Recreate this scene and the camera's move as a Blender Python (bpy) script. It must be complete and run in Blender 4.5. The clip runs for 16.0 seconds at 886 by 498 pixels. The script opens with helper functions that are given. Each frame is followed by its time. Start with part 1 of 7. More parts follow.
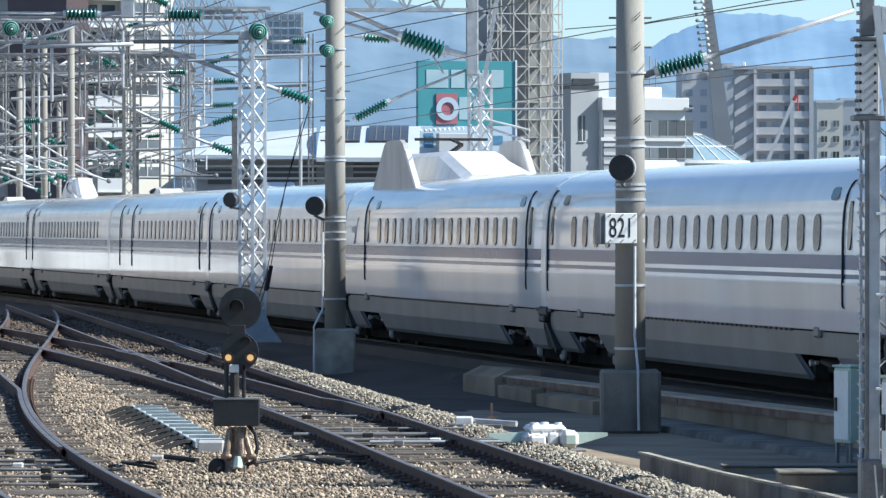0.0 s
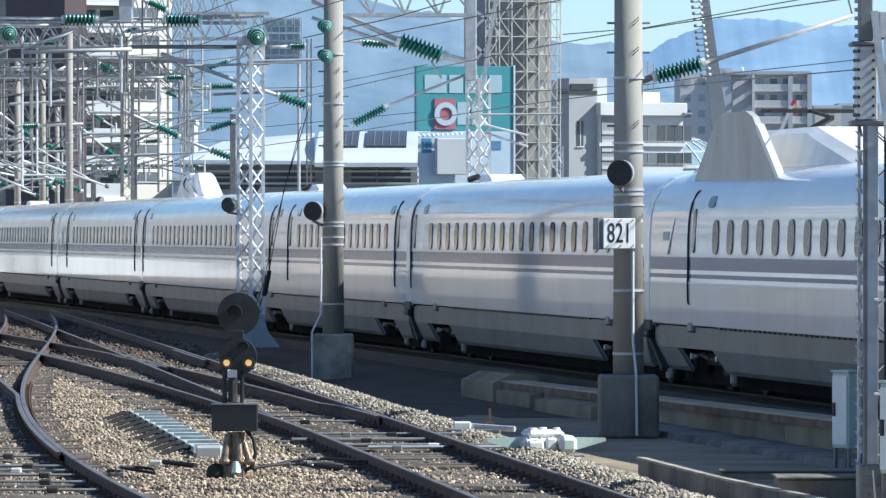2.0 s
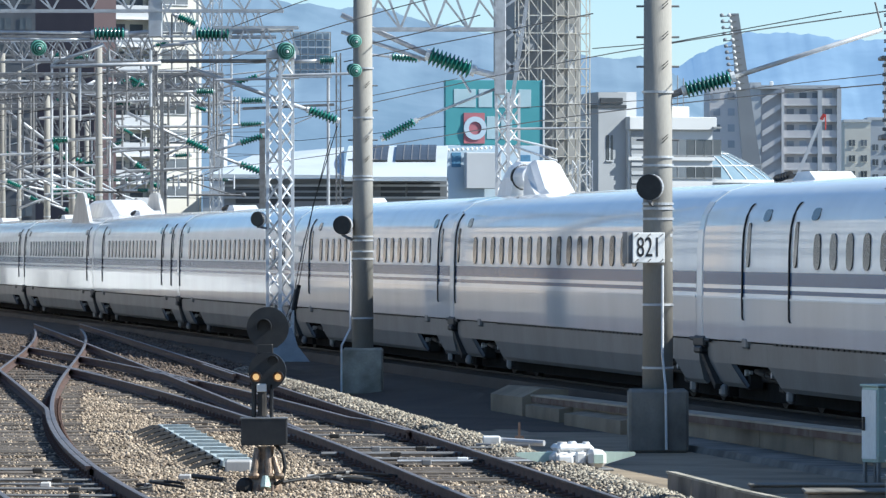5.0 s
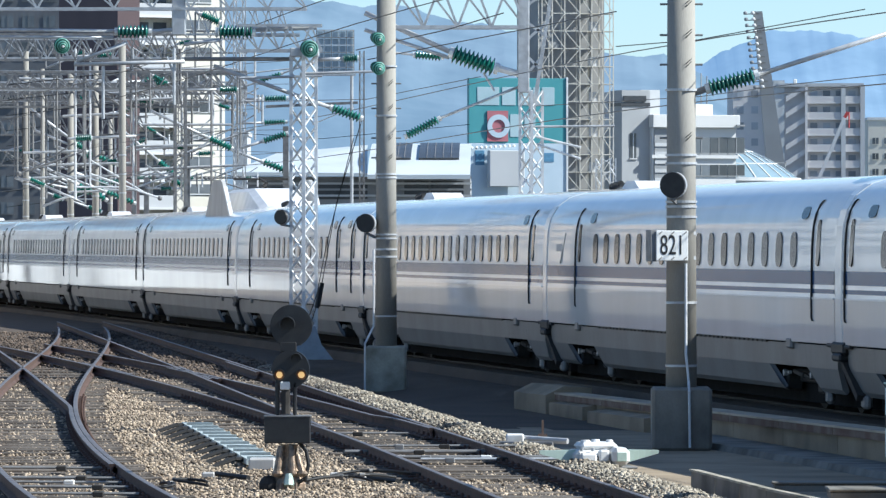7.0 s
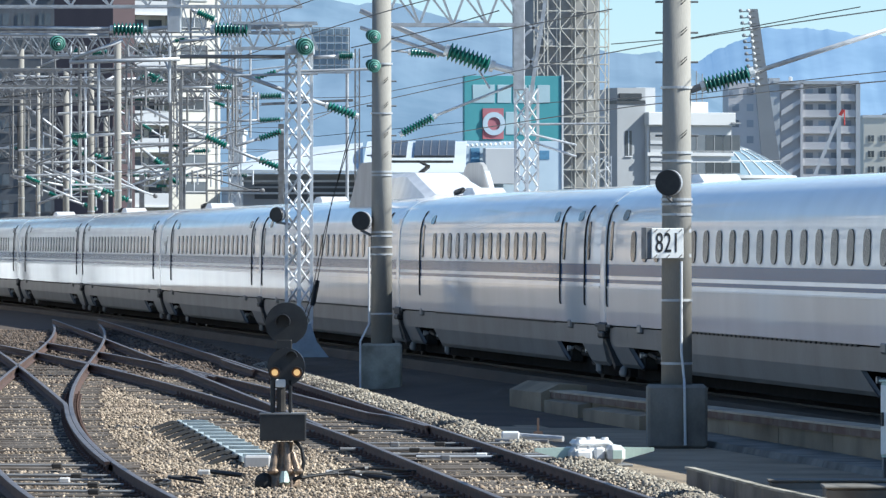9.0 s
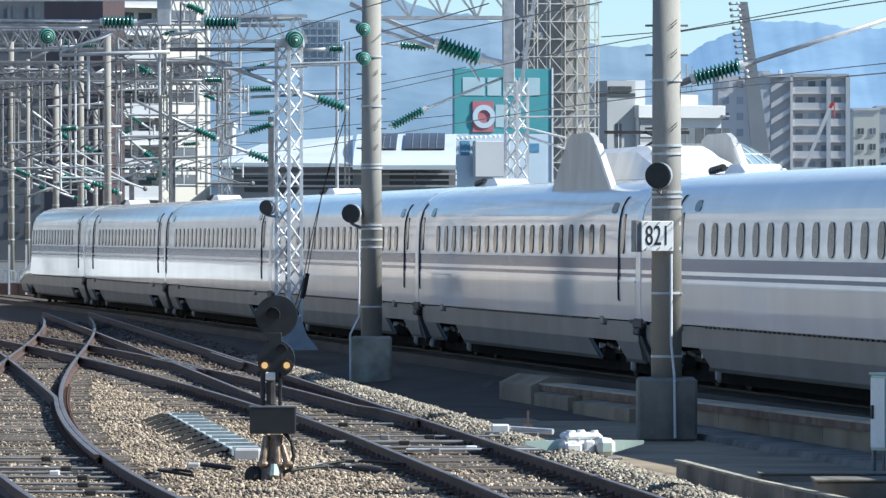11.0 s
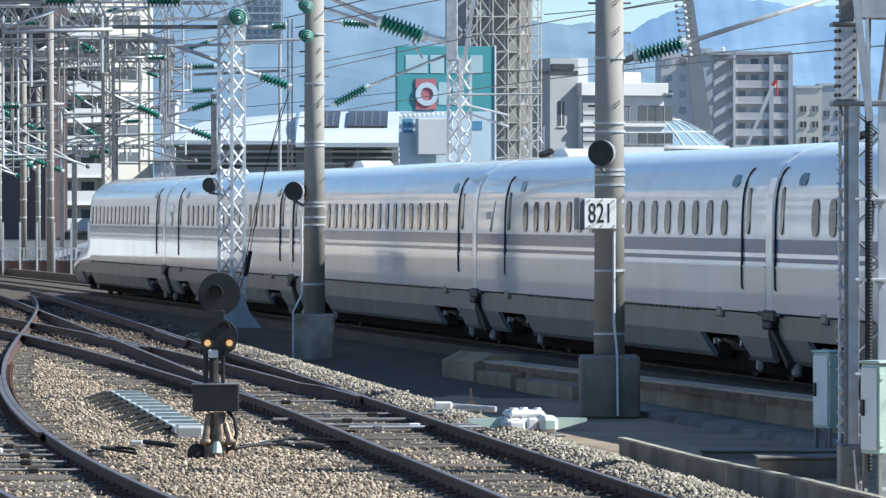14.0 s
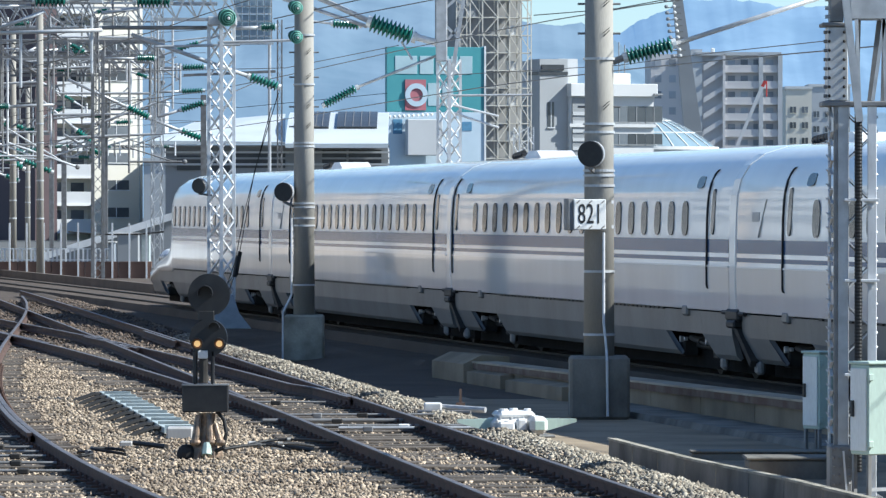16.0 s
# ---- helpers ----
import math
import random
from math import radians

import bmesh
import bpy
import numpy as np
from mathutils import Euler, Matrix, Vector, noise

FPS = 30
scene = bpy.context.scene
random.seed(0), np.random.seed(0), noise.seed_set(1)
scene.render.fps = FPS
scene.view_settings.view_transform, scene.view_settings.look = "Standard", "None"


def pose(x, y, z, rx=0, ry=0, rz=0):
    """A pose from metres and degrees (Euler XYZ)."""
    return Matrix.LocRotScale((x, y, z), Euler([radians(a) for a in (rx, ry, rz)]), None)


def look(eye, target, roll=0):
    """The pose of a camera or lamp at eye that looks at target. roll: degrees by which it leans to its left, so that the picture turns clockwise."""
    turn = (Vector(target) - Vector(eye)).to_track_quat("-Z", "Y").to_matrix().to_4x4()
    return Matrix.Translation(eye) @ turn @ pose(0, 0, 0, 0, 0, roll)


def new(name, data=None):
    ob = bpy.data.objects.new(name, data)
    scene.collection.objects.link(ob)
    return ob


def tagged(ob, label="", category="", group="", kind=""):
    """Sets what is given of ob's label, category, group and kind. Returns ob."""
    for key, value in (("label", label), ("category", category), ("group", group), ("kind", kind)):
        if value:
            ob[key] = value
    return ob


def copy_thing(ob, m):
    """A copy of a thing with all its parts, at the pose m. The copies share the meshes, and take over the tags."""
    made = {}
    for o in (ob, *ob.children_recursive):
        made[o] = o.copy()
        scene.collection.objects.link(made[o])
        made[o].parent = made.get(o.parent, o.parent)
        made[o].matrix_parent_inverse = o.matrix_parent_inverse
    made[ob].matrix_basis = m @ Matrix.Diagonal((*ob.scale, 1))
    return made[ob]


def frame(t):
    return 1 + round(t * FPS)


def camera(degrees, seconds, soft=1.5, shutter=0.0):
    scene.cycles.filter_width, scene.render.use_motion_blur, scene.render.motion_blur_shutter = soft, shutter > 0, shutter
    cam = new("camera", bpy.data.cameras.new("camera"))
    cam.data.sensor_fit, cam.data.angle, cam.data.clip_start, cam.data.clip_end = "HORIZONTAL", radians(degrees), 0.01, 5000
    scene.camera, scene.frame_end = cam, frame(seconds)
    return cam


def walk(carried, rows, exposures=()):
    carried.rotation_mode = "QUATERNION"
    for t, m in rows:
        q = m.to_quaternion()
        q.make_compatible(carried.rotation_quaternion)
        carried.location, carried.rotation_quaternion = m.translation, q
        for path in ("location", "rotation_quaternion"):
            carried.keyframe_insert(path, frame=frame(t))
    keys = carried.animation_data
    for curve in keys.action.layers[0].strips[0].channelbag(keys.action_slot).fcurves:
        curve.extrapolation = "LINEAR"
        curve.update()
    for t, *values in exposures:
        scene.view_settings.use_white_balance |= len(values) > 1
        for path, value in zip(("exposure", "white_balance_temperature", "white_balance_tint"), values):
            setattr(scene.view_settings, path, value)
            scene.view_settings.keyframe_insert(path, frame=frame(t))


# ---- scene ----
cam = camera(8.905, 16.0, soft=1.35)
EYE_Z = 2.545
# seconds, tilt, turn: the camera stands on a platform and only swings
SWING = [(0.0, 89.782, 0.0), (0.5, 89.755, -0.009), (1.0, 89.799, -0.043), (1.5, 89.834, -0.026), (2.0, 89.834, -0.018),
         (2.5, 89.842, 0.044), (3.0, 89.877, 0.113), (3.5, 89.973, 0.113), (4.0, 89.973, 0.192), (6.3, 89.982, 0.41),
         (6.5, 89.973, 0.462), (7.0, 89.956, 0.514), (7.5, 89.93, 0.557), (8.0, 89.92, 0.531), (8.5, 89.938, 0.497),
         (11.0, 89.86, 0.366), (11.5, 89.852, 0.331), (12.0, 89.883, 0.261), (12.5, 89.91, 0.131), (13.0, 89.857, -0.035),
         (13.5, 89.66, -0.157), (14.0, 89.634, -0.209), (14.5, 89.631, -0.226), (15.0, 89.633, -0.235),
         (15.5, 89.625, -0.276), (16.0, 89.642, -0.313)]
walk(cam, [(t, pose(0, 0, EYE_Z, rx, 0, rz)) for t, rx, rz in SWING], exposures=[(0.0, 0.80, 6100, 3), (16.0, 0.80, 6100, 3)])

# ---- daylight ----
SUN_WAY = Vector((0.93, -0.12, 0.765)).normalized()
world = bpy.data.worlds.new("sky")
scene.world = world
world.use_nodes = True
sky = world.node_tree.nodes.new("ShaderNodeTexSky")
sky.sky_type, sky.sun_disc = "NISHITA", False
sky.sun_elevation = math.asin(SUN_WAY.z)
sky.sun_rotation = math.atan2(SUN_WAY.x, SUN_WAY.y)
sky.air_density, sky.dust_density, sky.ozone_density = 0.75, 0.3, 4.2
world.node_tree.nodes["Background"].inputs["Strength"].default_value = 0.097
world.node_tree.links.new(sky.outputs[0], world.node_tree.nodes["Background"].inputs["Color"])
sun = new("sun", bpy.data.lights.new("sun", "SUN"))
sun.data.energy, sun.data.angle, sun.data.color = 4.7, radians(0.55), (1.0, 0.96, 0.915)
sun.matrix_world = look(SUN_WAY * 50, (0, 0, 0))


# ---- materials ----
def mat(name, base, rough=0.6, metal=0.0, second=None, scale=4.0, bump=0.0, fine=40.0, streak=1.0, coat=0.0, piece=0.0, island=0.0, mix=0.5, glow=None, gloss=0.5):
    """A surface with variation at two scales. second: the colour of stains; streak: stretch of the stains upright; piece, island: how much single pieces differ."""
    m = bpy.data.materials.new(name)
    m.use_nodes = True
    nt = m.node_tree
    b = nt.nodes["Principled BSDF"]
    b.inputs["Roughness"].default_value, b.inputs["Metallic"].default_value = rough, metal
    b.inputs["Coat Weight"].default_value, b.inputs["Coat Roughness"].default_value = coat, 0.04
    b.inputs["Specular IOR Level"].default_value = gloss
    tc = nt.nodes.new("ShaderNodeTexCoord")
    mp = nt.nodes.new("ShaderNodeMapping")
    mp.inputs["Scale"].default_value = (1, 1, 1 / streak)
    nt.links.new(tc.outputs["Object"], mp.inputs["Vector"])
    big, small = nt.nodes.new("ShaderNodeTexNoise"), nt.nodes.new("ShaderNodeTexNoise")
    for n, s, d in ((big, scale, 4), (small, fine, 3)):
        n.inputs["Scale"].default_value, n.inputs["Detail"].default_value = s, d
        nt.links.new(mp.outputs[0], n.inputs["Vector"])
    second = second or tuple(c * 0.72 for c in base)
    ramp = nt.nodes.new("ShaderNodeMapRange")
    ramp.inputs["From Min"].default_value, ramp.inputs["From Max"].default_value = 0.38, 0.72
    ramp.inputs["To Max"].default_value = mix * 1.6
    nt.links.new(big.outputs["Fac"], ramp.inputs["Value"])
    mx = nt.nodes.new("ShaderNodeMix")
    mx.data_type = "RGBA"
    mx.inputs["A"].default_value, mx.inputs["B"].default_value = (*base, 1), (*second, 1)
    nt.links.new(ramp.outputs[0], mx.inputs["Factor"])
    hsv = nt.nodes.new("ShaderNodeHueSaturation")
    nt.links.new(mx.outputs["Result"], hsv.inputs["Color"])
    val = nt.nodes.new("ShaderNodeMapRange")
    val.inputs["To Min"].default_value, val.inputs["To Max"].default_value = 0.86, 1.12
    nt.links.new(small.outputs["Fac"], val.inputs["Value"])
    last = val.outputs[0]
    if piece or island:
        src = nt.nodes.new("ShaderNodeObjectInfo").outputs["Random"] if piece else nt.nodes.new("ShaderNodeNewGeometry").outputs["Random Per Island"]
        pr = nt.nodes.new("ShaderNodeMapRange")
        amount = piece or island
        pr.inputs["To Min"].default_value, pr.inputs["To Max"].default_value = 1 - amount, 1 + amount
        nt.links.new(src, pr.inputs["Value"])
        mul = nt.nodes.new("ShaderNodeMath")
        mul.operation = "MULTIPLY"
        nt.links.new(last, mul.inputs[0]), nt.links.new(pr.outputs[0], mul.inputs[1])
        last = mul.outputs[0]
    nt.links.new(last, hsv.inputs["Value"])
    nt.links.new(hsv.outputs[0], b.inputs["Base Color"])
    if bump:
        bp = nt.nodes.new("ShaderNodeBump")
        bp.inputs["Strength"].default_value, bp.inputs["Distance"].default_value = bump, 0.02
        nt.links.new(small.outputs["Fac"], bp.inputs["Height"])
        nt.links.new(bp.outputs[0], b.inputs["Normal"])
    if glow:
        b.inputs["Emission Color"].default_value, b.inputs["Emission Strength"].default_value = (*glow[0], 1), glow[1]
    return m


TRAIN_WHITE = mat("train white paint", (0.86, 0.85, 0.825), 0.08, 0, (0.79, 0.775, 0.75), 0.35, 0.02, 0.9, 2.5, mix=0.3, gloss=0.26)
TRAIN_LOWER = mat("train lower paint", (0.78, 0.77, 0.75), 0.06, 0, (0.71, 0.70, 0.68), 0.35, 0.012, 0.9, 2.5, mix=0.4)
TRAIN_BLUE = mat("train blue stripe", (0.045, 0.10, 0.21), 0.12, 0, (0.05, 0.09, 0.18), 1, coat=0.0, mix=0.3, gloss=0.06)
TRAIN_SKIRT = mat("train skirt grey", (0.195, 0.195, 0.193), 0.45, 0, (0.14, 0.137, 0.13), 0.9, 0.02, 20, 2, mix=0.6)
TRAIN_GLASS = mat("train tinted glass", (0.03, 0.034, 0.038), 0.08, 0, (0.12, 0.12, 0.12), 2.0, piece=0.6, gloss=0.12)
# shade under the coaches is put into this black, reflectionless colour
UNDERSIDE = mat("shade black underframe", (0.03, 0.028, 0.027), 1.0, gloss=0.0)
RUBBER = mat("black rubber", (0.012, 0.012, 0.013), 0.6)
BOGIE = mat("bogie steel", (0.035, 0.034, 0.033), 0.7, 0.0, (0.06, 0.052, 0.045), 6, gloss=0.2)
GREY_CAST = mat("grey cast iron", (0.24, 0.235, 0.23), 0.6, 0.1, (0.15, 0.145, 0.14), 6, 0.1)
HEADLAMP = mat("frosted lamp cover", (0.88, 0.88, 0.87), 0.4, 0, (0.75, 0.75, 0.75), 3, mix=0.3)
BARE_METAL = mat("bare machined steel", (0.5, 0.5, 0.5), 0.35, 0.8)
ROOF_GREY = mat("roof gear grey", (0.50, 0.49, 0.47), 0.5, 0, (0.36, 0.34, 0.32), 2, streak=3)
ROOF_WHITE = mat("roof cover white", (0.80, 0.80, 0.80), 0.4, 0, (0.6, 0.6, 0.6), 1.5, streak=3)
CONCRETE_POLE = mat("spun concrete", (0.33, 0.31, 0.275), 0.85, 0, (0.235, 0.22, 0.19), 1.5, 0.15, 60, 5)
CONCRETE = mat("old concrete", (0.24, 0.225, 0.195), 0.9, 0, (0.11, 0.10, 0.086), 1.6, 0.3, 30, 1.5, mix=0.7)
# warm tint in the colour offsets blue sky light in the train's shadow
CONCRETE_WARM = mat("warm toned concrete floor", (0.34, 0.265, 0.18), 0.9, 0, (0.19, 0.148, 0.10), 0.8, 0.3, 25, mix=0.7)
PALE_FOOT = mat("pale stained concrete", (0.43, 0.39, 0.32), 0.9, 0, (0.21, 0.195, 0.15), 2.2, 0.4, 25, mix=0.7)
LEDGE_TOP = mat("worn ledge concrete", (0.52, 0.44, 0.34), 0.9, 0, (0.34, 0.28, 0.21), 1.5, 0.3, 30, mix=0.6)
# dark soil, with the train's shadow also put into its colour
DARK_SOIL = mat("dark shaded brown ballast", (0.09, 0.067, 0.05), 0.95, 0, (0.052, 0.039, 0.03), 0.5, 0.8, 30, mix=0.6)
STONES_DARK = mat("dark brown ballast stone", (0.15, 0.112, 0.085), 0.9, 0, (0.08, 0.058, 0.045), 1.2, island=0.6, mix=0.6)
RUSTY_STEEL = mat("rust brown steel", (0.125, 0.066, 0.045), 0.8, 0, (0.30, 0.255, 0.21), 2.0, 0.2, 30, mix=0.35)
WHITE_STEEL = mat("white painted steel", (0.72, 0.73, 0.74), 0.5, 0, (0.5, 0.5, 0.5), 3, streak=3)
GALV = mat("galvanised steel", (0.52, 0.53, 0.54), 0.4, 0.2, (0.34, 0.34, 0.35), 5, 0.05)
DARK_GALV = mat("weathered galvanised steel", (0.25, 0.25, 0.25), 0.6, 0.3, (0.16, 0.15, 0.14), 5, 0.05)
INSULATOR = mat("green glazed porcelain", (0.005, 0.115, 0.082), 0.18, 0, (0.015, 0.16, 0.12), 4, coat=0.5)
DISC_GREEN = mat("dull green glazed porcelain", (0.008, 0.085, 0.062), 0.5, 0, (0.015, 0.12, 0.09), 4)
RIM_GLINT = mat("pale green rim glint", (0.16, 0.42, 0.34), 0.4)
PORCELAIN = mat("white porcelain", (0.8, 0.8, 0.78), 0.25, coat=0.4)
WIRE = mat("dark copper wire", (0.05, 0.05, 0.05), 0.5, 0.4)
BLACK_PAINT = mat("black enamel", (0.012, 0.012, 0.014), 0.45, 0, (0.03, 0.03, 0.03), 6)
SIGN_WHITE = mat("sign white enamel", (0.82, 0.82, 0.8), 0.4, 0, (0.66, 0.66, 0.64), 3)
AMBER = mat("amber lens lit", (0.9, 0.55, 0.22), 0.3, glow=((1.0, 0.60, 0.25), 0.40))
AMBER_RIM = mat("amber lens rim", (0.22, 0.09, 0.02), 0.3)
COPPER = mat("worn brass casting", (0.36, 0.25, 0.17), 0.45, 0.45, (0.12, 0.10, 0.08), 14, 0.2, 40, mix=0.7)
RAIL_SIDE = mat("rusted rail", (0.115, 0.067, 0.052), 0.85, 0.1, (0.045, 0.035, 0.03), 5, 0.15)
RAIL_TOP = mat("worn rail head", (0.22, 0.20, 0.19), 0.5, 0.5, (0.11, 0.085, 0.075), 3)
SLEEPER = mat("tarred timber sleeper", (0.085, 0.068, 0.055), 0.9, 0, (0.16, 0.14, 0.12), 4, 0.3, 30, piece=0.3)
BALLAST = mat("ballast bed", (0.25, 0.20, 0.145), 0.95, 0, (0.13, 0.10, 0.075), 0.5, 0.8, 30, mix=0.6)
STONES = mat("ballast stone", (0.385, 0.308, 0.225), 0.9, 0, (0.17, 0.124, 0.088), 1.2, island=0.75, mix=0.6)
STONES_GREY = mat("grey ballast stone", (0.35, 0.31, 0.245), 0.9, 0, (0.20, 0.17, 0.13), 1.2, island=0.65, mix=0.6)
CABINET = mat("pale green cabinet paint", (0.47, 0.58, 0.51), 0.4, 0, (0.40, 0.49, 0.43), 2, streak=3)
CABINET_DOOR = mat("pale grey door face", (0.78, 0.79, 0.77), 0.4, 0, (0.66, 0.66, 0.64), 2, streak=3)
MACHINE_WHITE = mat("white machine paint", (0.74, 0.74, 0.73), 0.5, 0, (0.5, 0.46, 0.40), 5, 0.05)
SLAB = mat("blue white painted slab", (0.46, 0.52, 0.51), 0.6, 0, (0.30, 0.335, 0.33), 5, 0.1)
TARP = mat("blue grey sheet", (0.29, 0.32, 0.35), 0.7, 0, (0.2, 0.225, 0.25), 3)
CREAM = mat("cream wall tile", (0.70, 0.66, 0.57), 0.8, 0, (0.64, 0.60, 0.52), 0.2, mix=0.4)
PEACH = mat("peach wall tile", (0.52, 0.43, 0.35), 0.8, 0, (0.46, 0.38, 0.31), 0.2)
# the wall's shade is put into this darkened maroon
MAROON = mat("shaded maroon tile", (0.115, 0.078, 0.082), 0.8, 0, (0.09, 0.062, 0.066), 0.3)
MAROON_WALL = mat("rust brown panel", (0.17, 0.10, 0.075), 0.85, 0, (0.10, 0.06, 0.045), 0.8, 0.2)
PALE_WALL = mat("pale grey wall", (0.52, 0.53, 0.54), 0.8, 0, (0.44, 0.45, 0.46), 0.2)
GREY_WALL = mat("grey wall cladding", (0.30, 0.31, 0.32), 0.8, 0, (0.24, 0.25, 0.26), 0.2)
OFFICE_GREY = mat("mid grey panel wall", (0.40, 0.41, 0.42), 0.8, 0, (0.34, 0.35, 0.36), 0.2)
TAUPE_WALL = mat("taupe wall tile", (0.33, 0.30, 0.28), 0.8, 0, (0.28, 0.25, 0.24), 0.2)
WHITE_WALL = mat("white panel wall", (0.66, 0.66, 0.65), 0.7, 0, (0.58, 0.58, 0.57), 0.2)
DARK_TOWER = mat("dark slate wall", (0.15, 0.155, 0.165), 0.7, 0, (0.11, 0.113, 0.12), 0.3)
FAR_GLASS = mat("building glass", (0.11, 0.125, 0.14), 0.2, 0, (0.16, 0.17, 0.18), 0.8, piece=0.5)
SOLAR = mat("dark roof panel", (0.045, 0.05, 0.055), 0.35, 0, (0.07, 0.07, 0.075), 1.5)
# distance haze is put into the next two colours by lightening them
TAUPE_HAZED = mat("hazed taupe gallery", (0.64, 0.61, 0.60), 0.8, 0, (0.57, 0.545, 0.535), 0.2)
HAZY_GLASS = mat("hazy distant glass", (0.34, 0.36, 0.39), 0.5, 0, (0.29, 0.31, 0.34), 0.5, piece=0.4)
ROOF_METAL = mat("pale metal roof", (0.66, 0.70, 0.71), 0.4, 0.1, (0.56, 0.6, 0.61), 0.4)
# teal, red and lettering are washed out in colour for distance haze
TEAL = mat("teal sign face", (0.06, 0.27, 0.30), 0.5, 0, (0.085, 0.31, 0.34), 0.4)
SIGN_PALE = mat("pale blue sign face", (0.50, 0.60, 0.68), 0.5, 0, (0.42, 0.52, 0.6), 0.4)
SIGN_RED = mat("hazed red sign face", (0.42, 0.13, 0.15), 0.5, 0, (0.36, 0.15, 0.18), 1.0)
SIGN_LETTER = mat("hazed pale sign lettering", (0.40, 0.53, 0.58), 0.5, 0, (0.33, 0.46, 0.5), 0.6)
DOME_GLASS = mat("dome glazing", (0.24, 0.33, 0.38), 0.2, 0, (0.18, 0.25, 0.3), 0.3)
SIGN_BLUE = mat("blue sign face", (0.10, 0.25, 0.40), 0.5)
HAZE_BLUE = mat("hazy blue curtain wall", (0.28, 0.36, 0.43), 0.4, 0, (0.22, 0.3, 0.38), 0.1)
BROWN_WALL = mat("dark brown added wall", (0.13, 0.10, 0.08), 0.9, 0, (0.08, 0.065, 0.055), 0.8, 0.2)
SCAFFOLD = mat("scaffold tube", (0.60, 0.57, 0.51), 0.6, 0.1, (0.45, 0.41, 0.35), 1)
SCAFFOLD_BACK = mat("weathered brown wall", (0.33, 0.33, 0.325), 0.9, 0, (0.22, 0.215, 0.21), 0.3)
# both hills glow faintly blue to stand for the haze before them
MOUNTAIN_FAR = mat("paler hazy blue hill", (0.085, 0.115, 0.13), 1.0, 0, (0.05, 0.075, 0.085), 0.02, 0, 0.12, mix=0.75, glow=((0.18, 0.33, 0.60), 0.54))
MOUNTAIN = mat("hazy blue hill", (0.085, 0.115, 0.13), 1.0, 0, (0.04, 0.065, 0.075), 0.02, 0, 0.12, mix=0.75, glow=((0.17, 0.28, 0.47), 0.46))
FAR_GROUND = mat("city ground", (0.11, 0.11, 0.105), 0.95, 0, (0.07, 0.07, 0.066), 0.05)
RED_PAINT = mat("red paint", (0.55, 0.06, 0.05), 0.5)


# ---- mesh helpers ----
def turn_about(ob, x, y, degrees):
    """Turns a thing about an upright axis."""
    ob.matrix_basis = Matrix.Translation((x, y, 0)) @ pose(0, 0, 0, 0, 0, degrees) @ Matrix.Translation((-x, -y, 0)) @ ob.matrix_basis
    return ob



def part(name, bm, material, parent=None, label="", smooth=False):
    """Links a bmesh as one mesh object, under a thing or a part where one is given."""
    me = bpy.data.meshes.new(name)
    bm.to_mesh(me)
    bm.free()
    if smooth:
        me.polygons.foreach_set("use_smooth", [True] * len(me.polygons))
    me.materials.append(material)
    ob = new(name, me)
    if parent:
        ob.parent = parent
    if label:
        ob["label"] = label
    return ob


def piece(name, me, parent, m):
    ob = new(name, me)
    ob.parent = parent
    ob.matrix_basis = m
    return ob


def thing(name, label, category, group="", m=None, kind=""):
    ob = new(name)
    if m is not None:
        ob.matrix_basis = m
    return tagged(ob, label, category, group, kind)


def box(bm, lo, hi, bevel=0.0):
    c = [(a + b) / 2 for a, b in zip(lo, hi)]
    r = bmesh.ops.create_cube(bm, size=1, matrix=Matrix.Translation(c) @ Matrix.Diagonal([b - a for a, b in zip(lo, hi)] + [1]))
    if bevel:
        es = {e for v in r["verts"] for e in v.link_edges}
        bmesh.ops.bevel(bm, geom=list(es), offset=bevel, segments=1, affect="EDGES", clamp_overlap=True)
    return bm


def rod(bm, a, b, r, r2=None, n=8):
    """A round bar from a to b."""
    a, b = Vector(a), Vector(b)
    m = Matrix.Translation((a + b) / 2) @ (b - a).to_track_quat("Z", "Y").to_matrix().to_4x4()
    bmesh.ops.create_cone(bm, cap_ends=True, segments=n, radius1=r, radius2=r if r2 is None else r2, depth=(b - a).length, matrix=m)
    return bm


def bar(bm, a, b, w, h=None):
    """A square bar from a to b."""
    a, b = Vector(a), Vector(b)
    m = Matrix.Translation((a + b) / 2) @ (b - a).to_track_quat("Z", "Y").to_matrix().to_4x4() @ Matrix.Diagonal((w, h or w, (b - a).length, 1))
    bmesh.ops.create_cube(bm, size=1, matrix=m)
    return bm


def ball(bm, c, r, seg=10, squash=(1, 1, 1)):
    bmesh.ops.create_uvsphere(bm, u_segments=seg, v_segments=seg // 2 + 1, radius=r, matrix=Matrix.Translation(c) @ Matrix.Diagonal((*squash, 1)))
    return bm


def loft(bm, rings, closed=True, caps=True):
    """Skins rings of points in order."""
    vs = [[bm.verts.new(p) for p in ring] for ring in rings]
    n = len(rings[0])
    for a, b in zip(vs, vs[1:]):
        for i in range(n if closed else n - 1):
            j = (i + 1) % n
            bm.faces.new((a[i], a[j], b[j], b[i]))
    if caps:
        bm.faces.new(vs[0][::-1]), bm.faces.new(vs[-1])
    bmesh.ops.recalc_face_normals(bm, faces=bm.faces)
    return bm


def prism(bm, outline, d0, d1, plane="xz"):
    """An outline in a plane, drawn out along the third axis from d0 to d1."""
    put = {"xz": lambda u, v, d: (u, d, v), "yz": lambda u, v, d: (d, u, v), "xy": lambda u, v, d: (u, v, d)}[plane]
    return loft(bm, [[put(u, v, d) for u, v in outline] for d in (d0, d1)])


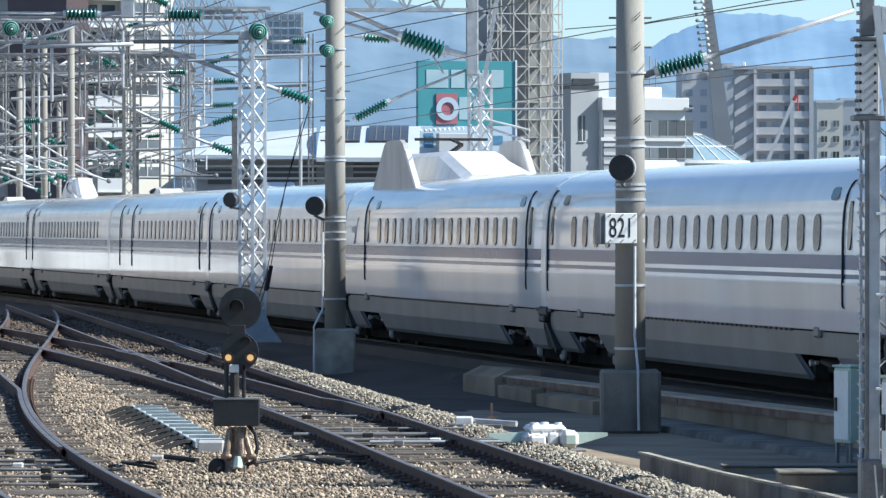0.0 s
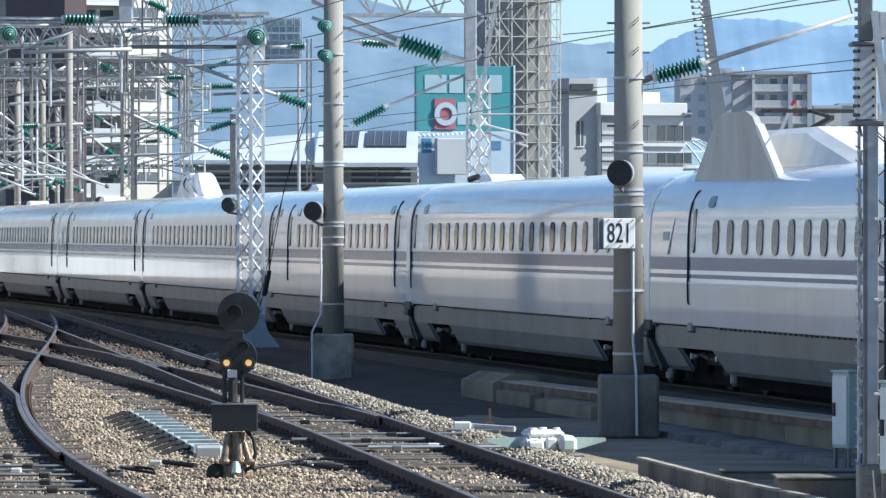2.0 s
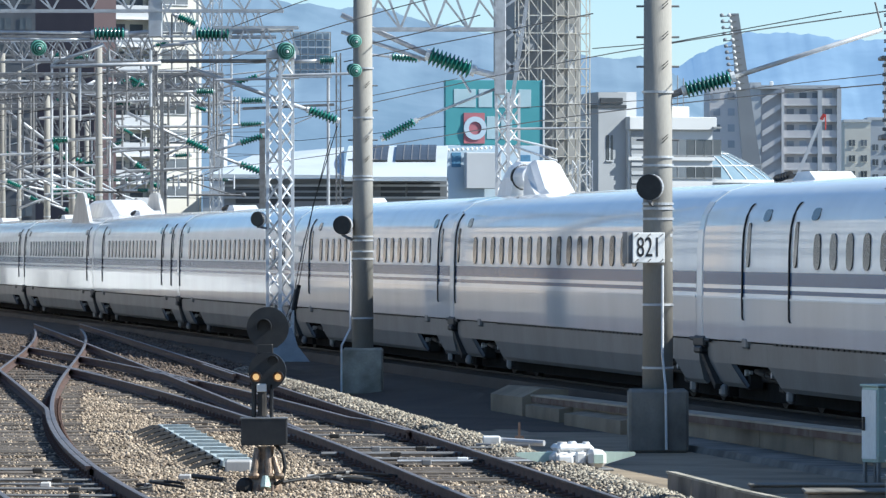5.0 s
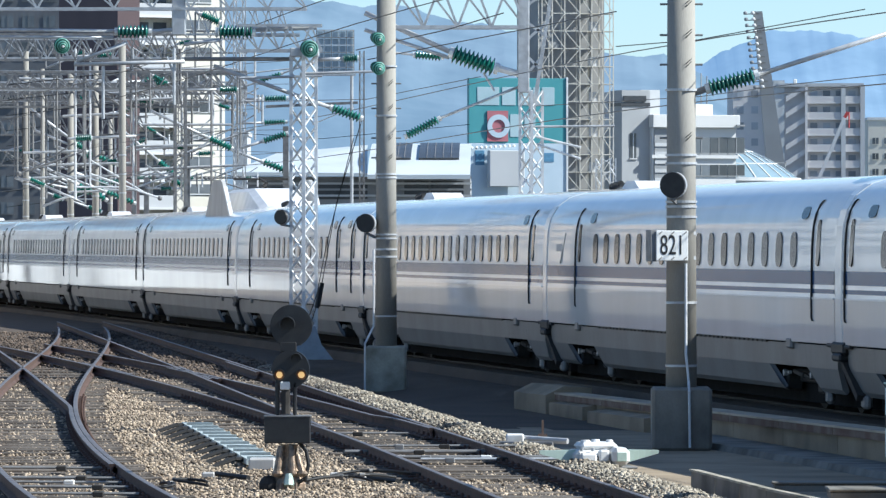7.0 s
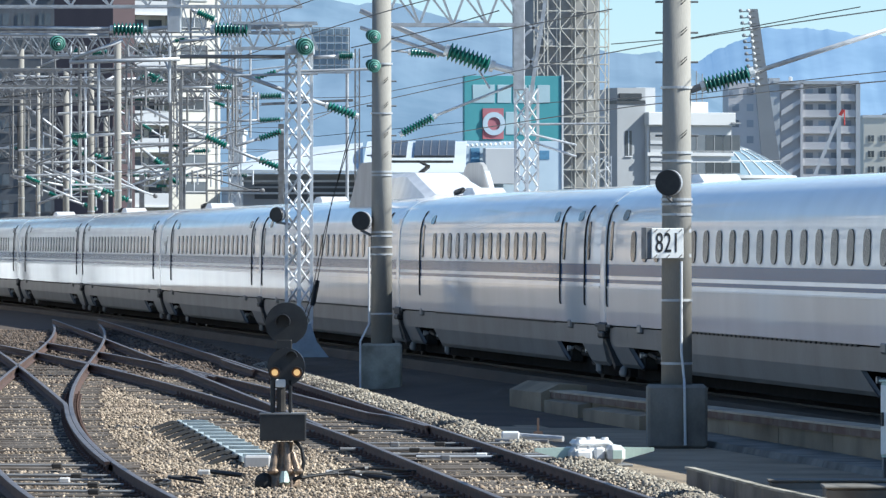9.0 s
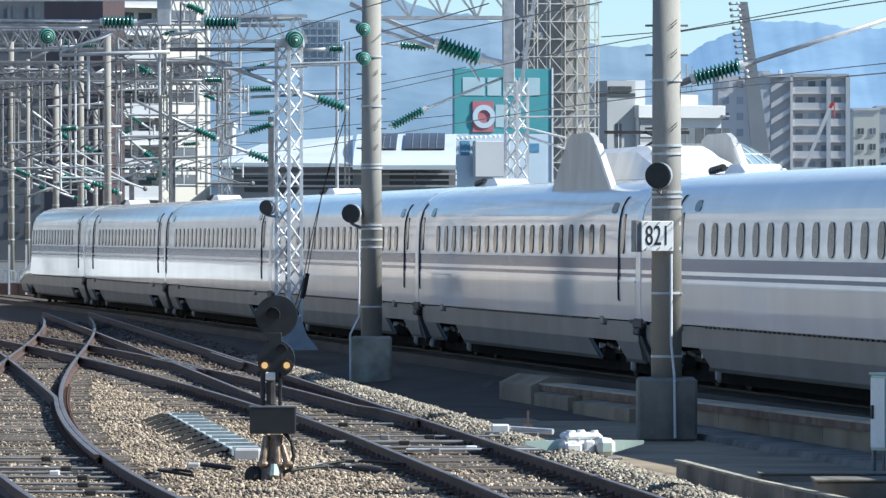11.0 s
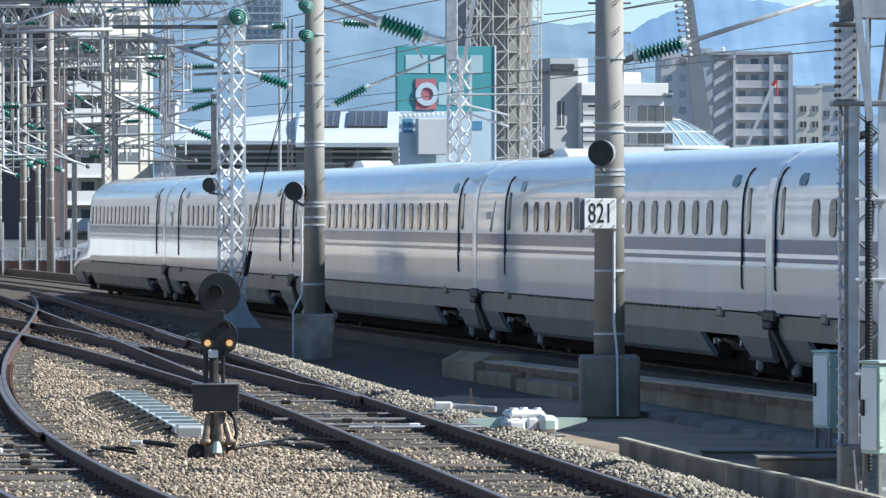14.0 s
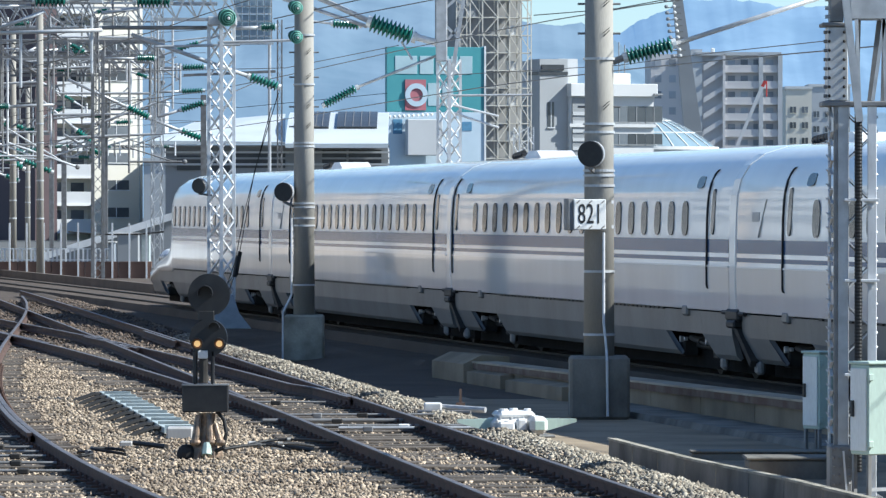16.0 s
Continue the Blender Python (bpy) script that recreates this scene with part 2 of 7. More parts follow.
def insulator(parent, a, b, r=0.09, sheds=11, name="insulator"):
    """A ribbed rod insulator from a to b, with pale end caps."""
    a, b = Vector(a), Vector(b)
    L = (b - a).length
    q = (b - a).to_track_quat("Z", "Y").to_matrix().to_4x4()
    prof = []
    for i in range(sheds):
        z = L * (0.08 + 0.84 * i / sheds)
        step = L * 0.84 / sheds
        prof += [(r * 0.5, z), (r, z + step * 0.25), (r, z + step * 0.45), (r * 0.5, z + step * 0.8)]
    bm = bmesh.new()
    loft(bm, [[Matrix.Translation(a) @ q @ Vector((rr * math.cos(k * math.tau / 12), rr * math.sin(k * math.tau / 12), z)) for k in range(12)] for rr, z in prof])
    body = part(name, bm, INSULATOR, parent, "green ribbed porcelain insulator", True)
    for u, v in ((0, 0.08), (0.92, 1)):
        part("end_cap", rod(bmesh.new(), a.lerp(b, u), a.lerp(b, v), r * (0.62 if sheds > 5 else 0.4), n=10), PORCELAIN, body, "pale metal end cap")
    return body


def disc_insulator(parent, at, r):
    """A stack of round sheds seen nearly end on, with a pale cap, on a short pin."""
    x, y, z = at
    lean = Matrix.Translation(at) @ pose(0, 0, 0, 8, 0, 14)
    ring = lambda q, d: [lean @ Vector((q * math.cos(k * math.tau / 24), d, q * math.sin(k * math.tau / 24))) for k in range(24)]
    prof = [(r * 0.30, -0.01), (r * 0.40, 0.0), (r * 0.34, 0.03), (r * 0.66, 0.045), (r * 0.5, 0.08), (r * 0.97, 0.095), (r * 0.5, 0.12)]
    for i in range(1, 5):
        d = 0.05 + 0.085 * i
        q = r * (0.9, 0.72, 0.9, 0.9, 0.8)[i]
        prof += [(r * 0.36, d), (q * 0.9, d + 0.02), (q, d + 0.035), (q, d + 0.045), (r * 0.4, d + 0.065)]
    body = part("insulator", loft(bmesh.new(), [ring(q, d) for q, d in prof]), DISC_GREEN, parent, "green ribbed disc insulator")
    part("end_cap", loft(bmesh.new(), [ring(r * 0.10, -0.08), ring(r * 0.16, -0.06), ring(r * 0.18, -0.005)]), PORCELAIN, body, "pale metal end cap")
    # thin pale rings paint the glint on each shed's rim
    for i, q in enumerate((0.40, 0.66, 0.97)):
        rim = [[lean @ Vector(((r * q + 0.012 * math.cos(c)) * math.cos(a), -0.012 + 0.05 * i + 0.012 * math.sin(c), (r * q + 0.012 * math.cos(c)) * math.sin(a))) for c in (0.0, 2.1, 4.2)] for a in np.linspace(0, math.tau, 25)]
        part("shed_rim", loft(bmesh.new(), rim, caps=False), RIM_GLINT, body, "pale ring for the rim's glint")
    part("pin", rod(bmesh.new(), lean @ Vector((0, 0.4, 0)), lean @ Vector((0, 0.75, 0)), r * 0.2, n=10), GALV, body, "pale metal pin")
    return body


def wire(name, pts, r, label, group="overhead wires"):
    bm = bmesh.new()
    pts = [Vector(p) for p in pts]
    loft(bm, [[p + Vector((r * math.cos(k * math.tau / 5), 0, r * math.sin(k * math.tau / 5))) for k in range(5)] for p in pts])
    return tagged(part(name, bm, WIRE), label, "wire", group)


def lattice(name, label, x, y, z0, z1, w, material, pitch=0.5, leg=0.05, brace=0.03, turn=0.0, taper=1.0):
    """A four-legged lattice mast: each leg a part, the lacing of each side a part."""
    mast = thing(name, label, "mast", "lattice masts", pose(x, y, z0))
    H = z1 - z0
    h0, h1 = w / 2, w / 2 * taper
    ct, st = math.cos(radians(turn)), math.sin(radians(turn))
    cs = [(u * ct - v * st, u * st + v * ct) for u, v in ((-1, -1), (1, -1), (1, 1), (-1, 1))]
    for sx, sy in cs:
        part("leg", bar(bmesh.new(), (sx * h0, sy * h0, 0), (sx * h1, sy * h1, H), leg), material, mast)
    n = max(2, int(H / pitch))
    for k in range(4):
        a, b = cs[k], cs[(k + 1) % 4]
        bm = bmesh.new()
        for i in range(n):
            u, v = (a, b) if i % 2 else (b, a)
            z, zz = H * i / n, H * (i + 1) / n
            ra, rb = h0 + (h1 - h0) * i / n, h0 + (h1 - h0) * (i + 1) / n
            bar(bm, (u[0] * ra, u[1] * ra, z), (v[0] * rb, v[1] * rb, zz), brace, brace * 0.5)
        part("lacing", bm, material, mast)["kind"] = "stuff"
    part("base_plate", box(bmesh.new(), (-w * 0.8, -w * 0.8, -0.02), (w * 0.8, w * 0.8, 0.04), 0.01), CONCRETE, mast)
    return mast


# ---- the train's track: the line of its near side, by arc length ----
ARC = np.arange(-420.0, 480.0, 0.5)
HEAD = -0.16526 + 1.12734e-4 * ARC - 1.29224e-6 * np.clip(ARC, -150, 480) ** 2
LINE_X, LINE_Y = np.cumsum(np.sin(HEAD)) * 0.5, np.cumsum(np.cos(HEAD)) * 0.5
ZERO = int(np.searchsorted(ARC, 0.0))
LINE_X, LINE_Y = LINE_X - LINE_X[ZERO] + 4.965, LINE_Y - LINE_Y[ZERO] + 83.983


def on_line(s, side=0.0):
    """The point at arc length s, moved side metres to the far side of the train."""
    h = float(np.interp(s, ARC, HEAD))
    return Vector((float(np.interp(s, ARC, LINE_X)) + side * math.cos(h), float(np.interp(s, ARC, LINE_Y)) - side * math.sin(h), 0.0))


def near_x(y):
    return float(np.interp(y, LINE_Y, LINE_X))


# ---- ground: one sheet with the pit between the tracks ----
def outer_rail(y):
    return float(np.interp(y, OUTER_Y, OUTER_X))


RAIL_O = np.polyfit([183.65, 129.42, 102.25, 87.03, 68.63, 56.73], [-12.42, -6.35, -3.29, -1.68, 0.27, 1.64], 3)
RAIL_N = np.polyfit([142.0, 128.67, 118.89, 99.92, 78.46, 69.72, 56.73], [-12.32, -9.97, -8.32, -5.42, -2.48, -1.34, 0.09], 3)
RAIL_C = np.polyfit([215.21, 179.88, 154.52, 129.42, 107.26, 93.53, 79.89, 64.59, 56.73], [-16.18, -12.48, -10.34, -8.98, -7.81, -6.95, -5.73, -4.1, -3.21], 4)
RAIL_L = np.polyfit([135.42, 107.26, 89.7, 66.05], [-11.75, -8.62, -6.66, -4.2], 2)
OUTER_Y = np.arange(20.0, 240.0, 1.0)
OUTER_X = np.polyval(RAIL_O, OUTER_Y)
PIT_Z, BED_Z = -0.45, -0.20


def ground_z(x, y):
    """Height of the ground: ballast bed, the sunken strip, the train's own bed."""
    if not 30 < y < 230:
        return BED_Z - 0.1
    edge, wall = outer_rail(y) + 1.25, near_x(y) - 0.70
    if x < edge:
        bump = 0.10 * math.exp(-((x - edge + 0.45) / 0.3) ** 2)
        return BED_Z + bump + 0.02 * noise.noise((x * 1.5, y * 0.7, 0))
    if x < wall:
        z = max(PIT_Z, BED_Z - (x - edge) * 0.75)
        if y > 104:
            k = min(1.0, (y - 104) / 6.0)
            z = max(z, PIT_Z + k * 0.2 * min(1.0, max(0.0, (x - wall + 1.6) / 1.5)))
        if y > 126:
            z = max(z, BED_Z - 0.1)
        return z
    return BED_Z - 0.05


def ground():
    bm = bmesh.new()
    ys = [-60, -20, 10, 28, 32, *np.arange(40, 160, 0.75), *np.arange(160, 232, 3), 260, 320, 450, 700, 1200, 2500, 4800]
    offs = [-60, -30, -18, *np.arange(-14, 8.01, 0.22), 10, 13, 18, 30, 60, 140]
    rows = []
    for y in ys:
        yy = min(max(y, 30), 200)
        base = outer_rail(yy)
        spread = max(1.0, y / 150.0) ** 1.6
        row = []
        for o in offs:
            x = base + (o * spread if y > 230 or y < 32 else o)
            row.append(bm.verts.new((x, y, ground_z(x, y))))
        rows.append(row)
    for a, b in zip(rows, rows[1:]):
        for i in range(len(offs) - 1):
            f = bm.faces.new((a[i], a[i + 1], b[i + 1], b[i]))
            c = f.calc_center_median()
            if c.y > 260 or c.y < 20:
                f.material_index = 2
            elif c.x > outer_rail(c.y) + 1.55:
                f.material_index = 1 if c.y < 92 + 3 * noise.noise((c.x, c.y * 0.5, 2)) else 3
            elif c.y > 112 + 8 * noise.noise((c.x * 0.6, c.y * 0.1, 5)) and c.x > outer_rail(c.y) - 9:
                f.material_index = 3
    ob = part("ground", bm, BALLAST)
    ob.data.materials.append(CONCRETE_WARM)
    ob.data.materials.append(FAR_GROUND)
    ob.data.materials.append(DARK_SOIL)
    return tagged(ob, "railway ground of tan ballast, a sunken concrete strip and city beyond", "ground", kind="structure")


ground()


# ---- foreground tracks ----
RAIL_SECTION = [(-0.07, -0.155), (0.07, -0.155), (0.07, -0.14), (0.012, -0.115), (0.012, -0.045), (0.034, -0.032), (0.034, -0.004), (0.026, 0.0), (-0.026, 0.0), (-0.034, -0.004), (-0.034, -0.032), (-0.012, -0.045), (-0.012, -0.115), (-0.07, -0.14)]


def rail(parent, xs, y0, y1, z=0.0, step=1.5):
    """A rail whose distance sideways follows xs(y)."""
    bm = bmesh.new()
    ys = np.linspace(y0, y1, max(2, int(abs(y1 - y0) / step) + 1))
    loft(bm, [[(float(xs(y)) + u, float(y), z + v) for u, v in RAIL_SECTION] for y in ys])
    for f in bm.faces:
        if f.normal.z > 0.8 and f.calc_center_median().z > z - 0.01:
            f.material_index = 1
    ob = part("rail", bm, RAIL_SIDE, parent, "rusty rail with a worn bright head")
    ob.data.materials.append(RAIL_TOP)
    return ob


SLEEPER_MESH = bpy.data.meshes.new("sleeper")
_b = box(bmesh.new(), (-1.2, -0.11, -0.14), (1.2, 0.11, 0.0), 0.012)
_b.to_mesh(SLEEPER_MESH), _b.free()
SLEEPER_MESH.materials.append(SLEEPER)
LONG_SLEEPER = bpy.data.meshes.new("long_sleeper")
_b = box(bmesh.new(), (-1.9, -0.11, -0.14), (1.9, 0.11, 0.0), 0.012)
_b.to_mesh(LONG_SLEEPER), _b.free()
LONG_SLEEPER.materials.append(SLEEPER)


def sleepers(parent, centre, y0, y1, mesh, z=-0.163):
    rnd = random.Random(5)
    for y in np.arange(y0, y1, 0.62):
        slope = (centre(y + 0.5) - centre(y - 0.5))
        piece("sleeper", mesh, parent, pose(float(centre(y)) + rnd.uniform(-0.05, 0.05), float(y), z + rnd.uniform(-0.025, 0.012), 0, 0, -math.degrees(math.atan(slope)) + rnd.uniform(-0.6, 0.6)))


def fishplates(parent, xs, ys, z=-0.155):
    """Chairs and clips beside a rail."""
    me = bpy.data.meshes.new("rail_chair")
    b = bmesh.new()
    box(b, (-0.15, -0.07, 0.0), (0.15, 0.07, 0.025), 0.005)
    for s in (-1, 1):
        rod(b, (s * 0.1, 0, 0.02), (s * 0.1, 0, 0.07), 0.018, n=6)
    b.to_mesh(me), b.free()
    me.materials.append(RAIL_SIDE)
    for y in ys:
        piece("rail_chair", me, parent, pose(float(xs(y)), float(y), z + 0.017))


X_O, X_N = lambda y: np.polyval(RAIL_O, y), lambda y: np.polyval(RAIL_N, y) if y > 84 else np.polyval(RAIL_O, y) - 1.5 - 0.18 * max(0, min(1, (y - 70) / 14.0)) ** 2
X_M = lambda y: np.polyval(RAIL_O, y) - 1.51
X_M2 = lambda y: X_N(y) + 1.51
X_C = lambda y: np.polyval(RAIL_C, y)
X_C2 = lambda y: np.polyval(RAIL_C, y) - 1.43
X_L = lambda y: min(np.polyval(RAIL_L, y), X_C(y) - 0.075) if y < 92 else np.polyval(RAIL_L, y)

main_track = thing("railway_track", "turnout of rusty rails on dark timber sleepers in tan ballast", "railway track", "foreground tracks")
rail(main_track, X_O, 46, 188), rail(main_track, X_N, 46, 146), rail(main_track, X_M, 79, 188), rail(main_track, X_M2, 79, 146)
sleepers(main_track, lambda y: X_O(y) - 0.75, 46, 84, SLEEPER_MESH), sleepers(main_track, lambda y: (X_O(y) + X_N(y)) / 2, 84, 112, LONG_SLEEPER)
fishplates(main_track, X_O, np.arange(46.3, 110, 0.62)), fishplates(main_track, X_N, np.arange(46.3, 100, 0.62))
for xs, ya, yb in ((lambda y: X_O(y) - 0.11, 114, 124), (lambda y: X_N(y) + 0.11, 112, 123), (lambda y: X_M(y) + 0.10, 108, 119), (lambda y: X_M2(y) - 0.10, 108, 118)):
    rail(main_track, xs, ya, yb, -0.005)["label"] = "short rusty check rail"
left_track = thing("railway_track", "curved rusty railway track crossing into a turnout", "railway track", "foreground tracks")
rail(left_track, X_C, 46, 176), rail(left_track, X_C2, 46, 176)
sleepers(left_track, lambda y: X_C(y) - 0.72, 46, 125, SLEEPER_MESH)
fishplates(left_track, X_C, np.arange(46.4, 100, 0.62))
side_track = thing("railway_track", "rusty side track branching off at a switch", "railway track", "foreground tracks")
rail(side_track, X_L, 66, 138), rail(side_track, lambda y: X_L(y) - 1.5, 80, 138)
train_track = thing("railway_track", "curved track under the express train", "railway track")
for side in (0.95, 2.45):
    b = bmesh.new()
    loft(b, [[on_line(s, side + u) + Vector((0, 0, v)) for u, v in RAIL_SECTION] for s in np.arange(-150, 330, 5.0)])
    # dark bogie steel puts the shade under the train into the rails
    part("rail", b, BOGIE, train_track)


# added slab: keeps sunlit ground from showing beneath the coaches
b = bmesh.new()
loft(b, [[on_line(s, o) + Vector((0, 0, z)) for o, z in ((0.15, -0.3), (3.25, -0.3), (3.15, -0.05), (0.25, -0.05))] for s in np.arange(-150, 330, 5.0)])
part("track_slab", b, DARK_SOIL, train_track, "dark slab added to hide sunlit ground under the train")


def stones(name, label, material, count, spot, size, seed):
    """Loose stones as one mesh: squashed, knocked octahedra."""
    rng = np.random.default_rng(seed)
    oct_v = np.array([(1, 0, 0), (-1, 0, 0), (0, 1, 0), (0, -1, 0), (0, 0, 1), (0, 0, -1)], float)
    oct_f = np.array([(0, 2, 4), (2, 1, 4), (1, 3, 4), (3, 0, 4), (2, 0, 5), (1, 2, 5), (3, 1, 5), (0, 3, 5)])
    at = np.array([spot(rng) for _ in range(count)])
    v = oct_v[None] * rng.uniform(0.6, 1.25, (count, 6, 1)) * (size * rng.lognormal(0, 0.25, (count, 1, 1))) * rng.uniform(0.55, 1.6, (count, 1, 3)) * np.array((1.1, 1.0, 0.85))
    v = v + rng.normal(0, size * 0.22, v.shape)
    tilt = rng.uniform(-0.7, 0.7, count)[:, None]
    v = np.stack((v[:, :, 0], v[:, :, 1] * np.cos(tilt) - v[:, :, 2] * np.sin(tilt), v[:, :, 1] * np.sin(tilt) + v[:, :, 2] * np.cos(tilt)), -1)
    a = rng.uniform(0, math.tau, count)
    ca, sa = np.cos(a)[:, None], np.sin(a)[:, None]
    v = np.stack((v[:, :, 0] * ca - v[:, :, 1] * sa, v[:, :, 0] * sa + v[:, :, 1] * ca, v[:, :, 2]), -1) + at[:, None, :]
    faces = (oct_f[None] + 6 * np.arange(count)[:, None, None]).reshape(-1, 3)
    me = bpy.data.meshes.new(name)
    me.vertices.add(count * 6), me.loops.add(len(faces) * 3), me.polygons.add(len(faces))
    me.vertices.foreach_set("co", v.reshape(-1))
    me.loops.foreach_set("vertex_index", faces.reshape(-1))
    me.polygons.foreach_set("loop_start", np.arange(len(faces)) * 3)
    me.update(calc_edges=True)
    me.materials.append(material)
    return tagged(new(name, me), label, "ballast", kind="stuff")


def bed_spot(rng, y0=50, y1=116, bend=1.5):
    y = y0 + (y1 - y0) * rng.random() ** bend
    while True:
        x = outer_rail(y) + rng.uniform(-8.5, 1.6)
        lo = min(abs(x - f(y)) for f in (X_O, X_C, X_C2))
        if lo > 0.08:
            break
    inside = X_N(y) < x < X_O(y) or X_C2(y) < x < X_C(y)
    return x, y, ground_z(x, y) + (rng.uniform(-0.03, 0.028) if inside else rng.uniform(-0.01, 0.02))


stones("ballast_stones", "loose tan and brown ballast stones between the tracks", STONES, 125000, bed_spot, 0.0205, 3)
# darker brown stones from the turnout outward
stones("dark_ballast_stones", "dark brown ballast round the turnout", STONES_DARK, 26000, lambda rng: bed_spot(rng, 106, 178, 1.2), 0.030, 9)


def edge_spot(rng):
    y = 50 + 74 * rng.random() ** 1.3
    x = outer_rail(y) + rng.uniform(0.5, 1.75)
    return x, y, ground_z(x, y) + rng.uniform(-0.01, 0.03)


stones("ballast_shoulder", "heaped grey brown ballast along the track edge", STONES_GREY, 44000, edge_spot, 0.023, 4)


# ---- the train ----
CAR = 25.0
PROFILE = [(1.676, 1.07), (1.684, 1.20), (1.692, 1.48), (1.695, 1.75), (1.69, 1.79), (1.69, 2.10), (1.683, 2.50), (1.660, 2.82), (1.60, 3.06), (1.47, 3.27), (1.24, 3.44), (0.90, 3.545), (0.48, 3.59), (0.0, 3.60)]


def half_width(z):
    return float(np.interp(z, [p[1] for p in PROFILE], [p[0] for p in PROFILE]))


RING = [(-y, z) for y, z in PROFILE] + [(y, z) for y, z in PROFILE[-2::-1]]


def side_panel(bm, x0, x1, z0, z1, out, cut=0.0, steps=4, sides=(-1, 1)):
    """A curved sheet that follows the car's side, on both sides, with cut corners."""
    zs = [z0] + [z for _, z in PROFILE if z0 + 0.02 < z < z1 - 0.02] + [z1]
    steps = len(zs) - 1
    for sgn in sides:
        rows = []
        for k, z in enumerate(zs):
            c = cut if k in (0, steps) else 0.0
            y = sgn * (half_width(z) + out)
            rows.append([bm.verts.new((x0 + c, y, z)), bm.verts.new((x1 - c, y, z))])
        for a, b in zip(rows, rows[1:]):
            bm.faces.new((a[0], a[1], b[1], b[0]) if sgn < 0 else (a[1], a[0], b[0], b[1]))


def window_mesh(name, w, z0, z1, sgn, material, out=0.004, lean=True):
    """A rounded pane that follows the car's side, with a rim."""
    bm = bmesh.new()
    n, pts = 16, []
    r = w / 2
    for k in range(n):
        a = math.tau * (k + 0.5) / n
        ex = math.copysign(abs(math.cos(a)) ** 0.8, math.cos(a)) * r
        ez = math.copysign(abs(math.sin(a)) ** 0.62, math.sin(a)) * (z1 - z0) / 2 + (z0 + z1) / 2
        pts.append((ex, ez))
    flat = lambda z: half_width(z0) + (half_width(z1) - half_width(z0)) * (z - z0) / (z1 - z0) + 0.017
    outer = [bm.verts.new((x, sgn * (flat(z) - 0.03), z)) for x, z in pts]
    face = [bm.verts.new((x, sgn * (flat(z) + out), z)) for x, z in pts]
    for k in range(n):
        j = (k + 1) % n
        bm.faces.new((outer[k], outer[j], face[j], face[k]))
    bm.faces.new(face)
    bmesh.ops.recalc_face_normals(bm, faces=bm.faces)
    me = bpy.data.meshes.new(name)
    bm.to_mesh(me), bm.free()
    me.materials.append(material)
    return me


WINDOW_MESH = {s: window_mesh("window", 0.43, 2.20, 2.74, s, TRAIN_GLASS) for s in (-1, 1)}
DOOR_WINDOW = {s: window_mesh("door_window", 0.24, 2.22, 2.92, s, TRAIN_GLASS, 0.010) for s in (-1, 1)}
SIGN_PANE = {s: window_mesh("display_pane", 0.50, 2.93, 3.12, s, TRAIN_GLASS, 0.004) for s in (-1, 1)}


def ring_at(x, k=1.0, lift=0.0, drop=0.0):
    return [(x, y * k, lift + z - drop * max(0.0, (z - 1.07) / 2.53)) for y, z in RING]


def bogie(parent, x):
    b = bmesh.new()
    for sgn in (-1, 1):
        box(b, (x - 1.6, sgn * 1.15 - 0.08, 0.42), (x + 1.6, sgn * 1.15 + 0.08, 0.62), 0.03)
        for dx in (-1.25, 1.25):
            rod(b, (x + dx, sgn * 0.68, 0.43), (x + dx, sgn * 0.80, 0.43), 0.43, n=20)
            box(b, (x + dx - 0.18, sgn * 1.3 - 0.13, 0.30), (x + dx + 0.18, sgn * 1.3 + 0.13, 0.58), 0.03)
    bg = part("bogie", b, BOGIE, parent, "dark steel bogie")
    for sgn in (-1, 1):
        for dx in (-1.0, 0.9):
            cap = part("axle_box_cover", rod(bmesh.new(), (x + dx, sgn * 1.45, 0.57), (x + dx, sgn * 1.51, 0.57), 0.05, n=14), GALV, bg, "bright round axle cover")
            part("cable_gland", rod(bmesh.new(), (x + dx + 0.3, sgn * 1.45, 0.58), (x + dx + 0.3, sgn * 1.50, 0.58), 0.03, n=10), GALV, bg, "bright cable gland")
        b = bmesh.new()
        rod(b, (x - 0.55, sgn * 1.42, 0.60), (x + 0.15, sgn * 1.42, 0.55), 0.045, n=10)
        rod(b, (x + 0.15, sgn * 1.42, 0.55), (x + 0.6, sgn * 1.42, 0.52), 0.03, n=8)
        part("damper", b, BOGIE, bg, "dark yaw damper")
        b = bmesh.new()
        box(b, (x + 1.85, sgn * 1.44 - 0.06, 0.16), (x + 2.1, sgn * 1.44 + 0.06, 0.38), 0.05)
        part("bracket", b, GREY_CAST, bg, "grey cast bracket")


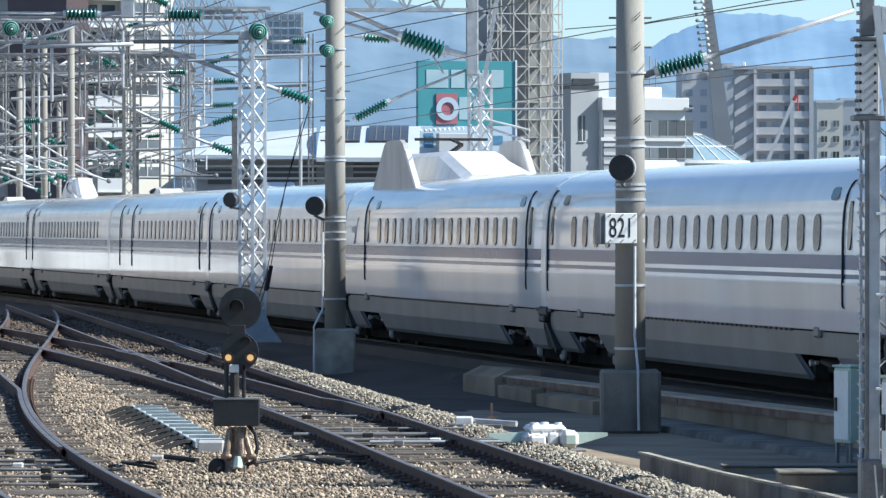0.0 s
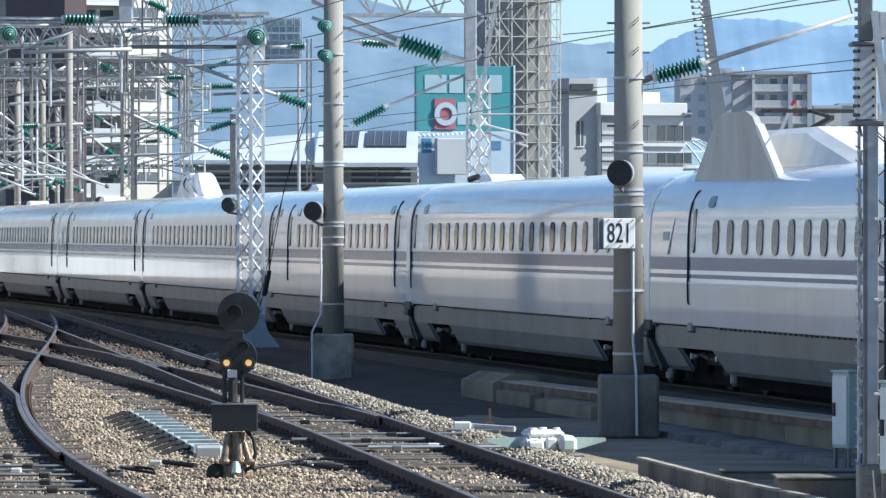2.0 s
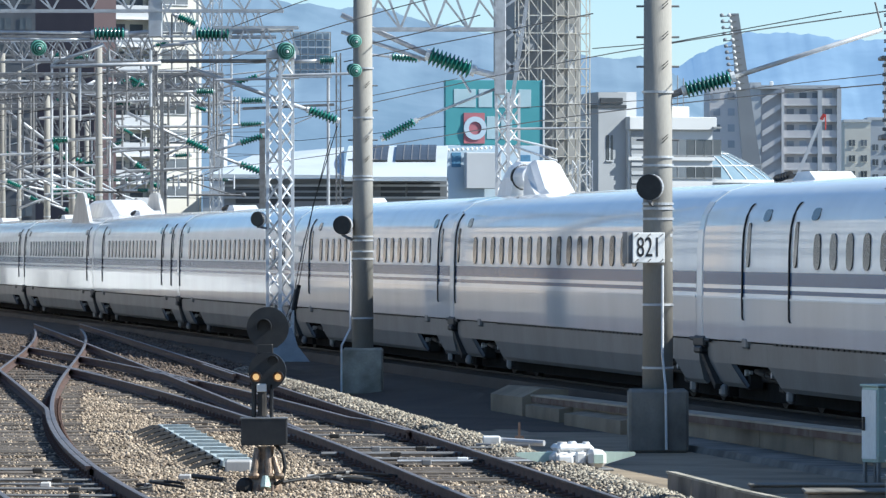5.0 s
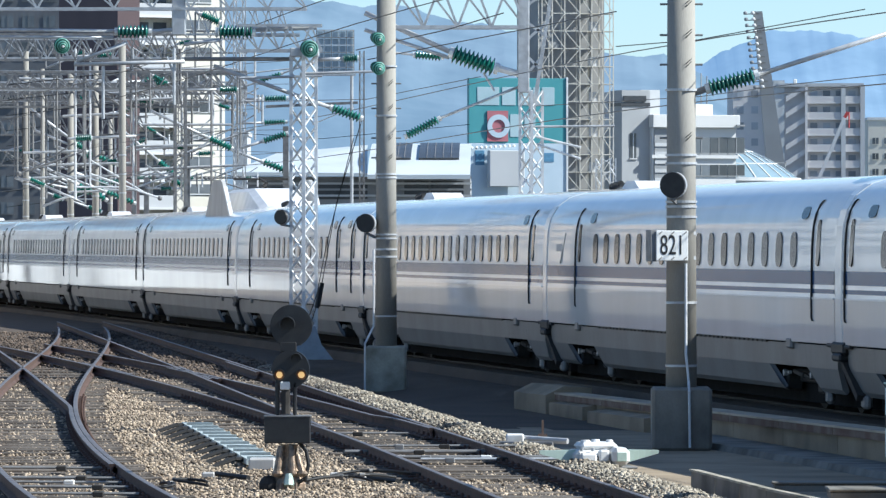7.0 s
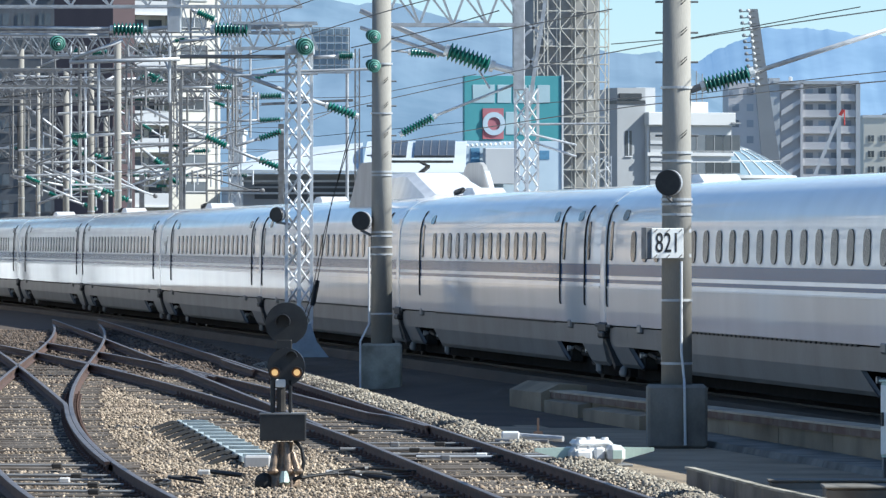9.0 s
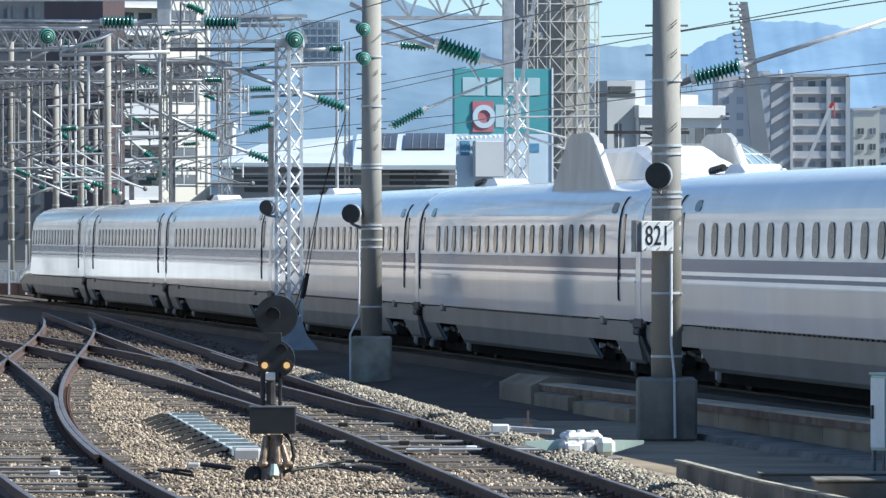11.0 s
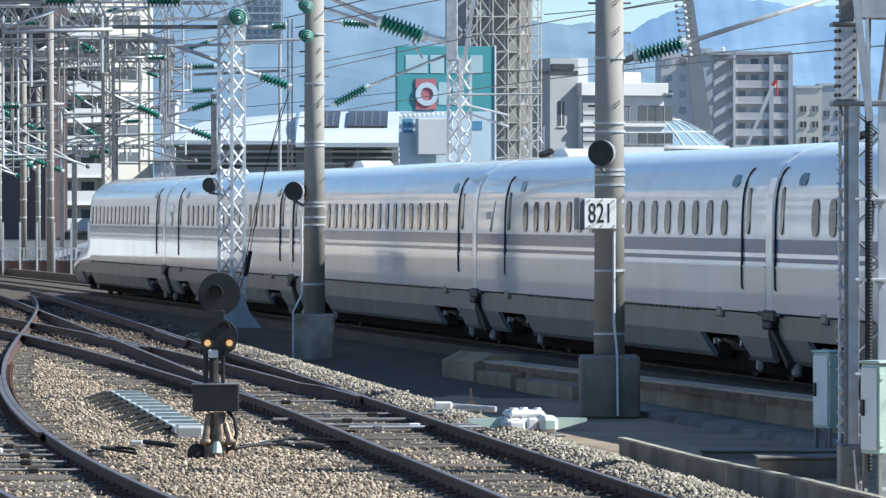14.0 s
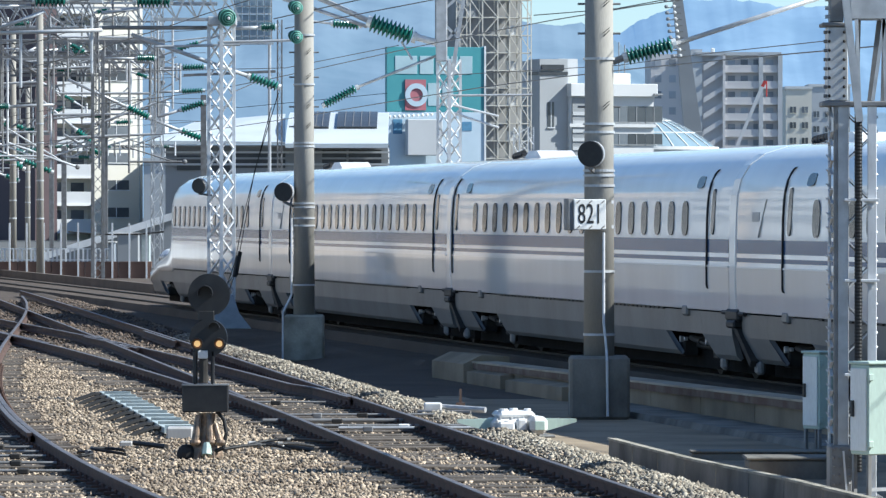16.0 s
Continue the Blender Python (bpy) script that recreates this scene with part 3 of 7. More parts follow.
def skirt(parent, x0, x1, openings):
    """Grey valance under the floor with openings at the bogies, and a slotted seam above it."""
    for sgn in (-1, 1):
        cuts = [x0] + [v for o in openings for v in o] + [x1]
        for k in range(0, len(cuts), 2):
            ol = [(1.64, 1.045), (1.615, 0.70), (1.545, 0.40), (1.48, 0.33), (1.44, 0.37), (1.56, 0.74), (1.58, 1.045)]
            ea, eb = (0.6 if k else 0.0), (0.6 if k + 2 < len(cuts) else 0.0)
            rings = [[(x + (e if z < 0.69 else 0.0), sgn * y, z) for y, z in ol] for x, e in ((cuts[k], ea), (cuts[k + 1], eb))]
            part("skirt", loft(bmesh.new(), rings), TRAIN_SKIRT, parent, "dark grey underfloor skirt")
        for a, b in openings:
            ol = [(1.64, 1.045), (1.615, 0.70), (1.558, 0.70), (1.58, 1.045)]
            part("skirt_lintel", loft(bmesh.new(), [[(x, sgn * y, z) for y, z in ol] for x in (a + 0.004, b - 0.004)]), TRAIN_SKIRT, parent)
    # set low to hide the sunlit far side and read as shade
    bm = bmesh.new()
    box(bm, (x0, -1.12, 0.12), (x1, 1.12, 1.09))
    part("underframe", bm, UNDERSIDE, parent, "black underfloor box filling the shade under the coach")
    for sgn in (-1, 1):
        bm = bmesh.new()
        for x in np.arange(x0 + 5, x1 - 5, 0.34):
            box(bm, (x, sgn * 1.64 - 0.03, 1.035), (x + 0.22, sgn * 1.64 + 0.03, 1.07))
        part("vent_grille", bm, RUBBER, parent, "row of dark ventilation slots")["kind"] = "stuff"


def car(kind, name="train_car"):
    """A coach with its rear end at x = 0 and its front at x = 25. kind: which door spacing it has; the last coach has a long nose."""
    c = thing(name, "glossy white express train coach with blue window stripe on the rails", "train car", "coaches of the train")
    x0, x1 = 0.22, CAR - 0.22
    tail = kind == "tail"
    if tail:
        x0 = -2.0
    bm = bmesh.new()
    if tail:
        rings = []
        ease = lambda v: (lambda w: w * w * (3 - 2 * w))(min(1.0, max(0.0, v)))
        for u in np.linspace(0, 1, 40):
            x = x0 + 7.7 * u
            top = 0.95 + 0.85 * math.sin(min(1.0, u / 0.40) * math.pi / 2) + 1.80 * ease((u - 0.42) / 0.50)
            low = 0.50 + 0.50 * (1 - (1 - min(1.0, u / 0.45)) ** 2.4)
            up = 0.45 + 0.55 * ease((u - 0.76) / 0.24)
            foot = 0.40 + 0.58 * min(1.0, u / 0.6)
            ring = []
            for y, z in RING:
                v = (z - 1.07) / 2.53
                k = low * (1 + (up - 1) * ease((v - 0.15) / 0.30))
                ring.append((x, y * k, foot + (top - foot) * v))
            rings.append(ring)
        rings += [ring_at(x) for x in np.linspace(6.2, x1, 8)]
        loft(bm, rings, caps=False)
    else:
        loft(bm, [ring_at(x, 1.0 if 0.1 < x - x0 and x1 - x > 0.1 else 0.995) for x in (x0, x0 + 0.15, *np.linspace(3, 22, 6), x1 - 0.15, x1)], caps=False)
    part("body", bm, TRAIN_WHITE, c, "glossy white body shell", True)
    sx = 5.8 if tail else x0 + 0.05
    for sgn in (-1, 1):
        for za, zb in ((1.95, 2.155), (1.82, 1.885)):
            bm = bmesh.new()
            side_panel(bm, sx, x1 - 0.05, za, zb, 0.003, 0, 2, (sgn,))
            part("stripe", bm, TRAIN_BLUE, c, "dark blue stripe under the windows")
        bm = bmesh.new()
        side_panel(bm, sx, x1 - 0.02, 1.08, 1.735, 0.004, 0, 4, (sgn,))
        part("lower_panel", bm, TRAIN_LOWER, c, "pale grey lower side panel", True)
        part("side_ridge", bar(bmesh.new(), (sx, sgn * 1.697, 1.745), (x1 - 0.05, sgn * 1.697, 1.745), 0.028), TRAIN_WHITE, c, "bright raised side ridge")
    rear = {"far": 3.3, "near": 0.45, "blank": 0.45, "service": 3.3, "tail": 10.0, "crew": 3.3}[kind]
    doors = ([] if tail else [rear]) + ([] if kind == "blank" else [CAR - 1.75]) + ([CAR - 4.3] if kind == "crew" else []) + ([6.6] if kind == "service" else [])
    for d in doors:
        for sgn in (-1, 1):
            bm = bmesh.new()
            side_panel(bm, d + 0.03, d + 0.75, 1.71, 3.18, 0.0015, 0.03, 8, (sgn,))
            door = part("door", bm, TRAIN_WHITE, c, "white plug door with narrow window", True)
            bm = bmesh.new()
            zs = np.linspace(1.46, 3.15, 13)
            pts = [(d, z) for z in zs]
            pts = [(d + 0.10, 1.40), (d + 0.03, 1.415)] + pts + [(d + 0.03, 3.19), (d + 0.10, 3.215), (d + 0.5, 3.215)]
            loft(bm, [[(x + dx, sgn * (half_width(z) + dy), z) for dx, dy in ((-0.022, -0.004), (0.022, -0.004), (0.022, 0.028), (-0.022, 0.028))] for x, z in pts[:-1]])
            part("door_seal", bm, RUBBER, door, "black rubber door seal")
            piece("door_window", DOOR_WINDOW[sgn], door, pose(d + 0.38, 0, 0))
            piece("display_pane", SIGN_PANE[sgn], c, pose(d + 1.45 if d < 12 else d - 0.75, 0, 0))
    first = {"far": 5.3, "crew": 5.3, "service": 8.4, "near": 2.9, "blank": 2.9, "tail": 6.4}[kind]
    last = CAR - (5.6 if kind == "crew" else 3.0)
    for x in np.arange(first, last, 1.04):
        for sgn in (-1, 1):
            piece("window", WINDOW_MESH[sgn], c, pose(float(x), 0, 0))
    if kind == "far":
        for sgn in (-1, 1):
            em = part("emblem", bar(bmesh.new(), (1.75, sgn * 1.70, 2.2), (2.15, sgn * 1.66, 2.75), 0.03), ROOF_GREY, c, "thin grey emblem stroke")
            part("emblem_bar", box(bmesh.new(), (1.3, sgn * 1.68 - 0.012, 2.42), (1.75, sgn * 1.68 + 0.012, 2.56)), ROOF_GREY, em)
    if tail:
        for sgn in (-1, 1):
            bm = bmesh.new()
            ball(bm, (-0.35, sgn * 0.98, 1.30), 0.42, 20, (2.3, 0.62, 0.62))
            lamp = part("headlight", bm, HEADLAMP, c, "bright wrap-around headlight cover", True)
            for lx in (-0.75, -0.25, 0.2):
                part("reflector", ball(bmesh.new(), (lx, sgn * 1.17, 1.30), 0.12, 12, (1.2, 0.8, 1)), BARE_METAL, lamp, "round lamp reflector", True)
    bogies = [3.6 if not tail else 4.2, CAR - 3.6]
    skirt(c, 0.35 if not tail else 0.6, CAR - 0.35, [(x - 1.55, x + 1.15) for x in bogies])
    for x in bogies:
        bogie(c, x)
    if not tail:
        bm = bmesh.new()
        loft(bm, [[(x, y * k, 1.07 + (z - 1.07) * (0.992 if k < 1 else 1)) for y, z in RING] for x, k in ((-0.225, 0.985), (-0.2, 1.004), (0.2, 1.004), (0.225, 0.985))], caps=False)
        part("gangway_hood", bm, TRAIN_WHITE, c, "white ribbed gangway hood")
        for sgn in (-1, 1):
            bm = bmesh.new()
            box(bm, (-0.42, sgn * 1.60 - 0.12, 0.93), (0.42, sgn * 1.60 + 0.12, 1.12), 0.04)
            box(bm, (-0.22, sgn * 1.60 - 0.15, 0.83), (0.30, sgn * 1.60 + 0.13, 0.95), 0.03)
            rod(bm, (-0.75, sgn * 1.67, 1.06), (0.75, sgn * 1.67, 1.05), 0.035, n=8)
            damper = part("coupler_damper", bm, RUBBER, c, "black body damper between coaches")
            part("damper_rod", bar(bmesh.new(), (0.0, sgn * 1.61, 0.94), (1.0, sgn * 1.55, 0.32), 0.20, 0.10), BOGIE, damper)
            part("guard_foot", box(bmesh.new(), (0.85, sgn * 1.5 - 0.06, 0.16), (1.15, sgn * 1.5 + 0.06, 0.36), 0.04), GREY_CAST, damper, "grey cast guard foot")
            part("lift_lug", box(bmesh.new(), (3.2, sgn * 1.64 - 0.06, 0.96), (3.55, sgn * 1.64 + 0.06, 1.13), 0.03), TRAIN_SKIRT, c, "grey lifting lug")
            part("lift_lug", box(bmesh.new(), (21.4, sgn * 1.64 - 0.06, 0.96), (21.75, sgn * 1.64 + 0.06, 1.13), 0.03), TRAIN_SKIRT, c, "grey lifting lug")
        bm = bmesh.new()
        loft(bm, [[(x, y, z) for y, z in ((-0.42, 3.5), (-0.34, zt), (0.34, zt), (0.42, 3.5))] for x, zt in ((0.8, 3.58), (1.2, 3.74), (2.0, 3.74), (2.5, 3.58))])
        part("cable_cover", bm, ROOF_WHITE, c, "white roof cable cover")
        bm = bmesh.new()
        for k in range(5):
            rod(bm, (-0.5 + k * 0.2, -0.3, 3.65 + 0.01 * k), (-0.38 + k * 0.2, -0.3, 3.66 + 0.01 * k), 0.065, n=10)
        bar(bm, (-0.6, -0.3, 3.63), (0.9, -0.3, 3.68), 0.06)
        part("cable_head", bm, RUBBER, c, "dark ribbed cable head")
    return c


def pantograph(c, x):
    """Roof fairing with side walls round a pantograph."""
    for sgn in (-1, 1):
        bm = bmesh.new()
        prism(bm, [(x - 3.15, 3.28), (x + 3.15, 3.28), (x + 1.6, 4.16), (x + 1.3, 4.33), (x + 0.85, 4.42), (x - 0.85, 4.42), (x - 1.3, 4.33), (x - 1.6, 4.16)], sgn * 1.28 - 0.05, sgn * 1.28 + 0.05)
        part("side_wall", bm, ROOF_GREY, c, "grey trapezoid insulating side wall")
        part("wall_edge", bar(bmesh.new(), (x + 3.17, sgn * 1.28, 3.30), (x + 1.62, sgn * 1.28, 4.16), 0.11), ROOF_WHITE, c, "white rim of the side wall")
    bm = bmesh.new()
    loft(bm, [[(xx, -w, 3.5), (xx, -w * 0.82, z - 0.1), (xx, -w * 0.6, z), (xx, w * 0.6, z), (xx, w * 0.82, z - 0.1), (xx, w, 3.5)] for xx, w, z in ((x - 5.6, 0.85, 3.62), (x - 3.6, 0.85, 4.0), (x - 2.8, 0.85, 4.16), (x + 2.2, 0.85, 4.16), (x + 2.8, 0.85, 4.05), (x + 5.8, 0.95, 3.62))])
    part("pantograph_cover", bm, ROOF_WHITE, c, "white sloped pantograph cover")
    bm = bmesh.new()
    bar(bm, (x - 0.6, 0, 4.15), (x + 1.0, 0, 4.32), 0.07), bar(bm, (x + 1.0, 0, 4.32), (x - 0.4, 0, 4.45), 0.05)
    bar(bm, (x - 0.4, -0.8, 4.45), (x - 0.4, 0.8, 4.45), 0.06)
    part("pantograph_arm", bm, BOGIE, c, "folded dark pantograph arm")


far_car, near_car, tail_car = car("far"), car("near"), car("tail", "train_end_car")
tail_car["label"] = "glossy white rear coach of the express train with long nose"
cars = {0: tail_car, 1: far_car, 2: near_car}
crew_car = car("crew")
cars[5] = crew_car
cars[8], cars[9] = car("blank"), car("service")
for i in (3, 7, 13):
    cars[i] = copy_thing(far_car, pose(0, 0, 0))
for i in (4, 6, 10, 12):
    cars[i] = copy_thing(near_car, pose(0, 0, 0))
cars[11] = copy_thing(far_car, pose(0, 0, 0))
pantograph(cars[4], 17.5)
pantograph(cars[11], 5.0)


def cable_hump(c, rows, duct):
    """A tall smooth roof housing of a cable joint; rows give place, half width and height."""
    bm = bmesh.new()
    loft(bm, [[(x, -w, 3.48), (x, -w * 0.93, 3.48 + (z - 3.48) * 0.6), (x, -w * 0.74, z - 0.09), (x, -w * 0.45, z), (x, w * 0.45, z), (x, w * 0.74, z - 0.09), (x, w * 0.93, 3.48 + (z - 3.48) * 0.6), (x, w, 3.48)] for x, w, z in rows])
    hump = part("cable_housing", bm, ROOF_WHITE, c, "tall white cable joint housing on the roof")
    if duct:
        part("duct", rod(bmesh.new(), (duct - 0.55, -0.14, 3.97), (duct + 0.30, -0.10, 3.98), 0.24, 0.22, n=20), ROOF_WHITE, hump, "white round cable duct")
        part("duct_ring", rod(bmesh.new(), (duct - 0.62, -0.14, 3.97), (duct - 0.50, -0.14, 3.97), 0.27, n=20), RUBBER, hump, "black ring of the duct")


for ch in list(cars[8].children):
    if ch.name.startswith("cable_"):
        bpy.data.objects.remove(ch)
cable_hump(cars[8], [(0.95, 0.38, 4.22), (1.1, 0.41, 4.30), (1.4, 0.41, 4.29), (2.5, 0.45, 3.72), (3.2, 0.42, 3.56)], 0)
cable_hump(cars[7], [(22.9, 0.44, 3.58), (23.4, 0.42, 4.16), (23.7, 0.41, 4.27), (24.3, 0.44, 4.30), (24.7, 0.42, 4.27)], 25.2)


def third_joint(t):
    """Arc length of the third joint from the rear at t seconds, as the train slows."""
    return 244.22 - 17.05479 * t - 0.1639286 * t ** 2 + 0.0261772 * t ** 3 - 5.42524e-4 * t ** 4


def motions():
    for i, c in cars.items():
        rows = []
        for k in range(33):
            t = k * 0.5
            rear = third_joint(t) + (3 - i) * CAR
            a, b = on_line(rear, 1.69), on_line(rear - CAR, 1.69)
            d = b - a
            rows.append((t, pose(a.x, a.y, 0, 0, 0, math.degrees(math.atan2(d.y, d.x)))))
        walk(c, rows)


# ---- line-side things ----
def speaker(parent, at, r, turn=-12, arm=0.35, to=(0.25, 0.2, -0.15)):
    """A round horn speaker: black face, pale drum, bracket."""
    m = Matrix.Translation(at) @ pose(0, 0, 0, 90, 0, turn)
    bm = bmesh.new()
    ring = lambda rr, z: [m @ Vector((rr * math.cos(k * math.tau / 24), rr * math.sin(k * math.tau / 24), z)) for k in range(24)]
    loft(bm, [ring(r * 0.97, 0.0), ring(r, -0.02), ring(r, -arm * 0.5), ring(r * 0.8, -arm * 0.75), ring(r * 0.35, -arm)])
    sp = part("horn_speaker", bm, BLACK_PAINT, parent, "round black horn speaker", False)
    bm = bmesh.new()
    loft(bm, [ring(r * 1.02, -0.05), ring(r * 1.02, -arm * 0.45)])
    part("drum", bm, GALV, sp, "pale metal drum")
    bm = bmesh.new()
    a = Vector(at) + Vector((0, arm * 0.5, -r))
    bar(bm, a, a + Vector(to), 0.05)
    part("bracket", bm, DARK_GALV, sp, "steel bracket")


def bands(parent, zs, r, material, h=0.035):
    for z in zs:
        part("band", rod(bmesh.new(), (0, 0, z - h / 2), (0, 0, z + h / 2), r, n=28), material, parent, "steel clamp band")


def step_bolts(parent, zs, r):
    for k, z in enumerate(zs):
        for sgn in (-1, 1):
            part("step_bolt", rod(bmesh.new(), (sgn * (r - 0.02), -0.02, z), (sgn * (r + 0.09), -0.02, z), 0.016, n=6), DARK_GALV, parent, "steel step bolt")
        bm = bmesh.new()
        a = 0.45
        for j in range(2):
            rod(bm, (r * 0.25, -r - 0.01, z - 0.05 + j * 0.05), (r * 0.65, -r * 0.9, z + 0.04 + j * 0.04), 0.006, n=5)
        part("step_hook", bm, RUBBER, parent, "bent wire step hook")


def concrete_pole(x, y, z0, d, top, base, label, foot=None):
    p = thing("catenary_pole", label, "pole", "concrete poles", pose(x, y, z0))
    w, h = base
    part("foot", box(bmesh.new(), (-w / 2, -w / 2, 0), (w / 2, w / 2, h), 0.04), foot or CONCRETE, p, "stained concrete foot")
    part("shaft", rod(bmesh.new(), (0, 0, h - 0.02), (0, 0, top - z0), d / 2, d / 2 * 0.88, 40), CONCRETE_POLE, p, "spun concrete shaft", True)
    return p


def conduit(parent, pts, r=0.02, material=None):
    bm = bmesh.new()
    for a, b in zip(pts, pts[1:]):
        rod(bm, a, b, r, n=8)
    part("conduit", bm, material or WHITE_STEEL, parent, "pale cable conduit")


pole_a = concrete_pole(2.73, 83.0, -0.45, 0.45, 7.4, (0.87, 0.92), "round grey concrete catenary pole with a number plate and speaker")
speaker(pole_a, (-0.145, -0.42, 3.86), 0.19, -14, 0.34, (0.12, 0.1, -0.12))
bands(pole_a, (2.15, 3.40, 3.55, 3.62, 4.18, 4.30, 5.25, 1.23), 0.232, GALV)
step_bolts(pole_a, (4.55, 5.62, 6.05, 6.5), 0.222)
conduit(pole_a, [(0.06, -0.245, 2.72), (0.06, -0.245, 1.4), (0.10, -0.26, 1.0), (0.10, -0.47, 0.85), (0.11, -0.47, 0.05)])
# number plate, turned a little towards the sun
plate = part("number_plate", box(bmesh.new(), (-0.39, -0.36, 2.76), (0.10, -0.335, 3.20), 0.008), SIGN_WHITE, pole_a, "white number plate with black figures")
part("plate_back", box(bmesh.new(), (-0.47, -0.33, 2.75), (-0.36, -0.12, 3.21), 0.008), DARK_GALV, plate, "grey side of the plate box")
part("plate_arm", bar(bmesh.new(), (0.0, -0.28, 3.16), (0.27, -0.16, 3.16), 0.05), GALV, plate)
part("plate_arm", bar(bmesh.new(), (0.0, -0.28, 2.80), (0.27, -0.16, 2.80), 0.05), GALV, plate)
txt = bpy.data.curves.new("number", "FONT")
txt.body, txt.size, txt.extrude, txt.align_x, txt.align_y = "821", 0.40, 0.002, "CENTER", "CENTER"
dg = bpy.data.objects.new("number_source", txt)
scene.collection.objects.link(dg)
bpy.context.view_layer.update()
fig_mesh = bpy.data.meshes.new_from_object(dg.evaluated_get(bpy.context.evaluated_depsgraph_get()))
bpy.data.objects.remove(dg)
fig_mesh.materials.clear()
fig_mesh.materials.append(BLACK_PAINT)
fig = piece("number", fig_mesh, plate, Matrix.Translation((-0.145, -0.364, 2.975)) @ pose(0, 0, 0, 90, 0, 0) @ Matrix.Diagonal((0.63, 1.02, 1, 1)))
plate.matrix_basis = Matrix.Translation((-0.11, 0.0, 0)) @ pose(0, 0, 0, 0, 0, 17)
for k in range(6):
    xx, zz = -0.33 + 0.19 * (k % 3), 3.16 if k < 3 else 2.79
    part("corner_clip", bar(bmesh.new(), (xx - 0.02, -0.368, zz - 0.015), (xx + 0.025, -0.368, zz + 0.025), 0.014), DARK_GALV, plate)

pole_b = concrete_pole(-2.18, 115.0, -0.45, 0.43, 8.2, (0.82, 0.95), "round grey concrete catenary pole with insulators and a speaker", PALE_FOOT)
speaker(pole_b, (-0.42, -0.30, 3.43), 0.19, -14, 0.34, (0.2, 0.1, -0.1))
bands(pole_b, (1.55, 2.75, 3.12, 3.20, 4.35, 4.42, 5.6, 6.6, 2.9), 0.222, GALV)
step_bolts(pole_b, (5.15, 5.75, 6.25, 4.75), 0.212)
conduit(pole_b, [(-0.25, -0.2, 2.9), (-0.25, -0.2, 1.35), (-0.42, -0.42, 1.0), (-0.42, -0.44, 0.05)])
for z in (6.53, 7.12):
    disc_insulator(pole_b, (-0.12, -0.55, z), 0.125)
    part("bracket", rod(bmesh.new(), (-0.12, -0.30, z), (-0.12, -0.1, z), 0.03), GALV, pole_b)

# cantilever arm over the train's track
arm_a = thing("cantilever_arm", "pale steel cantilever pipe with green insulator over the train", "cantilever", "cantilever arms")
insulator(arm_a, (3.08, 83, 4.81), (3.86, 83, 5.03), 0.125, 11)
part("pipe", rod(bmesh.new(), (3.84, 83, 5.02), (6.00, 83, 5.71), 0.035, n=12), GALV, arm_a, "galvanised pipe", True)
part("clamp", rod(bmesh.new(), (2.93, 83, 4.76), (3.10, 83, 4.82), 0.05, n=8), DARK_GALV, arm_a)
part("stay", rod(bmesh.new(), (6.00, 83, 5.71), (5.90, 83, 6.11), 0.014, n=6), DARK_GALV, arm_a)

# white lattice mast with its speaker, sheet-covered foot and stay cables
mast_w = lattice("lattice_mast", "white lattice mast beside the track with stay cables", -4.32, 129, -0.05, 6.85, 0.40, WHITE_STEEL, 0.40, 0.075, 0.055, 48)
speaker(mast_w, (-0.52, -0.25, 3.22), 0.17, -30, 0.3, (0.3, 0.1, -0.05))
disc_insulator(mast_w, (0.18, -0.60, 7.0), 0.19)
part("head", box(bmesh.new(), (-0.3, -0.3, 6.85), (0.35, 0.3, 7.05), 0.02), GALV, mast_w)
bm = bmesh.new()
loft(bm, [[(-0.25, -0.4, 0.75), (0.28, -0.4, 0.75), (0.25, 0.3, 0.75), (-0.25, 0.3, 0.75)], [(-0.2, -0.5, 0.35), (0.42, -0.55, 0.35), (0.4, 0.4, 0.3), (-0.2, 0.3, 0.3)], [(-0.1, -0.6, 0.0), (0.70, -0.7, 0.0), (0.6, 0.5, 0.0), (-0.1, 0.4, 0.0)]])
part("foot_sheet", bm, TARP, mast_w, "blue grey sheet round the mast foot")
for k, (xa, xb) in enumerate(((548, 452), (560, 462))):
    w = wire("stay_cable", [(-2.98, 127, 5.23), (-3.52, 127, 3.46), (-3.91, 127, 1.32), (-4.24, 127, 0.37)] if k == 0 else [(-3.15, 127.5, 4.92), (-3.75, 127.5, 2.58), (-3.97, 127.5, 1.44), (-4.33, 127.5, 0.40)], 0.010, "dark stay cable with strain insulators beside the mast", "stay cables")
    part("strain_insulator", rod(bmesh.new(), (-3.88, 127, 1.59) if k == 0 else (-3.85, 127.5, 1.69), (-3.96, 127, 1.13) if k == 0 else (-3.95, 127.5, 1.16), 0.05, n=8), RUBBER, w)

# pale mast behind the train with the long arm
mast_c = lattice("lattice_mast", "pale galvanised lattice mast behind the train", 0.98, 150, -0.3, 6.6, 0.42, WHITE_STEEL, 0.42, 0.075, 0.055, 48)
part("head_column", box(bmesh.new(), (-0.35, -0.25, 6.85), (-0.05, 0.1, 9.6), 0.02), GALV, mast_c, "box column of the mast head")
for sgn in (-1, 1):
    part("head_leg", bar(bmesh.new(), (0.55, sgn * 0.2, 9.6), (0.05, sgn * 0.2, 6.3), 0.10), GALV, mast_c)
for k in range(6):
    z = 6.9 + k * 0.45
    part("head_brace", bar(bmesh.new(), (-0.1, -0.2, z), (0.12 + 0.42 * (k + 1) / 7, -0.2, z + 0.4 * (1 if k % 2 else -1)), 0.07), GALV, mast_c)
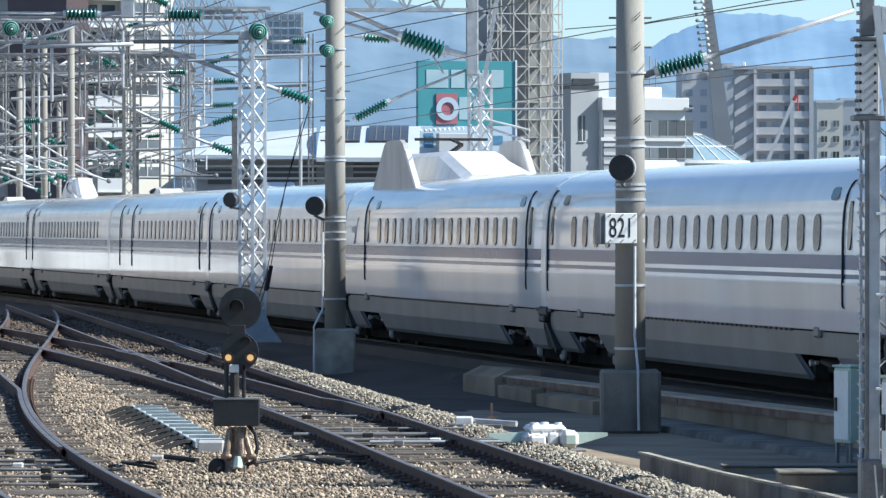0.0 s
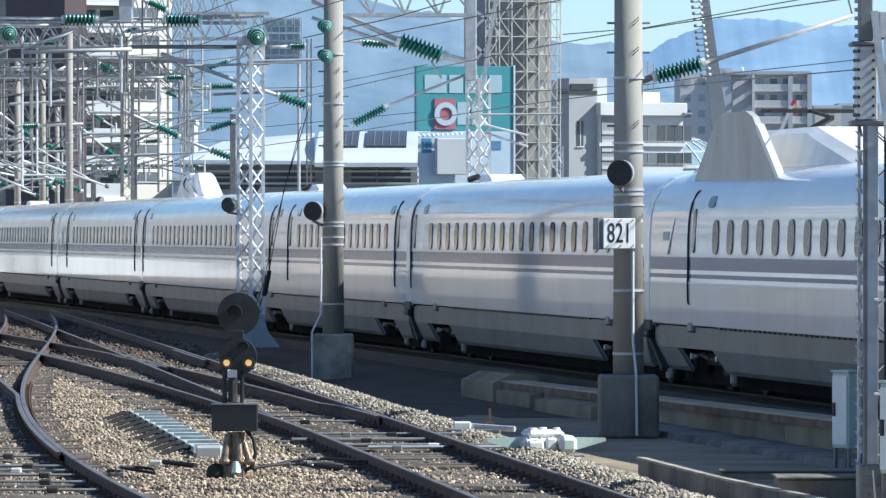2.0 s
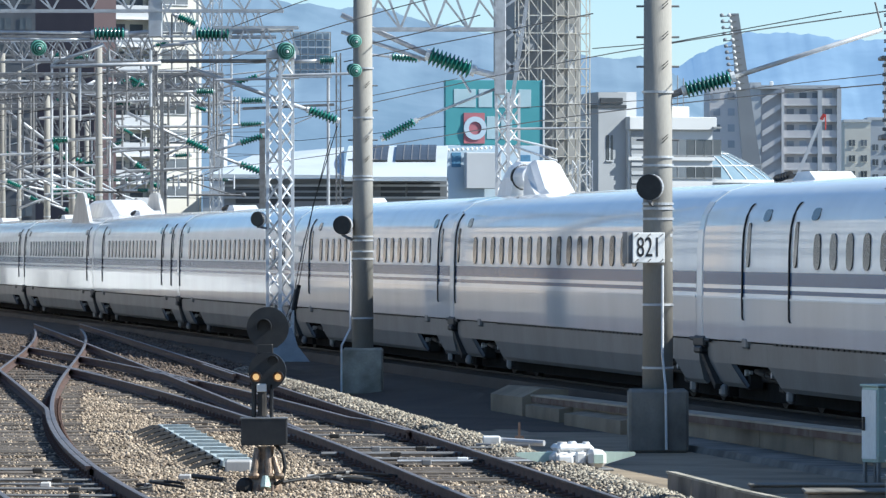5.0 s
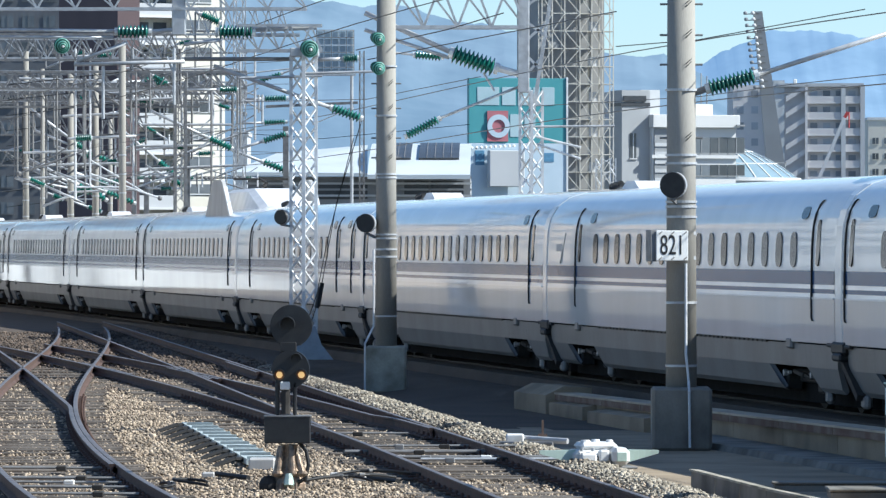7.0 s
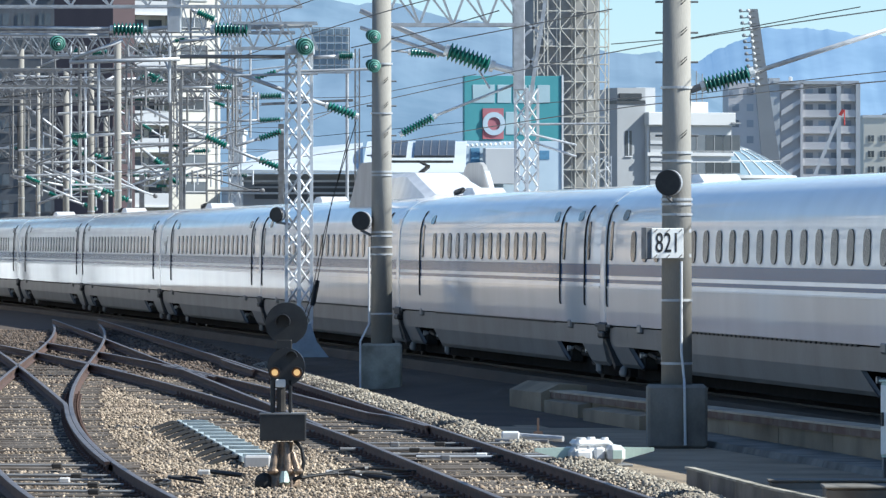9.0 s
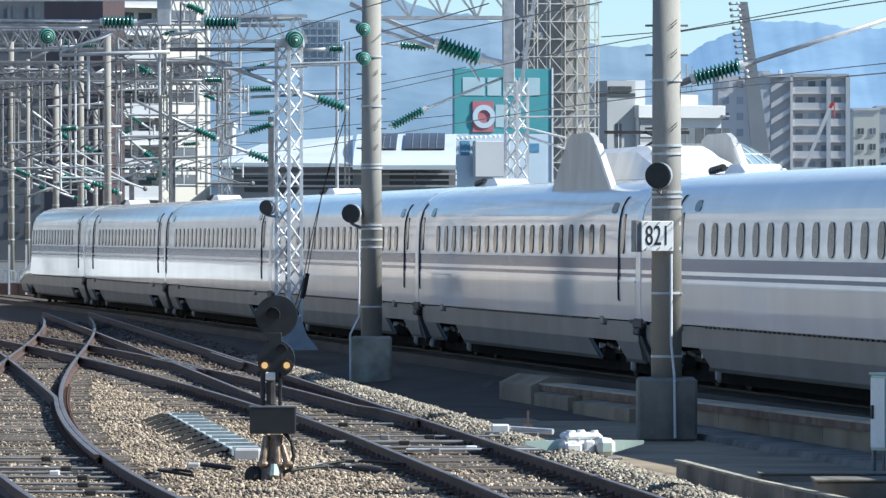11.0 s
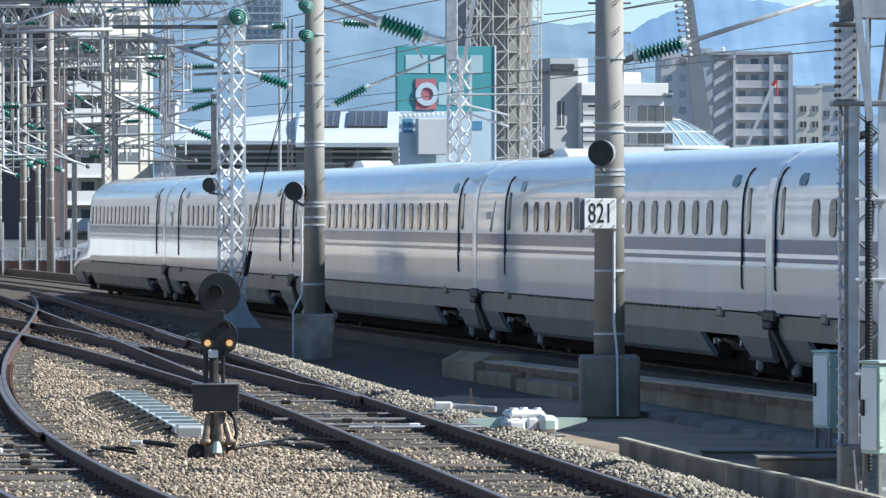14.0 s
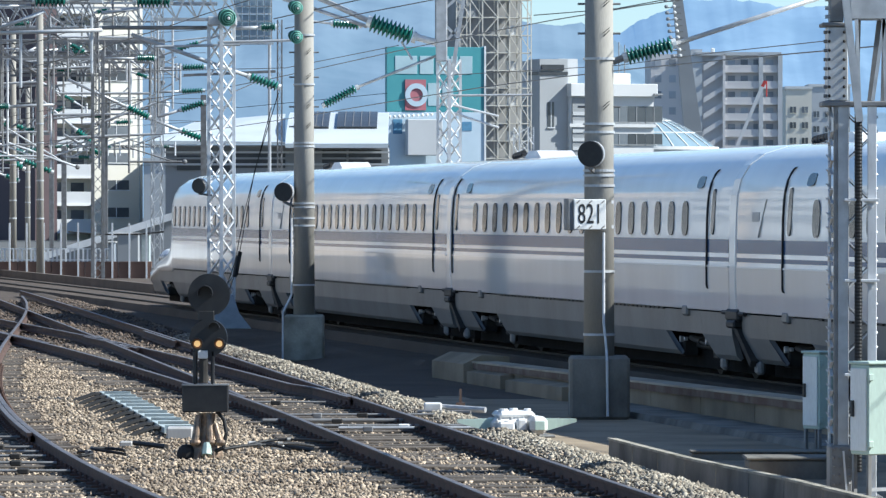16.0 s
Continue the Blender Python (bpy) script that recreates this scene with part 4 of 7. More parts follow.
part("cross_arm", rod(bmesh.new(), (-0.2, -0.1, 5.95), (2.2, -0.1, 5.97), 0.03), GALV, mast_c)
part("cross_arm", rod(bmesh.new(), (0.1, -0.1, 5.7), (1.3, -0.4, 5.4), 0.03), WHITE_STEEL, mast_c)
part("cross_arm", rod(bmesh.new(), (0.1, -0.1, 5.5), (1.3, -0.4, 5.1), 0.03), WHITE_STEEL, mast_c)
arm_c = thing("cantilever_arm", "long pale cantilever pipe with large green insulator", "cantilever", "cantilever arms")
insulator(arm_c, (-1.18, 150, 7.62), (0.12, 150, 7.17), 0.25, 10)
part("pipe", rod(bmesh.new(), (-3.41, 150, 8.66), (-1.07, 150, 7.59), 0.07, n=12), GALV, arm_c, "galvanised pipe", True)
part("pipe", rod(bmesh.new(), (-3.41, 150, 8.21), (-1.18, 150, 7.47), 0.05, n=12), GALV, arm_c, "galvanised pipe", True)
part("clamp", rod(bmesh.new(), (0.09, 150, 7.20), (0.76, 150, 7.02), 0.09), PORCELAIN, arm_c)
insulator(arm_c, (-2.37, 150, 5.38), (-1.40, 150, 5.89), 0.12, 11)
part("pipe", rod(bmesh.new(), (-1.43, 150, 5.88), (0.69, 150, 6.72), 0.035, n=10), GALV, arm_c, "thin steel pipe", True)
part("pipe", rod(bmesh.new(), (-0.28, 150, 7.08), (0.01, 150, 6.60), 0.03, n=8), GALV, arm_c)
insulator(arm_c, (-2.17, 152, 7.62), (-1.34, 152, 7.56), 0.12, 8)
part("pipe", rod(bmesh.new(), (-2.78, 152, 7.69), (-2.17, 152, 7.62), 0.03, n=8), GALV, arm_c)


# ---- gantries over the tracks ----
def gantry(x0, x1, z0, z1, d, bays, material, label, chord=0.06, legs=()):
    """A truss beam across the tracks; each chord and each web bar is a part."""
    g = thing("catenary_gantry", label, "gantry", "gantries")
    for z in (z0, z1):
        for dy in (0.0, 0.5):
            part("chord", bar(bmesh.new(), (x0, d + dy, z), (x1, d + dy, z), chord), material, g)
    n = bays
    for k in range(n):
        a, b = x0 + (x1 - x0) * k / n, x0 + (x1 - x0) * (k + 1) / n
        m = (a + b) / 2
        part("web_bar", bar(bmesh.new(), (a, d, z0), (m, d, z1), chord * 0.7), material, g)
        part("web_bar", bar(bmesh.new(), (m, d, z1), (b, d, z0), chord * 0.7), material, g)
        part("web_bar", bar(bmesh.new(), (a, d + 0.5, z1), (b, d + 0.5, z0), chord * 0.6), material, g)
    return g


g1 = gantry(-12.11, -4.26, 7.90, 8.67, 129.0, 9, GALV, "pale steel truss gantry over the tracks")
part("drop_post", box(bmesh.new(), (-7.31, 129.0, 7.30), (-7.00, 129.3, 8.74), 0.02), GALV, g1, "square drop post")
for y, r in ((20, 0.04), (38, 0.035)):
    part("pipe", rod(bmesh.new(), (-12.11, 129.2, 7.27) if y == 38 else (-12.11, 129.2, 7.43), (-8.65, 129.2, 7.25) if y == 38 else (-8.58, 129.2, 7.40), r), GALV, g1, "long pale pipe", True)
insulator(g1, (-8.61, 129.1, 7.38), (-7.77, 129.1, 7.38), 0.15, 8)
insulator(g1, (-5.41, 129.1, 7.37), (-6.33, 129.1, 7.37), 0.17, 9)
part("pipe", rod(bmesh.new(), (-7.77, 129.1, 7.38), (-7.28, 129.1, 7.42), 0.05), GALV, g1), part("pipe", rod(bmesh.new(), (-5.41, 129.1, 7.42), (-4.02, 129.1, 7.47), 0.05), GALV, g1)
part("pipe", rod(bmesh.new(), (-5.41, 129.1, 7.30), (-4.41, 129.1, 7.30), 0.04), GALV, g1)
disc_insulator(g1, (-9.75, 128.6, 7.03), 0.17)
part("pipe", rod(bmesh.new(), (-9.53, 129.0, 6.63), (-7.02, 129.0, 6.70), 0.045), GALV, g1, "", True), part("pipe", rod(bmesh.new(), (-7.03, 129.15, 6.76), (-4.54, 129.15, 6.76), 0.045), DARK_GALV, g1, "", True)
part("pipe", rod(bmesh.new(), (-9.47, 129.05, 6.70), (-8.32, 129.05, 7.13), 0.04), GALV, g1, "", True)
part("pipe", rod(bmesh.new(), (-7.03, 129.05, 7.09), (-6.20, 129.05, 7.19), 0.04), GALV, g1, "", True)
part("hanger", rod(bmesh.new(), (-7.26, 129.05, 7.00), (-7.26, 129.05, 5.72), 0.035), GALV, g1), part("hanger", rod(bmesh.new(), (-8.87, 129.05, 6.65), (-8.87, 129.05, 5.40), 0.035), GALV, g1)
part("hanger", rod(bmesh.new(), (-7.42, 129.05, 6.81), (-7.28, 129.05, 6.45), 0.025), GALV, g1)
part("gantry_leg", bar(bmesh.new(), (-11.98, 129.2, -0.3), (-11.98, 129.2, 9.0), 0.25), GALV, g1)
g1b = gantry(-2.74, 0.83, 8.27, 9.43, 149.7, 4, GALV, "pale steel truss beam at the mast head", 0.09)
g2 = gantry(-27.87, -13.06, 8.66, 9.67, 252, 20, DARK_GALV, "grey steel truss gantry over the tracks", 0.09)
g3 = gantry(-27.10, -13.52, 10.51, 11.61, 245, 18, DARK_GALV, "weathered steel truss gantry over the tracks", 0.09)
g4 = gantry(-5.83, -3.91, 6.95, 7.52, 129.0, 4, GALV, "short steel truss beside the mast head", 0.06)
g5 = gantry(-32.30, -17.80, 8.19, 9.11, 292, 18, DARK_GALV, "distant grey truss gantry", 0.1)
g6 = gantry(-35.39, -20.14, 7.01, 7.84, 320, 18, DARK_GALV, "distant grey truss gantry", 0.1)
g7 = gantry(-14.41, -9.47, 12.24, 13.38, 262, 8, GALV, "pale steel truss gantry by the apartment block", 0.09)
for g, d, xs in ((g2, 252.2, (-27.75, -13.61)), (g3, 245.2, (-26.98,)), (g5, 292.2, (-32.15, -17.86)), (g6, 320.2, (-35.23, -20.27)), (g7, 262.2, (-9.60,))):
    for x in xs:
        part("gantry_leg", bar(bmesh.new(), (x, d, -0.3), (x, d, 8.0 if d < 290 else 6.0), 0.26), DARK_GALV, g)


def arm(a, b, ins=0.28, r=0.04, tip=True, label="grey cantilever pipe with green insulator at its end"):
    """A slanting cantilever from one end to the other with an insulator at the far end."""
    a, b = Vector(a), Vector(b)
    c = thing("cantilever_arm", label, "cantilever", "cantilever arms")
    m = a.lerp(b, 1 - ins)
    part("pipe", rod(bmesh.new(), a, m, r, n=8), GALV, c, "", True)
    if a.y > 200:
        part("hanger", rod(bmesh.new(), a, (a.x, a.y, 13.2 if a.y > 290 else 9.9), 0.05, n=6), DARK_GALV, c, "steel hanger")
    insulator(c, m, b, r * 2.6, 8)
    return c


for yy, za, zb, tone in ((242, 9.2, 9.9, DARK_GALV), (248, 9.3, 10.1, GALV), (256, 9.5, 10.3, DARK_GALV), (262, 9.5, 10.4, DARK_GALV), (270, 9.4, 10.1, DARK_GALV), (275, 9.5, 10.4, GALV), (280, 9.5, 10.3, DARK_GALV), (300, 12.4, 13.4, GALV), (310, 13.0, 14.2, DARK_GALV)):
    g = gantry(-0.098 * yy, -0.0435 * yy, za, zb, yy, 14, tone, "weathered steel support beam for the contact wire arms", 0.08)
    part("gantry_leg", bar(bmesh.new(), (-0.0975 * yy, yy + 0.2, -0.3), (-0.0975 * yy, yy + 0.2, zb), 0.26), tone, g)
arm((-6.37, 129.3, 6.61), (-2.98, 129.3, 5.40), 0.22, 0.045)
arm((-14.63, 242, 8.25), (-11.10, 242, 6.60), 0.30, 0.066)
arm((-13.07, 242, 9.14), (-10.86, 242, 9.14), 0.4, 0.060)
arm((-10.79, 242, 6.64), (-8.75, 242, 7.29), 0.55, 0.060)
arm((-11.16, 256, 9.09), (-9.25, 256, 9.14), 0.6, 0.060)
arm((-4.03, 129.4, 6.75), (-3.07, 129.4, 6.79), 0.4, 0.040)
arm((-11.18, 248, 7.83), (-9.01, 248, 7.90), 0.5, 0.050)
arm((-12.90, 280, 7.20), (-9.98, 280, 6.09), 0.5, 0.075)
arm((-18.46, 280, 8.32), (-15.54, 280, 5.81), 0.35, 0.074)
arm((-18.40, 256, 9.73), (-14.72, 256, 9.98), 0.3, 0.069)
arm((-20.94, 256, 6.42), (-17.39, 256, 4.52), 0.4, 0.060)
arm((-21.82, 270, 7.98), (-17.80, 270, 6.31), 0.4, 0.060)
arm((-19.06, 248, 5.69), (-15.61, 248, 4.33), 0.4, 0.053)
arm((-22.63, 270, 5.70), (-18.47, 270, 4.89), 0.4, 0.056)
arm((-15.23, 242, 7.17), (-17.88, 242, 7.05), 0.3, 0.062)
arm((-22.09, 270, 9.05), (-19.41, 270, 7.04), 0.3, 0.071)
arm((-20.68, 280, 5.40), (-18.18, 280, 5.68), 0.3, 0.056)
arm((-17.83, 248, 4.33), (-20.29, 248, 5.44), 0.3, 0.048)
arm((-15.19, 262, 10.42), (-12.59, 262, 10.55), 0.3, 0.060)
arm((-22.35, 280, 10.12), (-19.71, 280, 10.40), 0.3, 0.068)
arm((-13.76, 262, 13.28), (-12.59, 262, 12.76), 0.8, 0.075)
arm((-22.76, 300, 12.45), (-20.08, 300, 12.57), 0.35, 0.06)
arm((-19.51, 310, 10.63), (-22.28, 310, 11.00), 0.35, 0.06)
arm((-22.91, 300, 5.06), (-20.67, 300, 4.26), 0.35, 0.06)
arm((-15.67, 256, 6.10), (-13.90, 256, 5.14), 0.35, 0.06)
arm((-20.36, 256, 4.26), (-18.08, 256, 5.14), 0.35, 0.06)
arm((-19.78, 300, 11.32), (-22.16, 300, 10.07), 0.35, 0.06)
arm((-18.59, 310, 13.09), (-16.44, 310, 13.71), 0.35, 0.06)
arm((-17.39, 300, 7.24), (-14.71, 300, 7.39), 0.35, 0.06)
arm((-24.44, 310, 12.17), (-22.28, 310, 13.09), 0.35, 0.06)
arm((-21.36, 310, 7.24), (-18.90, 310, 8.32), 0.35, 0.06)
arm((-19.77, 275, 8.62), (-17.31, 275, 9.17), 0.35, 0.06)
arm((-21.27, 275, 7.31), (-19.22, 275, 6.71), 0.35, 0.06)
for xa, za, xb, zb in ((-23.2, 6.52, -19.93, 5.24), (-22.2, 6.72, -18.96, 5.46), (-23.6, 5.85, -21.2, 4.74), (-23.2, 6.0, -21.7, 5.35), (-22.7, 6.2, -20.6, 5.3)):
    arm((xa, 280, za), (xb, 280, zb), 0.22, 0.055)
for a, b in (((-17.23, 251.9, 9.24), (-15.11, 251.9, 9.36)), ((-19.11, 251.9, 8.24), (-16.61, 251.9, 8.36)), ((-15.86, 251.9, 6.74), (-13.98, 251.9, 6.91)), ((-20.86, 251.9, 6.61), (-18.11, 251.9, 6.71)), ((-20.11, 251.9, 6.06), (-16.11, 251.9, 6.16)), ((-16.86, 251.9, 8.91), (-13.98, 251.9, 9.04)), ((-15.61, 251.9, 7.86), (-11.60, 251.9, 7.86)), ((-15.86, 251.9, 6.91), (-11.60, 251.9, 6.96)), ((-18.86, 251.9, 7.24), (-16.86, 251.9, 7.31)), ((-21.11, 251.9, 9.91), (-17.36, 251.9, 9.81)), ((-20.61, 251.9, 5.49), (-16.61, 251.9, 5.61)), ((-18.86, 251.9, 4.86), (-15.86, 251.9, 4.99)), ((-16.61, 251.9, 10.36), (-11.35, 251.9, 10.31)), ((-15.11, 251.9, 5.91), (-11.35, 251.9, 6.06))):
    part("pipe", rod(bmesh.new(), a, b, 0.055, n=8), GALV, g2, "grey registration pipe")
    part("hanger", rod(bmesh.new(), b, (b[0], b[1], 9.2), 0.035, n=6), DARK_GALV, g2)
for a, b in (((-5.81, 128.9, 6.32), (-3.89, 128.9, 6.37)), ((-4.40, 128.9, 6.42), (-2.67, 128.9, 6.47))):
    part("pipe", rod(bmesh.new(), a, b, 0.03, n=8), GALV, g4, "grey registration pipe")

# a thicket of registration arms and drop tubes among the gantries
rnd = random.Random(11)
for k in range(46):
    d = rnd.uniform(242, 325)
    x = rnd.uniform(-0.079, -0.040) * d
    z = rnd.uniform(4.6, 10.5)
    L = rnd.uniform(1.2, 3.2) * rnd.choice((-1, 1))
    tilt = rnd.choice((0.0, 0.0, 0.35, -0.35, 0.6))
    g, gd, top = rnd.choice(((g2, 252, 9.2), (g3, 245, 11.0), (g5, 292, 8.2), (g6, 320, 6.6)))
    x, d = x * gd / d, gd + 0.25
    z = min(z, top - 0.3)
    tone = rnd.choice((GALV, WHITE_STEEL, DARK_GALV))
    part("drop_tube", rod(bmesh.new(), (x, d, z - 0.5), (x, d, top), 0.05, n=8), tone, g)
    part("arm_tube", rod(bmesh.new(), (x, d, z), (x + L, d, z + abs(L) * tilt), 0.045, n=8), tone, g)
    part("arm_stay", rod(bmesh.new(), (x, d, z + 0.6), (x + L * 0.8, d, z + abs(L) * tilt * 0.8), 0.03, n=6), tone, g)
    part("clip", ball(bmesh.new(), (x + L, d, z + abs(L) * tilt), 0.11, 8), DARK_GALV, g)
    if k % 3 == 0:
        insulator(g, (x + L * 0.25, d, z + abs(L) * tilt * 0.25), (x + L * 0.6, d, z + abs(L) * tilt * 0.6), 0.11, 7)

# slim concrete poles and lattice masts beyond the curve
for x, d, top, r in ((-21.2, 267, 10.8, 0.12), (-19.51, 262, 10.55, 0.17), (-17.87, 255, 10.71, 0.17), (-15.68, 240, 11.07, 0.17), (-20.25, 300, 9.18, 0.15), (-23.05, 280, 12.07, 0.17)):
    p = thing("catenary_pole", "slim distant concrete catenary pole with ribbed bands", "pole", "distant poles", pose(x, d, -0.3))
    part("shaft", rod(bmesh.new(), (0, 0, 0), (0, 0, top + 0.3), r * 0.95, r * 0.8, 16), CONCRETE_POLE, p, "", True)
    for k in range(6):
        part("band", rod(bmesh.new(), (0, 0, 2.6 + k * 0.8), (0, 0, 2.66 + k * 0.8), r * 0.98, n=16), GALV, p)
lattice("lattice_mast", "grey lattice mast at the far side of the track", -12.25, 222, -0.2, 8.88, 0.40, DARK_GALV, 0.42, 0.09, 0.05, 10)
lattice("lattice_mast", "pale lattice mast near the apartment block", -11.19, 250, -0.2, 13.53, 0.42, GALV, 0.5, 0.05, 0.028, 20)
lattice("lattice_mast", "thin lattice pylon in front of the sheds", -4.88, 210, -0.2, 9.69, 0.16, DARK_GALV, 0.3, 0.03, 0.02, 10)

# ---- mast with equipment cabinets by the near track ----
mast_d = thing("lattice_mast", "heavy riveted grey lattice mast with cables and clamps", "mast", "lattice masts", pose(4.605, 59.5, -0.45))
# the left leg's white steel stands for its sunlit edge
for x0, x1, y0, y1, z0, m in ((-0.235, -0.205, 0.18, 0.26, 0.3, WHITE_STEEL), (-0.165, -0.05, -0.22, -0.19, 0.3, GALV), (-0.205, -0.165, -0.22, -0.12, 0.3, DARK_GALV), (0.145, 0.24, -0.22, -0.19, 0.0, WHITE_STEEL), (0.20, 0.235, -0.19, 0.20, 0.0, GALV)):
    part("leg", box(bmesh.new(), (x0, y0, z0), (x1, y1, 4.16), 0.006), m, mast_d, "riveted steel leg plate")
for y, tone in ((-0.185, WHITE_STEEL), (0.2, DARK_GALV)):
    for k in range(11):
        z = 0.45 + k * 0.335
        part("lace_bar", bar(bmesh.new(), (-0.15, y, z if k % 2 else z + 0.33), (0.2, y, z + 0.33 if k % 2 else z), 0.045, 0.012), tone, mast_d, "flat lacing bar")
for k in range(24):
    z = 0.55 + k * 0.15
    part("gusset", bar(bmesh.new(), (-0.205, 0.16, z), (-0.262, 0.16, z + 0.06), 0.05, 0.012), WHITE_STEEL, mast_d, "pale gusset tab")
    part("side_lace", bar(bmesh.new(), (-0.225, -0.2, z), (-0.225, 0.2, z + (0.15 if k % 2 else -0.15)), 0.03, 0.01), WHITE_STEEL, mast_d)
    part("rivet", ball(bmesh.new(), (0.243, -0.16, z), 0.018, 6), GALV, mast_d)
bm = bmesh.new()
prof = [(0.042 if k % 2 else 0.038, 0.3 + 0.018 * k) for k in range(208)]
loft(bm, [[(0.045 + r * math.cos(a), -0.27 + r * math.sin(a), z) for a in np.linspace(0, math.tau, 11)[:-1]] for r, z in prof])
part("cable_riser", bm, RUBBER, mast_d, "black ribbed cable riser")
for z in (1.30, 2.28, 3.12):
    part("clamp", box(bmesh.new(), (-0.10, -0.30, z), (0.26, -0.225, z + 0.03), 0.005), WHITE_STEEL, mast_d, "pale cable clamp")
    part("clamp_foot", bar(bmesh.new(), (0.10, -0.24, z + 0.02), (0.20, -0.225, z - 0.06), 0.03), WHITE_STEEL, mast_d)
part("box_head", box(bmesh.new(), (-0.27, -0.22, 4.17), (-0.06, 0.22, 4.94), 0.01), GALV, mast_d, "riveted box head")
part("head_rail", box(bmesh.new(), (-0.33, -0.25, 4.11), (0.62, 0.25, 4.165), 0.01), DARK_GALV, mast_d, "steel head plate")
part("head_rail", box(bmesh.new(), (-0.33, -0.25, 4.945), (-0.02, 0.25, 4.985), 0.01), DARK_GALV, mast_d, "steel head plate")
part("head_beam", box(bmesh.new(), (-0.04, -0.22, 5.02), (0.62, 0.22, 5.30), 0.01), GALV, mast_d, "grey box beam")
part("head_column", box(bmesh.new(), (-0.24, -0.15, 4.99), (-0.10, 0.15, 6.4), 0.01), DARK_GALV, mast_d, "riveted head column")
part("stay", bar(bmesh.new(), (-0.10, -0.30, 5.3), (0.055, -0.30, 3.95), 0.075), GALV, mast_d, "slanting cable duct")
for k in range(4):
    xa = 0.06 + k * 0.14
    part("head_brace", bar(bmesh.new(), (xa, -0.2, 4.17), (xa + (0.12 if k % 2 else -0.03), -0.2, 5.02), 0.035), GALV, mast_d)
    part("head_brace", bar(bmesh.new(), (xa, 0.2, 4.17), (xa + (0.10 if k % 2 else 0.02), 0.2, 5.02), 0.05), DARK_GALV, mast_d)
for k in range(8):
    for x in (-0.255, -0.10):
        part("rivet", ball(bmesh.new(), (x, -0.222, 4.22 + k * 0.095), 0.018, 6), BOGIE, mast_d)
    part("bolt", rod(bmesh.new(), (-0.31, -0.15, 4.22 + k * 0.095), (-0.26, -0.15, 4.22 + k * 0.095), 0.018, n=6), DARK_GALV, mast_d)
for k in range(14):
    part("bolt", rod(bmesh.new(), (-0.29, -0.1, 5.05 + k * 0.09), (-0.23, -0.1, 5.05 + k * 0.09), 0.02, n=6), GALV, mast_d)
foot = part("foot", box(bmesh.new(), (-0.25, -0.26, -0.02), (-0.01, 0.24, 0.58), 0.02), DARK_GALV, mast_d, "bolted steel foot")
part("foot_flange", box(bmesh.new(), (-0.30, -0.32, -0.02), (0.30, 0.30, 0.05), 0.01), DARK_GALV, mast_d)
for k in range(6):
    for x in (-0.21, -0.15, -0.05):
        part("rivet", ball(bmesh.new(), (x, -0.262, 0.09 + k * 0.09), 0.018, 6), DARK_GALV, foot)
part("earth_strip", bar(bmesh.new(), (-0.11, -0.27, 0.52), (-0.07, -0.27, 0.0), 0.02), WHITE_STEEL, foot, "pale earth strip")


def cabinet(x, y, z0, w, dp, h, leg, label):
    c = thing("equipment_cabinet", label, "cabinet", "equipment cabinets", pose(x, y, z0, 0, 0, 30))
    part("body", box(bmesh.new(), (-w / 2, -dp / 2, leg), (w / 2, dp / 2, leg + h), 0.012), CABINET, c, "pale green steel body")
    part("lid", box(bmesh.new(), (-w / 2 - 0.02, -dp / 2 - 0.03, leg + h), (w / 2 + 0.02, dp / 2 + 0.02, leg + h + 0.03), 0.008), CABINET, c)
    # the door side is a paler grey than the green body
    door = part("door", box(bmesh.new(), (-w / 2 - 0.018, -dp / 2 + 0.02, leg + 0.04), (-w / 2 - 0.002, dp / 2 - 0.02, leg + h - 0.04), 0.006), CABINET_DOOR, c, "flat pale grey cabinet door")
    part("handle", box(bmesh.new(), (-w / 2 - 0.045, dp / 2 - 0.10, leg + h * 0.42), (-w / 2 - 0.018, dp / 2 - 0.06, leg + h * 0.60), 0.004), BLACK_PAINT, door, "black handle")
    for z in (0.12, 0.86):
        part("hinge", box(bmesh.new(), (-w / 2 - 0.01, -dp / 2 - 0.03, leg + h * z - 0.035), (-w / 2 + 0.05, -dp / 2 - 0.002, leg + h * z + 0.035), 0.006), CABINET, c, "small hinge block")
    part("plinth_rail", bar(bmesh.new(), (-w / 2 + 0.03, -dp / 2 + 0.03, leg * 0.35), (w / 2 - 0.03, -dp / 2 + 0.03, leg * 0.35), 0.035), GALV, c)
    for sx in (-1, 1):
        for sy in (-1, 1):
            part("leg", bar(bmesh.new(), (sx * (w / 2 - 0.03), sy * (dp / 2 - 0.03), 0), (sx * (w / 2 - 0.03), sy * (dp / 2 - 0.03), leg), 0.04), DARK_GALV, c)
    return c


cabinet(5.10, 71.4, -0.45, 0.22, 0.36, 0.95, 0.29, "tall pale green trackside cabinet on short legs")
cabinet(4.82, 58, -0.45, 0.62, 0.32, 0.92, 0.54, "wide pale green trackside cabinet beside the mast")

